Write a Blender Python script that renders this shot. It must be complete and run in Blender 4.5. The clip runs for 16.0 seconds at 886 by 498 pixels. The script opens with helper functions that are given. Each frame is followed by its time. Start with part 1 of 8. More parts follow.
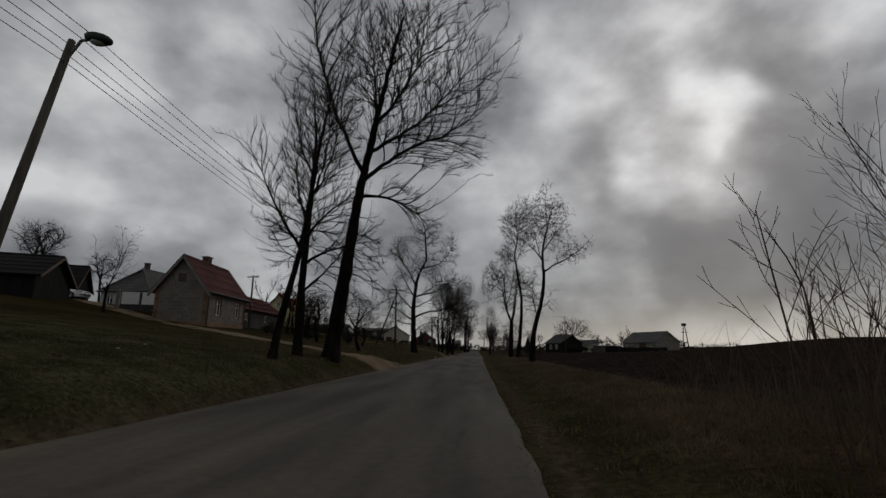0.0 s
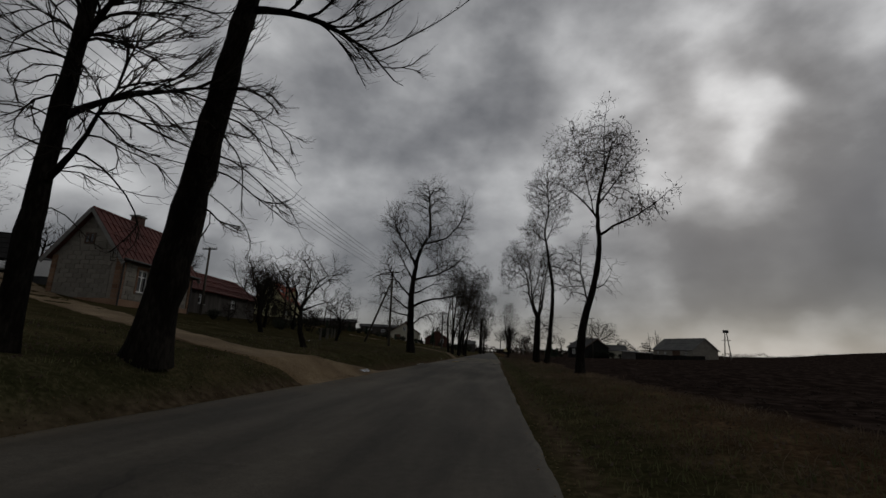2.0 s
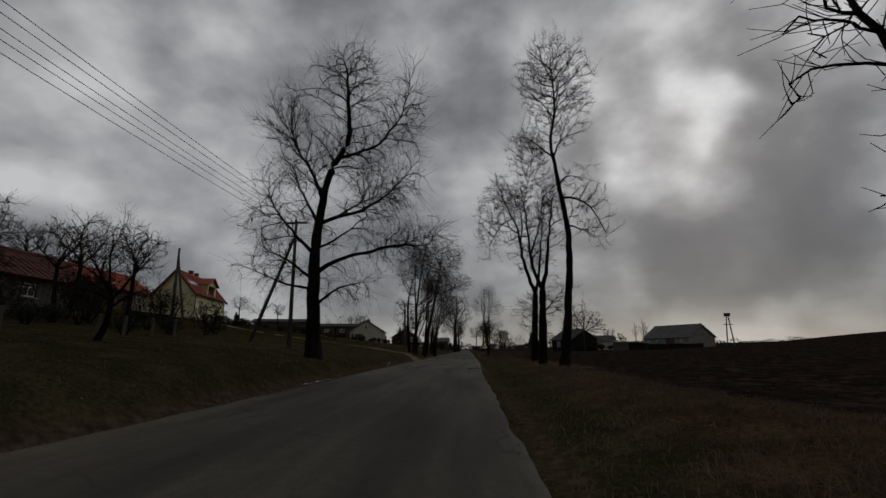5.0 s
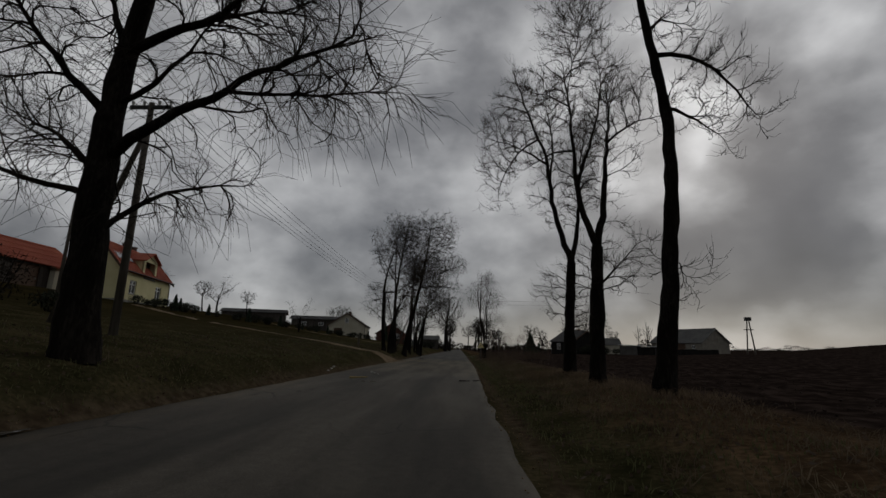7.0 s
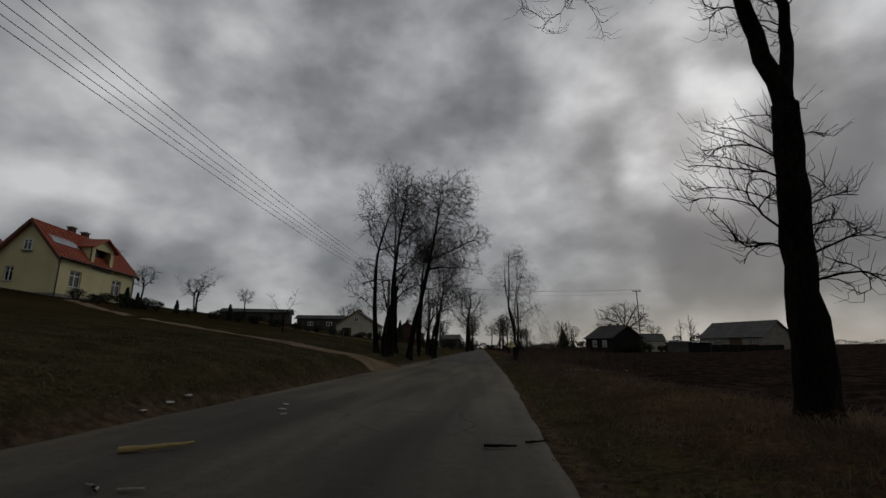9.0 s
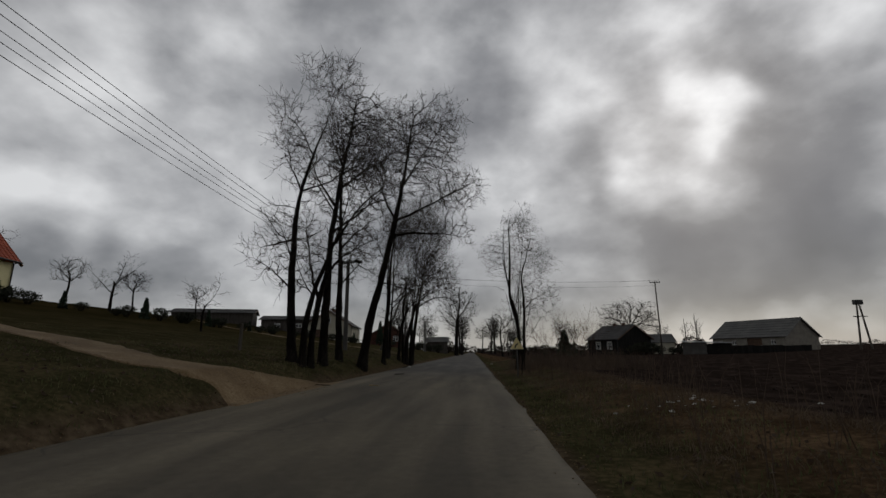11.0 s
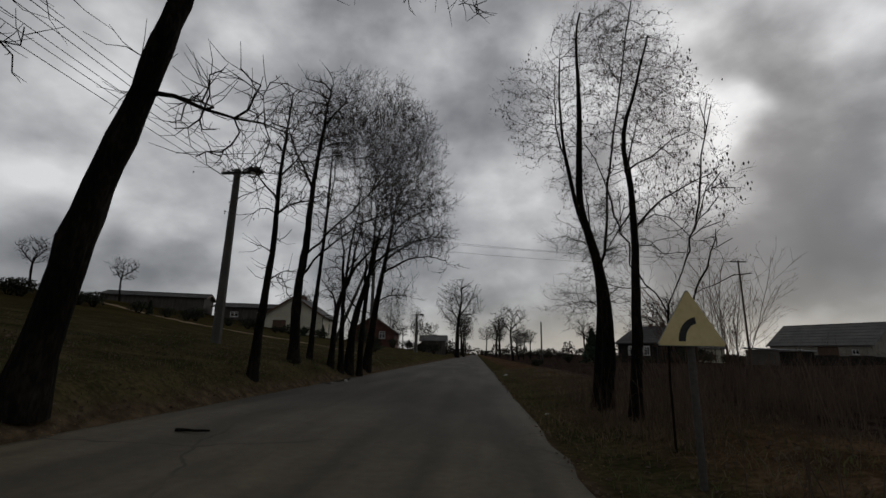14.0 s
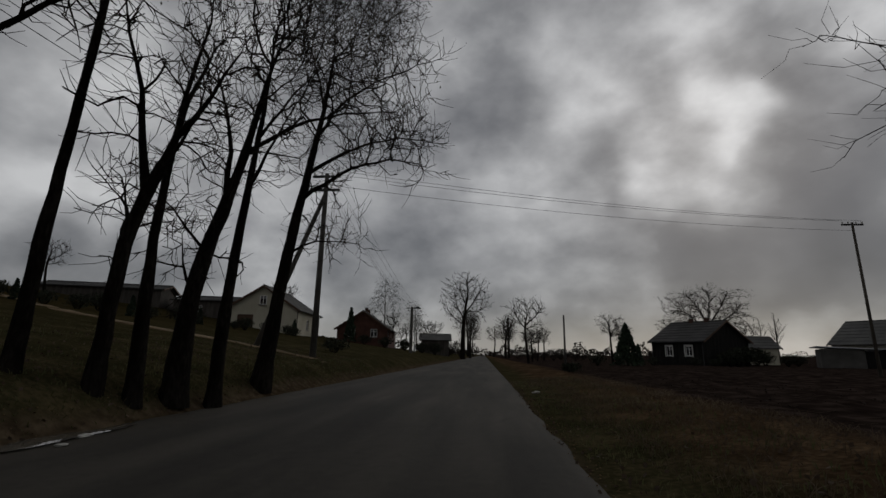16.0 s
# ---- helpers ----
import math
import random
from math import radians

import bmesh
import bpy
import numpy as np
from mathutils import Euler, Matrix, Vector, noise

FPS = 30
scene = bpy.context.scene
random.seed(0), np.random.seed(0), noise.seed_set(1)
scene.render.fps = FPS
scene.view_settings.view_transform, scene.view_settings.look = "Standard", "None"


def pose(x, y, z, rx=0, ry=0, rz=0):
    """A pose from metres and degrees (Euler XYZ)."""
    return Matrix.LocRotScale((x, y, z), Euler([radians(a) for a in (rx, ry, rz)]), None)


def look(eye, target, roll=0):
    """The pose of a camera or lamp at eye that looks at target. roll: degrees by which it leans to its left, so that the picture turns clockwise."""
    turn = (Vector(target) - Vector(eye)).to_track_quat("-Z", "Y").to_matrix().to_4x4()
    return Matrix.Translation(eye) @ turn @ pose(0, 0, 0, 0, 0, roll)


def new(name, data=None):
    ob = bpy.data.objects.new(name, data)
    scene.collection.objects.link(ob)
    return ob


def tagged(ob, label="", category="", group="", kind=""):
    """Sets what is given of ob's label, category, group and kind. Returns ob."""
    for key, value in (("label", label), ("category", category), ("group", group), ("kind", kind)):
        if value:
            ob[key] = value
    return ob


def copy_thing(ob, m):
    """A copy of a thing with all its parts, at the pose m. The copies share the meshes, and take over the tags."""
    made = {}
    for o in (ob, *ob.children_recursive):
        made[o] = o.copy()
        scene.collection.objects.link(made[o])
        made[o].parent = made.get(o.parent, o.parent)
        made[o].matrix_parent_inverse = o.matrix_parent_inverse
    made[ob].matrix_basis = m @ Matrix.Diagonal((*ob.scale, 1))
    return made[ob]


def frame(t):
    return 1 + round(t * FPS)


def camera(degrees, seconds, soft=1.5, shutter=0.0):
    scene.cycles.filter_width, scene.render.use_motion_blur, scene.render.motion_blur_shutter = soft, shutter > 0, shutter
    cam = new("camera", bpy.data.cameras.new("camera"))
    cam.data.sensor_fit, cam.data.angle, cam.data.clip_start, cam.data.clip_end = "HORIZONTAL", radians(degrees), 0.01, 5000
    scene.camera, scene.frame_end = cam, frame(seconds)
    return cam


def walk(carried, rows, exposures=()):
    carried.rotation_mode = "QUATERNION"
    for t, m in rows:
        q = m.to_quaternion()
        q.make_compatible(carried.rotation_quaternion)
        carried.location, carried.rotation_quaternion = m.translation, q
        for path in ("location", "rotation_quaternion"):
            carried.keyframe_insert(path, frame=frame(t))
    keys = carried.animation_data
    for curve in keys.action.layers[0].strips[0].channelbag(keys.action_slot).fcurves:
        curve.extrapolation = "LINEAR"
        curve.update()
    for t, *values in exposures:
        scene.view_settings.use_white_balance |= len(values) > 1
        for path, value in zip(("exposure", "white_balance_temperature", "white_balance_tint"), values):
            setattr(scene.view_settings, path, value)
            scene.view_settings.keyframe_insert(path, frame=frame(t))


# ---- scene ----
cam = camera(88.4, 16.0)
PATH = [
    (0, (0.03, 0.0, 1.05), (-0.11, 1.948, 1.483), 0.0),
    (0.5, (0.03, 2.51, 1.05), (-0.089, 4.46, 1.479), -0.0),
    (1, (0.03, 5.02, 1.05), (-0.078, 6.97, 1.483), 1.6),
    (1.5, (0.03, 7.53, 1.05), (-0.151, 9.473, 1.49), 1.9),
    (2, (0.03, 10.04, 1.05), (-0.19, 11.98, 1.483), 2.0),
    (2.5, (0.03, 12.55, 1.05), (-0.12, 14.497, 1.483), 0.6),
    (3, (0.03, 15.06, 1.05), (-0.179, 17.002, 1.479), 0.5),
    (3.5, (0.03, 17.57, 1.05), (-0.127, 19.517, 1.479), 0.7),
    (4, (0.03, 20.08, 1.05), (-0.092, 22.03, 1.479), -0.0),
    (6.5, (0.03, 32.63, 1.05), (-0.064, 34.58, 1.483), -0.8),
    (7, (0.03, 35.14, 1.05), (-0.047, 37.093, 1.476), 1.1),
    (7.5, (0.03, 37.65, 1.05), (-0.162, 39.592, 1.486), 1.8),
    (8, (0.03, 40.16, 1.05), (-0.144, 42.105, 1.483), 1.6),
    (8.5, (0.03, 42.67, 1.05), (-0.141, 44.616, 1.479), 0.5),
    (9, (0.03, 45.18, 1.05), (-0.137, 47.127, 1.476), 0.1),
    (11.5, (0.03, 57.73, 1.05), (-0.078, 59.677, 1.493), -0.1),
    (12, (0.03, 60.24, 1.05), (-0.096, 62.187, 1.49), 1.7),
    (12.5, (0.03, 62.75, 1.05), (-0.109, 64.698, 1.483), 2.2),
    (13, (0.03, 65.26, 1.05), (-0.096, 67.206, 1.493), 0.9),
    (13.5, (0.03, 67.77, 1.05), (-0.099, 69.718, 1.486), 2.9),
    (14, (0.03, 70.28, 1.05), (-0.117, 72.224, 1.496), 1.2),
    (14.5, (0.03, 72.79, 1.05), (-0.141, 74.734, 1.49), 1.2),
    (15, (0.03, 75.3, 1.05), (-0.109, 77.248, 1.479), 1.9),
    (15.5, (0.03, 77.81, 1.05), (-0.137, 79.753, 1.493), 1.0),
    (16, (0.03, 80.32, 1.05), (-0.148, 82.261, 1.5), 1.1),
]
walk(cam, [(t, look(eye, target, roll)) for t, eye, target, roll in PATH],
     exposures=[(0.0, 0.05), (2.5, -0.15), (6.5, -0.1), (9.0, -0.05), (11.5, 0.32), (12.5, 0.30), (14.0, 0.25), (15.0, 0.08), (16.0, -0.12)])

# ---- sky, sun and exposure ----
SUN_AZ, SUN_EL = radians(27.0), radians(26.0)
world = bpy.data.worlds.new("overcast_sky")
scene.world = world
world.use_nodes = True


# broad thin and thick places of the cloud deck: azimuth, elevation, sharpness, amount
THIN = ((-42.8, 29.6, 96, -0.135), (-49.8, 16.1, 287, -0.09), (-35.6, 17.4, 109, -0.075), (-43.8, 15.0, 422, -0.045), (-19.5, 24.4, 160, -0.06), (1.5, 21.4, 302, -0.07), (14.3, 27.9, 212, -0.05), (28.2, 22.8, 772, -0.08), (26.3, 27.7, 1058, -0.08), (30.2, 25.0, 1510, -0.06), (25.4, 18.2, 358, -0.055), (28.0, 33.5, 225, -0.04), (42.6, 29.5, 1043, -0.1), (27.3, 1.6, 350, -0.06), (34.2, 1.5, 478, -0.06), (13.0, 38.5, 175, -0.04), (-25.4, 12.2, 100, -0.03), (7.9, 15.6, 198, -0.03))
THICK = ((-29.8, 30.8, 119, 0.02), (-17.8, 33.9, 47, -0.005), (0.4, 36.3, 75, 0.015), (16.5, 21.5, 239, 0.085), (23.3, 9.1, 282, 0.12), (29.5, 7.4, 358, 0.14), (35.1, 7.9, 339, 0.15), (39.3, 9.0, 323, 0.14), (33.5, 12.7, 598, -0.03), (37.0, 15.3, 146, 0.09), (38.6, 20.3, 160, 0.07), (37.4, 26.6, 236, 0.06), (-45.8, 8.8, 143, 0.05), (22.2, 32.2, 238, 0.03), (-5.2, 13.1, 80, 0.02), (-15.2, 28.2, 123, 0.03), (33.8, 28.4, 459, 0.03), (-15.4, 16.3, 109, 0.03))


def sky_nodes(nt):
    """Nishita sky seen faintly through a layered, broken cloud deck; brightest round the hidden sun."""
    n, l = nt.nodes, nt.links
    n.clear()

    def add(kind, **kw):
        node = n.new(kind)
        for key, value in kw.items():
            if key == "operation":
                node.operation = value
            elif key == "blend":
                node.blend_type = value
            elif key == "data":
                node.data_type = value
        return node

    def math_(op, a, b=None, clamp=False):
        node = n.new("ShaderNodeMath")
        node.operation, node.use_clamp = op, clamp
        for i, v in enumerate((a, b)):
            if v is None:
                continue
            if isinstance(v, (int, float)):
                node.inputs[i].default_value = v
            else:
                l.new(v, node.inputs[i])
        return node.outputs[0]

    co = n.new("ShaderNodeTexCoord").outputs["Generated"]
    sep = n.new("ShaderNodeSeparateXYZ")
    l.new(co, sep.inputs[0])
    x, y, z = sep.outputs
    up = math_("MAXIMUM", math_("ADD", z, 0.42), 0.08)
    flat = n.new("ShaderNodeCombineXYZ")
    l.new(math_("DIVIDE", x, up), flat.inputs[0])
    l.new(math_("DIVIDE", y, up), flat.inputs[1])

    def fbm(scale, detail, rough, offset, stretch=(1, 1, 1), distortion=0.0, dome=False):
        m = n.new("ShaderNodeMapping")
        m.inputs["Location"].default_value = offset
        m.inputs["Scale"].default_value = stretch
        l.new(co if dome else flat.outputs[0], m.inputs[0])
        t = n.new("ShaderNodeTexNoise")
        t.inputs["Scale"].default_value = scale
        t.inputs["Detail"].default_value = detail
        t.inputs["Roughness"].default_value = rough
        t.inputs["Distortion"].default_value = distortion
        l.new(m.outputs[0], t.inputs["Vector"])
        return t.outputs["Fac"]

    big = fbm(1.5, 3.0, 0.5, (3.1, 1.7, 0.0))
    mid = fbm(5.2, 6.0, 0.48, (7.3, 2.9, 4.0), (1, 1, 1.45), 0.0, True)
    fine = fbm(15.0, 5.0, 0.5, (1.3, 8.1, 2.0), (1, 1, 1.5), 0.0, True)
    dens = math_("ADD", math_("ADD", math_("MULTIPLY", big, 0.26), math_("MULTIPLY", mid, 0.40)), math_("MULTIPLY", fine, 0.095))
    dens = math_("ADD", dens, 0.114)
    # ragged edges: directions are pushed about before the swells are laid
    push = n.new("ShaderNodeTexNoise")
    push.inputs["Scale"].default_value, push.inputs["Detail"].default_value = 6.0, 2.0
    l.new(co, push.inputs["Vector"])
    shift = n.new("ShaderNodeVectorMath")
    shift.operation = "SUBTRACT"
    l.new(push.outputs["Color"], shift.inputs[0])
    shift.inputs[1].default_value = (0.5, 0.5, 0.5)
    bent = n.new("ShaderNodeVectorMath")
    bent.operation = "MULTIPLY_ADD"
    l.new(shift.outputs[0], bent.inputs[0])
    bent.inputs[1].default_value = (0.30, 0.30, 0.28)
    l.new(co, bent.inputs[2])
    unit = n.new("ShaderNodeVectorMath")
    unit.operation = "NORMALIZE"
    l.new(bent.outputs[0], unit.inputs[0])

    def toward(az, el, sharp, amount):
        """A broad swell (or thinning) of the cloud deck round one direction."""
        d = n.new("ShaderNodeVectorMath")
        d.operation = "DOT_PRODUCT"
        l.new(unit.outputs[0], d.inputs[0])
        a_, e_ = radians(az), radians(el)
        d.inputs[1].default_value = (math.sin(a_) * math.cos(e_), math.cos(a_) * math.cos(e_), math.sin(e_))
        return math_("MULTIPLY", math_("POWER", math_("MAXIMUM", d.outputs["Value"], 0.0), sharp), amount)

    for az, el, sharp, amount in THIN + THICK:
        dens = math_("ADD", dens, toward(az, el, sharp, amount))
    ramp = n.new("ShaderNodeValToRGB")
    e = ramp.color_ramp.elements
    e[0].position, e[0].color = 0.33, (0.44, 0.443, 0.448, 1)
    e[1].position, e[1].color = 0.80, (0.058, 0.060, 0.066, 1)
    for pos, c in ((0.44, (0.262, 0.264, 0.270, 1)), (0.52, (0.160, 0.162, 0.168, 1)), (0.585, (0.104, 0.106, 0.112, 1)), (0.67, (0.078, 0.080, 0.087, 1))):
        k = e.new(pos)
        k.color = c
    l.new(dens, ramp.inputs[0])
    # glow of the sun behind the clouds
    dot = n.new("ShaderNodeVectorMath")
    dot.operation = "DOT_PRODUCT"
    l.new(co, dot.inputs[0])
    dot.inputs[1].default_value = (math.sin(SUN_AZ) * math.cos(SUN_EL), math.cos(SUN_AZ) * math.cos(SUN_EL), math.sin(SUN_EL))
    glow = math_("POWER", math_("MAXIMUM", dot.outputs["Value"], 0.0), 60.0)
    wide = math_("POWER", math_("MAXIMUM", dot.outputs["Value"], 0.0), 6.0)
    thin = n.new("ShaderNodeMapRange")
    thin.inputs[1].default_value, thin.inputs[2].default_value = 0.60, 0.40
    l.new(dens, thin.inputs[0])
    # the sky is brighter ahead, on the sun's side, than overhead and behind
    ahead = n.new("ShaderNodeVectorMath")
    ahead.operation = "DOT_PRODUCT"
    l.new(co, ahead.inputs[0])
    ahead.inputs[1].default_value = (0.12, 0.98, -0.1)
    side = n.new("ShaderNodeMapRange")
    side.inputs[1].default_value, side.inputs[2].default_value = -0.2, 0.75
    side.inputs[3].default_value, side.inputs[4].default_value = 1.15, 1.42
    l.new(ahead.outputs["Value"], side.inputs[0])
    heavy = n.new("ShaderNodeMapRange")
    heavy.inputs[1].default_value, heavy.inputs[2].default_value = 0.62, 0.92
    heavy.inputs[3].default_value, heavy.inputs[4].default_value = 1.0, 0.5
    l.new(z, heavy.inputs[0])
    sided = math_("MULTIPLY", side.outputs[0], heavy.outputs[0])
    gain = math_("ADD", math_("ADD", sided, math_("MULTIPLY", wide, 0.06)), math_("MULTIPLY", glow, math_("ADD", 0.1, math_("MULTIPLY", thin.outputs[0], 0.33))))
    # a paler, slightly warm band low over the horizon
    low = n.new("ShaderNodeMapRange")
    low.inputs[1].default_value, low.inputs[2].default_value = 0.095, 0.02
    l.new(z, low.inputs[0])
    band = n.new("ShaderNodeMixRGB")
    l.new(math_("MULTIPLY", low.outputs[0], 0.45), band.inputs[0])
    l.new(ramp.outputs[0], band.inputs[1])
    band.inputs[2].default_value = (0.242, 0.240, 0.224, 1)
    lit = n.new("ShaderNodeVectorMath")
    lit.operation = "SCALE"
    l.new(band.outputs[0], lit.inputs[0])
    l.new(gain, lit.inputs["Scale"])
    sky = n.new("ShaderNodeTexSky")
    sky.sky_type, sky.sun_disc = "NISHITA", False
    sky.sun_elevation, sky.sun_rotation = SUN_EL, SUN_AZ
    soft = n.new("ShaderNodeVectorMath")
    soft.operation = "SCALE"
    soft.inputs["Scale"].default_value = 0.06
    l.new(sky.outputs[0], soft.inputs[0])
    mix = n.new("ShaderNodeMixRGB")
    mix.inputs[0].default_value = 0.93
    l.new(soft.outputs[0], mix.inputs[1])
    l.new(lit.outputs[0], mix.inputs[2])
    bg = n.new("ShaderNodeBackground")
    l.new(mix.outputs[0], bg.inputs[0])
    bg.inputs[1].default_value = 1.0
    out = n.new("ShaderNodeOutputWorld")
    l.new(bg.outputs[0], out.inputs[0])


sky_nodes(world.node_tree)
sun = new("sun", bpy.data.lights.new("sun", "SUN"))
sun.data.energy, sun.data.angle, sun.data.color = 0.25, radians(14), (1.0, 0.97, 0.92)
sun.matrix_world = look((0, 0, 0), (-math.sin(SUN_AZ) * math.cos(SUN_EL), -math.cos(SUN_AZ) * math.cos(SUN_EL), -math.sin(SUN_EL)))


# ---- materials ----
def material(name, stops, rough=0.9, scale=3.0, fine=40.0, bump=0.3, bump_scale=30.0, metal=0.0, vary=0.0, stretch=(1, 1, 1), world_space=False, spec=0.3, bump_dist=0.02, thin=0.0):
    """Principled surface whose colour runs over stops of two mixed noises, with fine relief."""
    m = bpy.data.materials.new(name)
    m.use_nodes = True
    n, l = m.node_tree.nodes, m.node_tree.links
    b = n["Principled BSDF"]
    if world_space:
        co = n.new("ShaderNodeNewGeometry").outputs["Position"]
    else:
        co = n.new("ShaderNodeTexCoord").outputs["Object"]
    mp = n.new("ShaderNodeMapping")
    mp.inputs["Scale"].default_value = stretch
    l.new(co, mp.inputs[0])

    def noise_(s, d):
        t = n.new("ShaderNodeTexNoise")
        t.inputs["Scale"].default_value, t.inputs["Detail"].default_value = s, d
        l.new(mp.outputs[0], t.inputs["Vector"])
        return t.outputs["Fac"]

    mix = n.new("ShaderNodeMath")
    mix.operation = "MULTIPLY_ADD"
    l.new(noise_(fine, 3), mix.inputs[0])
    mix.inputs[1].default_value = 0.45
    half = n.new("ShaderNodeMath")
    half.operation = "MULTIPLY"
    half.inputs[1].default_value = 0.55
    l.new(noise_(scale, 4), half.inputs[0])
    l.new(half.outputs[0], mix.inputs[2])
    fac = mix.outputs[0]
    if vary:
        info = n.new("ShaderNodeObjectInfo")
        add = n.new("ShaderNodeMath")
        add.operation = "MULTIPLY_ADD"
        add.inputs[1].default_value = vary
        l.new(info.outputs["Random"], add.inputs[0])
        l.new(fac, add.inputs[2])
        sub = n.new("ShaderNodeMath")
        sub.operation = "SUBTRACT"
        sub.inputs[1].default_value = vary / 2
        l.new(add.outputs[0], sub.inputs[0])
        fac = sub.outputs[0]
    ramp = n.new("ShaderNodeValToRGB")
    e = ramp.color_ramp.elements
    e[0].position, e[1].position = 0.34, 0.66
    e[0].color, e[1].color = (*stops[0], 1), (*stops[-1], 1)
    for i, c in enumerate(stops[1:-1]):
        k = e.new(0.34 + 0.32 * (i + 1) / (len(stops) - 1))
        k.color = (*c, 1)
    l.new(fac, ramp.inputs[0])
    l.new(ramp.outputs[0], b.inputs["Base Color"])
    b.inputs["Roughness"].default_value, b.inputs["Metallic"].default_value = rough, metal
    b.inputs["Specular IOR Level"].default_value = spec
    if bump:
        bp = n.new("ShaderNodeBump")
        bp.inputs["Strength"].default_value, bp.inputs["Distance"].default_value = bump, bump_dist
        l.new(noise_(bump_scale, 5), bp.inputs["Height"])
        l.new(bp.outputs[0], b.inputs["Normal"])
    if thin:
        tr = n.new("ShaderNodeBsdfTranslucent")
        l.new(ramp.outputs[0], tr.inputs["Color"])
        mx = n.new("ShaderNodeMixShader")
        mx.inputs[0].default_value = thin
        l.new(b.outputs[0], mx.inputs[1])
        l.new(tr.outputs[0], mx.inputs[2])
        l.new(mx.outputs[0], n["Material Output"].inputs["Surface"])
    return m


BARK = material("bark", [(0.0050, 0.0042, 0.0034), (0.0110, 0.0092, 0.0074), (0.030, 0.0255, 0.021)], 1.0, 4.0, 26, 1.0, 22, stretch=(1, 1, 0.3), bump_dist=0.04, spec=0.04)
BIRCH = material("birch_bark", [(0.05, 0.045, 0.04), (0.35, 0.34, 0.32), (0.5, 0.48, 0.45)], 0.9, 1.5, 9, 0.4, 20)
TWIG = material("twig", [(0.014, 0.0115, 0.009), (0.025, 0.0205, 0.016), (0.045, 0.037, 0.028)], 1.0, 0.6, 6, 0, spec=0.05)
TWIG_RED = material("reddish_twig", [(0.05, 0.032, 0.024), (0.085, 0.052, 0.038), (0.12, 0.08, 0.055)], 0.95, 0.8, 6, 0)
SEED = material("seed_pod", [(0.025, 0.02, 0.013), (0.05, 0.04, 0.026), (0.08, 0.062, 0.04)], 0.9, 2, 9, 0)
NEEDLE = material("conifer_needles", [(0.012, 0.022, 0.012), (0.022, 0.038, 0.02), (0.04, 0.06, 0.03)], 0.9, 1.2, 9, 0)


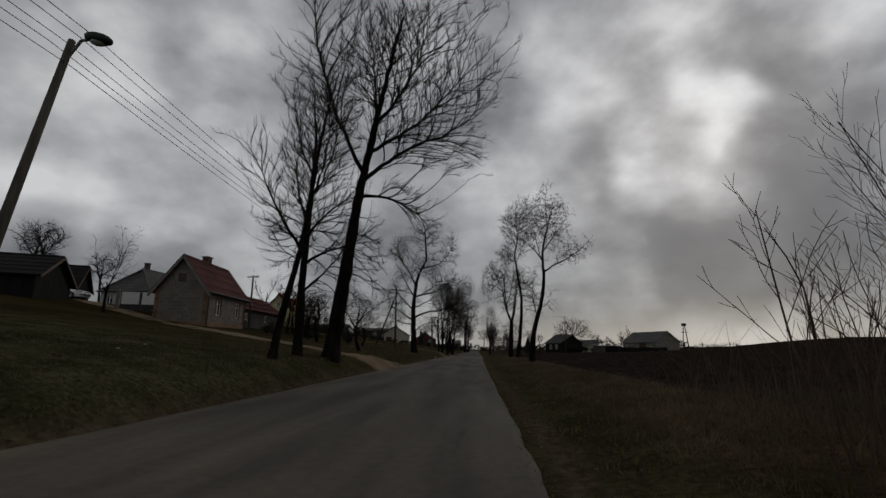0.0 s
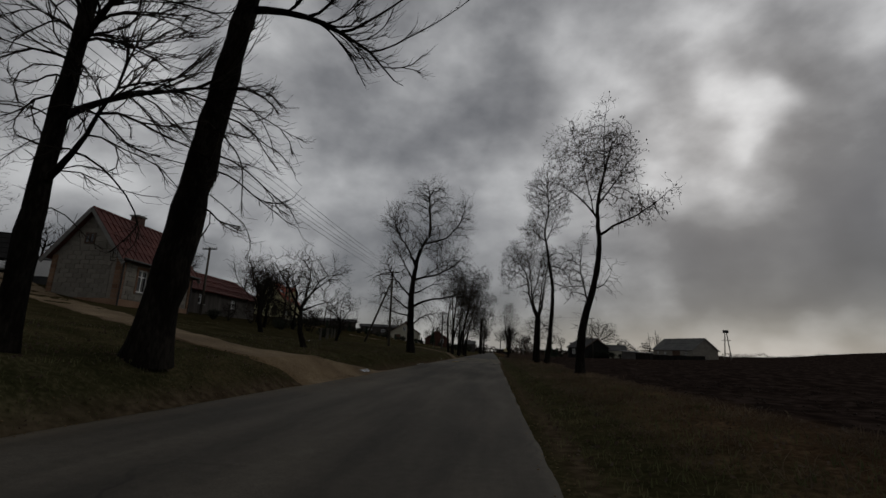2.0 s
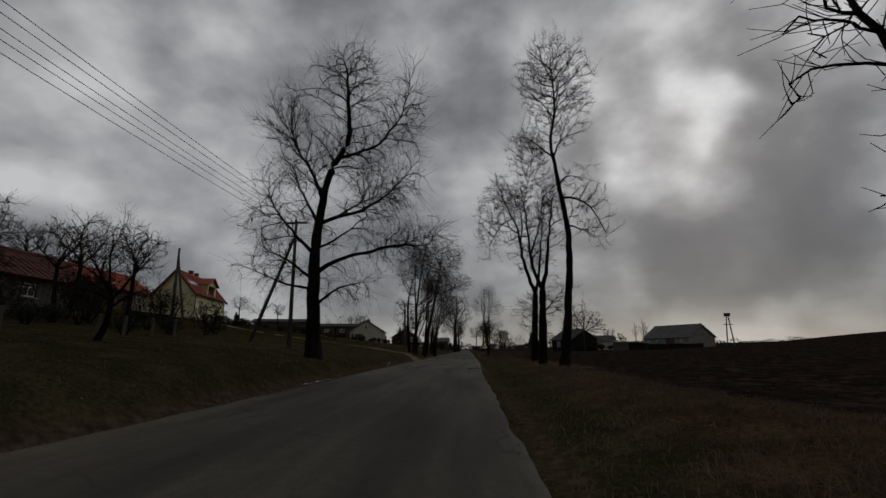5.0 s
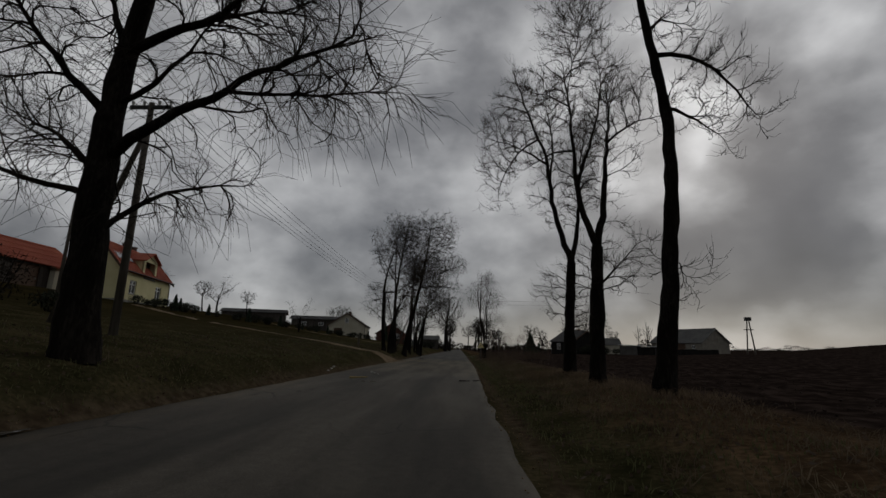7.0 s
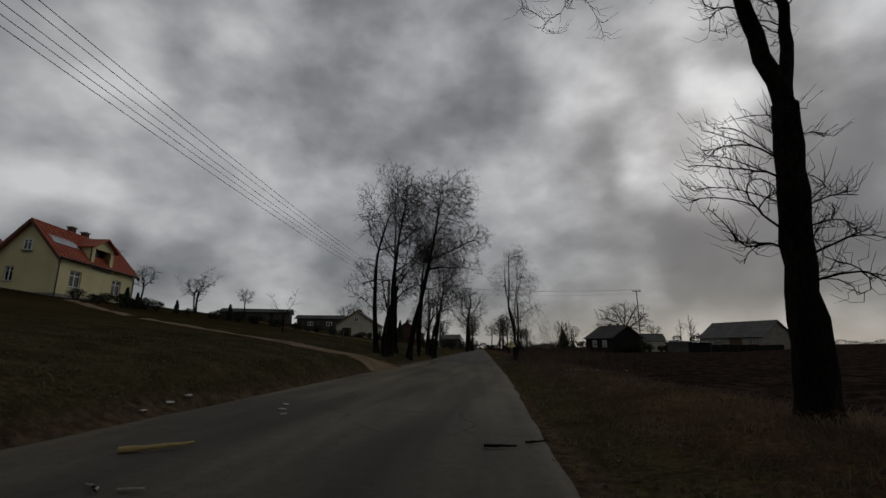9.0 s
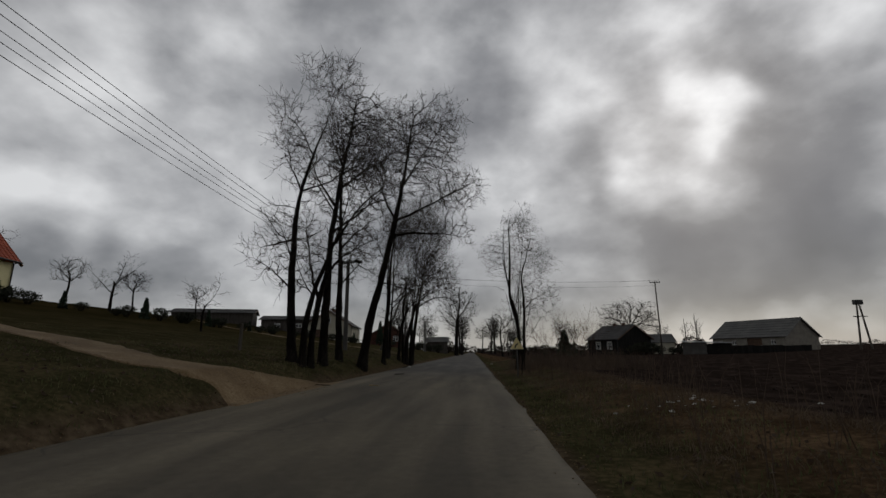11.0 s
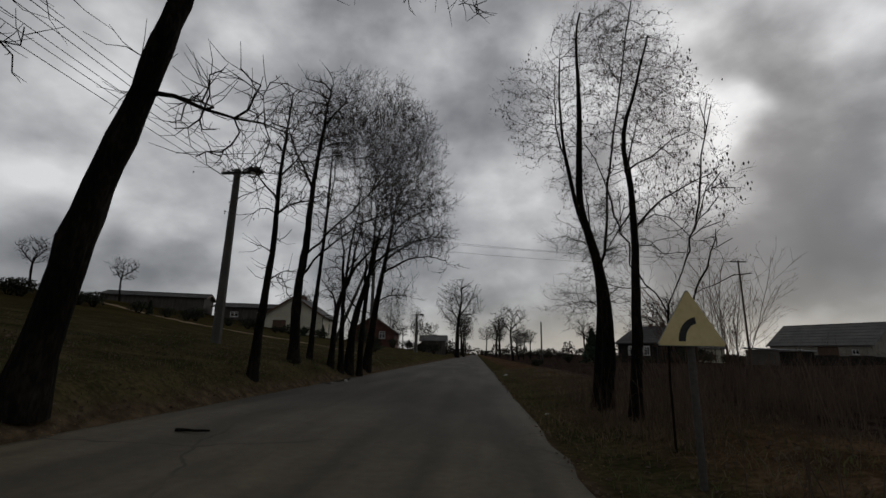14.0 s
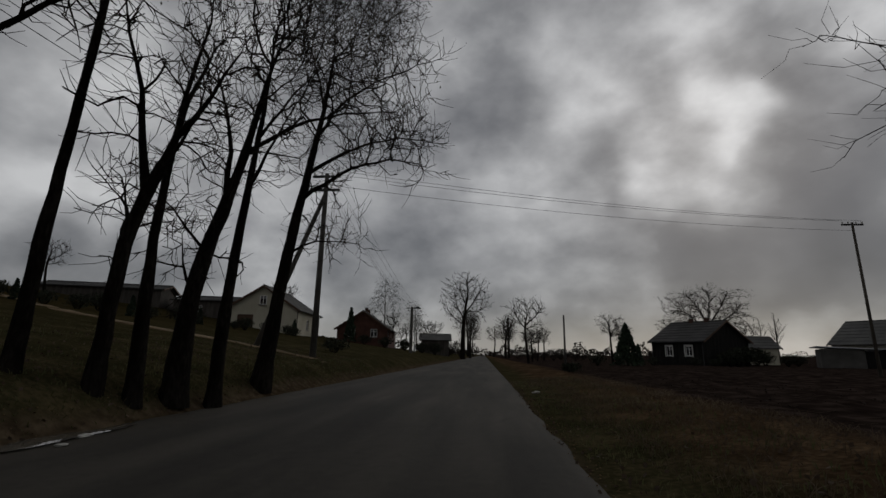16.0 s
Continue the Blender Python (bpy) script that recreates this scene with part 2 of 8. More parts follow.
def asphalt_material():
    """Worn tarmac: coarse grain, faint wheel tracks, fine cracks, sand carried over the edges."""
    m = bpy.data.materials.new("asphalt")
    m.use_nodes = True
    n, l = m.node_tree.nodes, m.node_tree.links
    b = n["Principled BSDF"]
    pos = n.new("ShaderNodeNewGeometry").outputs["Position"]
    sep = n.new("ShaderNodeSeparateXYZ")
    l.new(pos, sep.inputs[0])

    def grain(scale, detail, stretch=(1, 1, 1)):
        mp = n.new("ShaderNodeMapping")
        mp.inputs["Scale"].default_value = stretch
        l.new(pos, mp.inputs[0])
        t = n.new("ShaderNodeTexNoise")
        t.inputs["Scale"].default_value, t.inputs["Detail"].default_value = scale, detail
        l.new(mp.outputs[0], t.inputs["Vector"])
        return t.outputs["Fac"]

    def calc(op, a, c):
        k = n.new("ShaderNodeMath")
        k.operation = op
        for i, v in enumerate((a, c)):
            if isinstance(v, (int, float)):
                k.inputs[i].default_value = v
            else:
                l.new(v, k.inputs[i])
        return k.outputs[0]

    def span(src, a, c, lo=0.0, hi=1.0):
        r = n.new("ShaderNodeMapRange")
        r.inputs[1].default_value, r.inputs[2].default_value = a, c
        r.inputs[3].default_value, r.inputs[4].default_value = lo, hi
        l.new(src, r.inputs[0])
        return r.outputs[0]

    def blend(f, a, c, mode="MIX"):
        k = n.new("ShaderNodeMixRGB")
        k.blend_type = mode
        for i, v in enumerate((f, a, c)):
            if isinstance(v, tuple):
                k.inputs[i].default_value = (*v, 1)
            elif isinstance(v, (int, float)):
                k.inputs[i].default_value = v
            else:
                l.new(v, k.inputs[i])
        return k.outputs[0]

    ramp = n.new("ShaderNodeValToRGB")
    e = ramp.color_ramp.elements
    e[0].position, e[0].color = 0.33, (0.044, 0.0380, 0.0290, 1)
    e[1].position, e[1].color = 0.68, (0.112, 0.097, 0.075, 1)
    k = e.new(0.5)
    k.color = (0.070, 0.0605, 0.0465, 1)
    l.new(calc("ADD", calc("MULTIPLY", grain(70, 4), 0.55), calc("MULTIPLY", grain(0.45, 5, (1, 0.3, 1)), 0.45)), ramp.inputs[0])
    col = ramp.outputs[0]
    # polished wheel tracks on both sides of the crown
    x = sep.outputs[0]
    waver = calc("ADD", x, calc("MULTIPLY", calc("SUBTRACT", grain(0.12, 2), 0.5), 0.5))
    for cx in (-0.75, -2.75):
        track = span(calc("ABSOLUTE", calc("ADD", waver, -cx), 0.0), 0.55, 0.1, 0.0, 0.48)
        col = blend(track, col, (0.040, 0.0352, 0.0270))
    # sand and silt carried on at the edges
    sand = (0.118, 0.094, 0.062)
    rough = calc("MULTIPLY", calc("SUBTRACT", grain(1.3, 6), 0.5), 1.5)
    left = span(calc("ADD", x, rough), -3.75, -4.45, 0.0, 0.55)
    right = span(calc("ADD", x, calc("MULTIPLY", rough, 0.35)), 0.45, 0.85, 0.0, 0.85)
    col = blend(left, col, sand)
    col = blend(right, col, (0.135, 0.118, 0.092))
    y = sep.outputs[1]
    for y0 in (25.5, 66.5):
        near = span(calc("ADD", calc("ABSOLUTE", calc("ADD", y, -y0), 0.0), calc("MULTIPLY", rough, 3.0)), 6.0, 2.0, 0.0, 1.0)
        across = span(calc("ADD", x, rough), -2.8, -4.3, 0.0, 0.6)
        col = blend(calc("MULTIPLY", near, across), col, sand)
    # two paler, yellower stretches: by the first houses, and past the second drive
    drift = calc("ADD", y, calc("MULTIPLY", rough, 4.0))
    pale_reach = calc("MULTIPLY", span(drift, 52.0, 61.0, 0.0, 0.75), span(drift, 82.0, 74.0))
    col = blend(pale_reach, col, (0.100, 0.083, 0.054))
    col = blend(span(drift, 15.0, 8.0, 0.0, 0.5), col, (0.094, 0.080, 0.060))
    # the tarmac turns darker beyond the second clump
    col = blend(span(drift, 74.0, 80.0, 0.0, 0.72), col, (0.033, 0.0293, 0.0235))
    # long drawn stains and lighter worn patches
    streak = span(grain(0.9, 4, (1.6, 0.16, 1)), 0.36, 0.66, 0.66, 1.36)
    patch = span(grain(0.35, 5, (1, 0.5, 1)), 0.35, 0.65, 0.82, 1.2)
    speck = span(grain(9.0, 3), 0.3, 0.7, 0.88, 1.12)
    tone = n.new("ShaderNodeVectorMath")
    tone.operation = "SCALE"
    l.new(col, tone.inputs[0])
    l.new(calc("MULTIPLY", calc("MULTIPLY", streak, patch), speck), tone.inputs["Scale"])
    col = tone.outputs[0]
    # hairline cracks
    v = n.new("ShaderNodeTexVoronoi")
    v.feature = "DISTANCE_TO_EDGE"
    v.inputs["Scale"].default_value = 0.55
    warp = n.new("ShaderNodeMixRGB")
    warp.inputs[0].default_value = 0.25
    l.new(pos, warp.inputs[1])
    t = n.new("ShaderNodeTexNoise")
    t.inputs["Scale"].default_value = 2.2
    l.new(pos, t.inputs["Vector"])
    l.new(t.outputs["Color"], warp.inputs[2])
    l.new(warp.outputs[0], v.inputs["Vector"])
    crack = calc("MULTIPLY", span(v.outputs["Distance"], 0.012, 0.003), span(grain(0.3, 3), 0.52, 0.6))
    col = blend(calc("MULTIPLY", crack, 0.6), col, (0.018, 0.016, 0.014))
    l.new(col, b.inputs["Base Color"])
    b.inputs["Roughness"].default_value, b.inputs["Specular IOR Level"].default_value = 0.88, 0.24
    bp = n.new("ShaderNodeBump")
    bp.inputs["Strength"].default_value, bp.inputs["Distance"].default_value = 0.6, 0.006
    l.new(grain(95, 5), bp.inputs["Height"])
    l.new(bp.outputs[0], b.inputs["Normal"])
    return m


ASPHALT = asphalt_material()
GRAVEL = material("sandy_gravel", [(0.09982, 0.06408, 0.02982), (0.1546, 0.1029, 0.04997), (0.2691, 0.1982, 0.1128)], 0.95, 0.9, 25, 0.7, 45, world_space=True, bump_dist=0.02)
GRASS = material("grass_blade", [(0.050, 0.057, 0.024), (0.092, 0.097, 0.041), (0.178, 0.158, 0.080)], 0.85, 0.45, 3.0, 0, world_space=True, thin=0.45)
DRY = material("dry_grass", [(0.05746, 0.0418, 0.02651), (0.1101, 0.08026, 0.05045), (0.2107, 0.1622, 0.1043)], 0.9, 0.5, 3.0, 0, world_space=True, thin=0.4)
PALE_DRY = material("pale_dry_grass", [(0.085, 0.0578, 0.0357), (0.1598, 0.1122, 0.068), (0.2975, 0.221, 0.1394)], 0.9, 0.5, 3.0, 0, world_space=True, thin=0.4)
WEED = material("dead_weed", [(0.04352, 0.03098, 0.02208), (0.08192, 0.05773, 0.04122), (0.1472, 0.107, 0.0736)], 0.9, 0.6, 4.0, 0, world_space=True, thin=0.3)
LITTER = material("white_litter", [(0.32, 0.31, 0.28), (0.45, 0.44, 0.40), (0.62, 0.61, 0.56)], 0.7, 4, 20, 0.2, 20)
WOODPOLE = material("weathered_pole_wood", [(0.045, 0.038, 0.03), (0.075, 0.064, 0.05), (0.12, 0.105, 0.085)], 0.9, 2.0, 14, 0.5, 20, stretch=(1, 1, 0.1))
DARK_CONCRETE = material("weathered_dark_concrete", [(0.05, 0.047, 0.042), (0.075, 0.071, 0.064), (0.11, 0.104, 0.095)], 0.92, 1.2, 30, 0.4, 30)
CONCRETE = material("grey_concrete", [(0.13, 0.125, 0.115), (0.19, 0.185, 0.17), (0.26, 0.25, 0.235)], 0.92, 1.2, 30, 0.4, 30)
METAL = material("galvanised_metal", [(0.16, 0.16, 0.16), (0.23, 0.23, 0.23), (0.3, 0.3, 0.3)], 0.5, 2, 30, 0.1, 30, metal=0.6)
DARK_METAL = material("dark_painted_metal", [(0.02, 0.02, 0.02), (0.035, 0.035, 0.035), (0.055, 0.052, 0.05)], 0.6, 2, 30, 0.1, 30)
WIRE = material("wire", [(0.035, 0.035, 0.038), (0.05, 0.05, 0.053), (0.065, 0.065, 0.068)], 0.6, 2, 30, 0)
YELLOW_RENDER = material("pale_yellow_render", [(0.50, 0.45, 0.24), (0.58, 0.53, 0.30), (0.66, 0.60, 0.36)], 0.92, 0.7, 30, 0.25, 60)
CREAM_RENDER = material("cream_render", [(0.36, 0.33, 0.25), (0.44, 0.41, 0.32), (0.52, 0.49, 0.39)], 0.92, 0.6, 25, 0.25, 50)
WHITE_RENDER = material("whitewashed_wall", [(0.44, 0.43, 0.39), (0.56, 0.55, 0.51), (0.68, 0.67, 0.63)], 0.92, 0.6, 25, 0.3, 40)
DARK_WALL = material("dark_weathered_boards", [(0.035, 0.03, 0.026), (0.06, 0.052, 0.044), (0.10, 0.088, 0.075)], 0.92, 0.8, 12, 0.4, 20, stretch=(4, 4, 0.6))
BLOCKS = material("silicate_block", [(0.14, 0.125, 0.104), (0.20, 0.182, 0.152), (0.265, 0.242, 0.205)], 0.95, 0.8, 20, 0.5, 30, vary=0.16)
MORTAR = material("mortar", [(0.15, 0.135, 0.112), (0.215, 0.195, 0.163), (0.28, 0.255, 0.215)], 0.95, 1.5, 20, 0.4, 40)
BRICK = material("brown_brick", [(0.14, 0.075, 0.045), (0.20, 0.115, 0.07), (0.27, 0.17, 0.11)], 0.95, 1.5, 20, 0.5, 30, vary=0.2)
RED_BRICK = material("red_brick_wall", [(0.055, 0.026, 0.019), (0.085, 0.040, 0.029), (0.125, 0.060, 0.044)], 0.95, 1.5, 20, 0.5, 30)
ROOF_RED = material("red_roof_sheet", [(0.062, 0.020, 0.017), (0.098, 0.028, 0.023), (0.15, 0.052, 0.040)], 0.8, 0.5, 9, 0.2, 20)
ROOF_TILE = material("red_roof_tile", [(0.25, 0.055, 0.03), (0.33, 0.08, 0.042), (0.42, 0.12, 0.065)], 0.75, 0.6, 9, 0.2, 20)
ROOF_GREY = material("grey_fibre_cement", [(0.072, 0.072, 0.0684), (0.1044, 0.1022, 0.0972), (0.144, 0.1404, 0.1296)], 0.9, 0.6, 9, 0.3, 20)
ROOF_DARK = material("dark_tarred_roof", [(0.035, 0.033, 0.032), (0.055, 0.052, 0.05), (0.08, 0.077, 0.073)], 0.85, 0.6, 9, 0.3, 20)
ROOF_PALE = material("pale_sheet_roof", [(0.42, 0.43, 0.44), (0.54, 0.55, 0.56), (0.65, 0.66, 0.67)], 0.5, 0.6, 9, 0.1, 20)
WHITE_PAINT = material("white_window_paint", [(0.66, 0.66, 0.64), (0.74, 0.74, 0.72), (0.8, 0.8, 0.78)], 0.5, 2, 20, 0)
BROWN_PAINT = material("brown_paint", [(0.05, 0.028, 0.016), (0.08, 0.045, 0.026), (0.11, 0.065, 0.04)], 0.6, 2, 20, 0)
CHIMNEY = material("sooty_chimney_brick", [(0.05, 0.03, 0.024), (0.085, 0.048, 0.036), (0.13, 0.075, 0.055)], 0.95, 3, 25, 0.4, 30)
SOLAR = material("solar_collector_glass", [(0.30, 0.31, 0.33), (0.38, 0.39, 0.41), (0.46, 0.47, 0.49)], 0.2, 1, 8, 0, spec=0.6)
PANE = material("window_glass", [(0.012, 0.014, 0.016), (0.018, 0.02, 0.023), (0.028, 0.03, 0.034)], 0.06, 1, 4, 0, spec=0.6)
SIGN_YELLOW = material("yellow_sign_face", [(0.60, 0.50, 0.24), (0.68, 0.57, 0.28), (0.74, 0.63, 0.33)], 0.5, 3, 20, 0)
SIGN_BLACK = material("black_sign_symbol", [(0.015, 0.015, 0.015), (0.02, 0.02, 0.02), (0.03, 0.03, 0.03)], 0.5, 3, 20, 0)
SIGN_RED = material("red_sign_border", [(0.42, 0.03, 0.025), (0.48, 0.04, 0.03), (0.52, 0.05, 0.04)], 0.5, 3, 20, 0)
PUDDLE = material("puddle_water", [(0.08, 0.073, 0.063), (0.10, 0.092, 0.08), (0.13, 0.118, 0.103)], 0.04, 1, 5, 0, spec=0.8)


# ---- mesh helpers ----
def part(name, bm, mat, parent=None, label="", smooth=False):
    """Links a bmesh as one mesh object under a thing or a part."""
    me = bpy.data.meshes.new(name)
    bm.to_mesh(me)
    bm.free()
    return mesh_part(name, me, mat, parent, label, smooth)


def mesh_part(name, me, mat, parent=None, label="", smooth=False):
    me.materials.append(mat)
    if smooth:
        me.polygons.foreach_set("use_smooth", [True] * len(me.polygons))
    ob = new(name, me)
    if parent is not None:
        ob.parent = parent
    if label:
        tagged(ob, label)
    return ob


def thing(name, m, label, category, group="", kind=""):
    ob = new(name)
    ob.empty_display_size = 0.2
    ob.matrix_world = m
    return tagged(ob, label, category, group, kind)


def box(bm, x0, x1, y0, y1, z0, z1, m=None, bevel=0.0):
    r = bmesh.ops.create_cube(bm, size=1, matrix=Matrix.Translation(((x0 + x1) / 2, (y0 + y1) / 2, (z0 + z1) / 2)) @ Matrix.Diagonal((x1 - x0, y1 - y0, z1 - z0, 1)))
    if bevel:
        bmesh.ops.bevel(bm, geom=list({e for v in r["verts"] for e in v.link_edges}), offset=bevel, segments=2, affect="EDGES")
    if m is not None:
        bmesh.ops.transform(bm, matrix=m, verts=[v for v in r["verts"] if v.is_valid])
    return bm


def boxes(*specs, bevel=0.0):
    bm = bmesh.new()
    for s in specs:
        box(bm, *s, bevel=bevel)
    return bm


def rod(bm, p, q, r0, r1=None, seg=10):
    """A tapered round bar from p to q."""
    p, q = Vector(p), Vector(q)
    d = q - p
    m = Matrix.Translation((p + q) / 2) @ d.to_track_quat("Z", "Y").to_matrix().to_4x4()
    bmesh.ops.create_cone(bm, cap_ends=True, segments=seg, radius1=r0, radius2=r0 if r1 is None else r1, depth=d.length, matrix=m)
    return bm


def prism(bm, outline, thick, m):
    """Extrudes an outline in the x-z plane along y by thick."""
    a = [bm.verts.new(m @ Vector((x, 0, z))) for x, z in outline]
    b = [bm.verts.new(m @ Vector((x, thick, z))) for x, z in outline]
    bm.faces.new(a)
    bm.faces.new(b[::-1])
    for i in range(len(a)):
        j = (i + 1) % len(a)
        bm.faces.new((a[j], a[i], b[i], b[j]))
    return bm


def tube_arrays(P, R, sides, cap=False):
    """Verts and faces for a stack of tubes: P is (n, m, 3), R is (n, m)."""
    n, m, _ = P.shape
    T = np.gradient(P, axis=1)
    T /= np.linalg.norm(T, axis=2, keepdims=True) + 1e-9
    ref = np.where(np.abs(T[..., 2:3]) > 0.9, np.array([1.0, 0, 0]), np.array([0, 0, 1.0]))
    U = np.cross(T, ref)
    U /= np.linalg.norm(U, axis=2, keepdims=True) + 1e-9
    V = np.cross(T, U)
    a = np.arange(sides) * 2 * np.pi / sides
    ring = U[:, :, None] * np.cos(a)[:, None] + V[:, :, None] * np.sin(a)[:, None]
    verts = (P[:, :, None] + ring * R[:, :, None, None]).reshape(-1, 3)
    i, j, k = np.meshgrid(np.arange(n), np.arange(m - 1), np.arange(sides), indexing="ij")
    k2 = (k + 1) % sides
    at = lambda j_, k_: (i * m + j_) * sides + k_
    faces = np.stack([at(j, k), at(j, k2), at(j + 1, k2), at(j + 1, k)], -1).reshape(-1, 4)
    return verts, faces


def quads_mesh(name, chunks):
    """One mesh from (verts, quad faces) chunks."""
    V, F, o = [], [], 0
    for v, f in chunks:
        V.append(v)
        F.append(f + o)
        o += len(v)
    V, F = np.concatenate(V), np.concatenate(F)
    me = bpy.data.meshes.new(name)
    k = F.shape[1]
    me.vertices.add(len(V))
    me.vertices.foreach_set("co", V.astype(np.float32).ravel())
    me.loops.add(F.size)
    me.loops.foreach_set("vertex_index", F.astype(np.int32).ravel())
    me.polygons.add(len(F))
    me.polygons.foreach_set("loop_start", np.arange(len(F), dtype=np.int32) * k)
    me.polygons.foreach_set("loop_total", np.full(len(F), k, dtype=np.int32))
    me.update(calc_edges=True)
    me.validate()
    return me


# ---- the lie of the land ----
LEFT_X = [-2500, -400, -150, -90, -60, -35, -20, -8, -5.2, -4.75, -4.4]
LEFT_Z = [16, 15, 12, 9.5, 7.4, 5.4, 2.8, 1.22, 0.74, 0.42, 0.14]
RIGHT_X = [0.6, 1.2, 2.2, 3.2, 5.0, 8.0, 60.0, 400.0, 2500.0]
RIGHT_Z = [0.0, 0.03, 0.16, 0.29, 0.26, 0.22, 0.7, 6.5, 30.0]


def road_right(y):
    return np.interp(y, [0, 45, 62, 100], [0.57, 0.66, 0.97, 1.05])


def road_height(x):
    return np.maximum(0.0, (-np.asarray(x, float) - 0.6) * 0.037)


def land(x, y):
    """Height of the ground sheet, without its fine roughness."""
    x, y = np.asarray(x, float), np.asarray(y, float)
    left = np.interp(x, LEFT_X, LEFT_Z)
    right = np.interp(x - road_right(y) + 0.6, RIGHT_X, RIGHT_Z)
    fade = np.interp(y, [-2000, -40, 130, 260, 2500], [0.8, 1, 1, 0.45, 0.6])
    right = right + 2.9 * np.exp(-((x - 92) ** 2 + (y - 118) ** 2) / 800.0)
    side = np.where(x < -4.4, 0.14 + (left - 0.14) * fade, np.where(x > road_right(y), right, road_height(x)))
    return side


def ground_z(x, y):
    return float(land(x, y))


def ground_material():
    """Meadow, dry verge, ploughed soil and bare earth, told apart by where they lie."""
    m = bpy.data.materials.new("ground_cover")
    m.use_nodes = True
    n, l = m.node_tree.nodes, m.node_tree.links
    b = n["Principled BSDF"]
    pos = n.new("ShaderNodeNewGeometry").outputs["Position"]
    sep = n.new("ShaderNodeSeparateXYZ")
    l.new(pos, sep.inputs[0])

    def noise_(s, d, stretch=(1, 1, 1)):
        mp = n.new("ShaderNodeMapping")
        mp.inputs["Scale"].default_value = stretch
        l.new(pos, mp.inputs[0])
        t = n.new("ShaderNodeTexNoise")
        t.inputs["Scale"].default_value, t.inputs["Detail"].default_value = s, d
        l.new(mp.outputs[0], t.inputs["Vector"])
        return t.outputs["Fac"]

    def ramp(fac, *stops):
        r = n.new("ShaderNodeValToRGB")
        e = r.color_ramp.elements
        e[0].position, e[0].color = stops[0][0], (*stops[0][1], 1)
        e[1].position, e[1].color = stops[-1][0], (*stops[-1][1], 1)
        for p, c in stops[1:-1]:
            k = e.new(p)
            k.color = (*c, 1)
        l.new(fac, r.inputs[0])
        return r.outputs[0]

    def mask(lo, hi, wobble, src):
        """0 to 1 while src goes from lo to hi, with an uneven edge."""
        w = n.new("ShaderNodeMath")
        w.operation = "MULTIPLY_ADD"
        l.new(noise_(0.55, 4), w.inputs[0])
        w.inputs[1].default_value = wobble
        l.new(src, w.inputs[2])
        r = n.new("ShaderNodeMapRange")
        r.inputs[1].default_value, r.inputs[2].default_value = lo + wobble / 2, hi + wobble / 2
        l.new(w.outputs[0], r.inputs[0])
        return r.outputs[0]

    def mix(f, a, c):
        x = n.new("ShaderNodeMixRGB")
        l.new(f, x.inputs[0])
        l.new(a, x.inputs[1])
        l.new(c, x.inputs[2])
        return x.outputs[0]

    tuft = n.new("ShaderNodeMath")
    tuft.operation = "MULTIPLY_ADD"
    l.new(noise_(1.1, 5), tuft.inputs[0])
    tuft.inputs[1].default_value = 0.5
    half = n.new("ShaderNodeMath")
    half.operation = "MULTIPLY"
    half.inputs[1].default_value = 0.5
    l.new(noise_(14, 4), half.inputs[0])
    l.new(half.outputs[0], tuft.inputs[2])
    meadow = ramp(tuft.outputs[0], (0.36, (0.02322, 0.0225, 0.0099)), (0.5, (0.043, 0.03825, 0.01875)), (0.64, (0.086, 0.0675, 0.036)))
    dry = ramp(tuft.outputs[0], (0.36, (0.0361, 0.02294, 0.01332)), (0.5, (0.0684, 0.0444, 0.02553)), (0.64, (0.1406, 0.0925, 0.05273)))
    soil = ramp(noise_(2.2, 6), (0.34, (0.0154, 0.01088, 0.008925)), (0.5, (0.02625, 0.0187, 0.0154)), (0.66, (0.0525, 0.03774, 0.03115)))
    edge = ramp(noise_(6, 5), (0.34, (0.04025, 0.02875, 0.01782)), (0.5, (0.069, 0.0506, 0.0322)), (0.66, (0.1035, 0.0782, 0.0506)))
    x = sep.outputs[0]
    col = mix(mask(1.7, 2.6, 1.4, x), meadow, dry)
    col = mix(mask(3.7, 4.7, 1.4, x), col, soil)
    # bare strip of earth along both edges of the tarmac
    near_l = n.new("ShaderNodeMath")
    near_l.operation = "ABSOLUTE"
    off = n.new("ShaderNodeMath")
    off.operation = "ADD"
    off.inputs[1].default_value = 4.45
    l.new(x, off.inputs[0])
    l.new(off.outputs[0], near_l.inputs[0])
    near_r = n.new("ShaderNodeMath")
    near_r.operation = "ABSOLUTE"
    off2 = n.new("ShaderNodeMath")
    off2.operation = "SUBTRACT"
    off2.inputs[1].default_value = 0.85
    l.new(x, off2.inputs[0])
    l.new(off2.outputs[0], near_r.inputs[0])
    col = mix(mask(0.30, 0.05, 0.45, near_l.outputs[0]), col, edge)
    col = mix(mask(0.24, 0.04, 0.4, near_r.outputs[0]), col, edge)
    # the far fields on the other side are worn pasture
    pasture = ramp(noise_(0.12, 5, (1, 0.5, 1)), (0.38, (0.01755, 0.01437, 0.005625)), (0.5, (0.02665, 0.0215, 0.00875)), (0.62, (0.0416, 0.03188, 0.014)))
    col = mix(mask(-9, -26, 6, x), col, pasture)
    # old leaves and trampled pale grass on the bank by the first houses
    litter = ramp(tuft.outputs[0], (0.36, (0.021, 0.022, 0.0095)), (0.5, (0.043, 0.043, 0.020)), (0.64, (0.100, 0.092, 0.052)))
    both = n.new("ShaderNodeMath")
    both.operation = "MULTIPLY"
    l.new(mask(17.5, 12.0, 4.0, sep.outputs[1]), both.inputs[0])
    l.new(mask(-4.3, -4.8, 0.4, x), both.inputs[1])
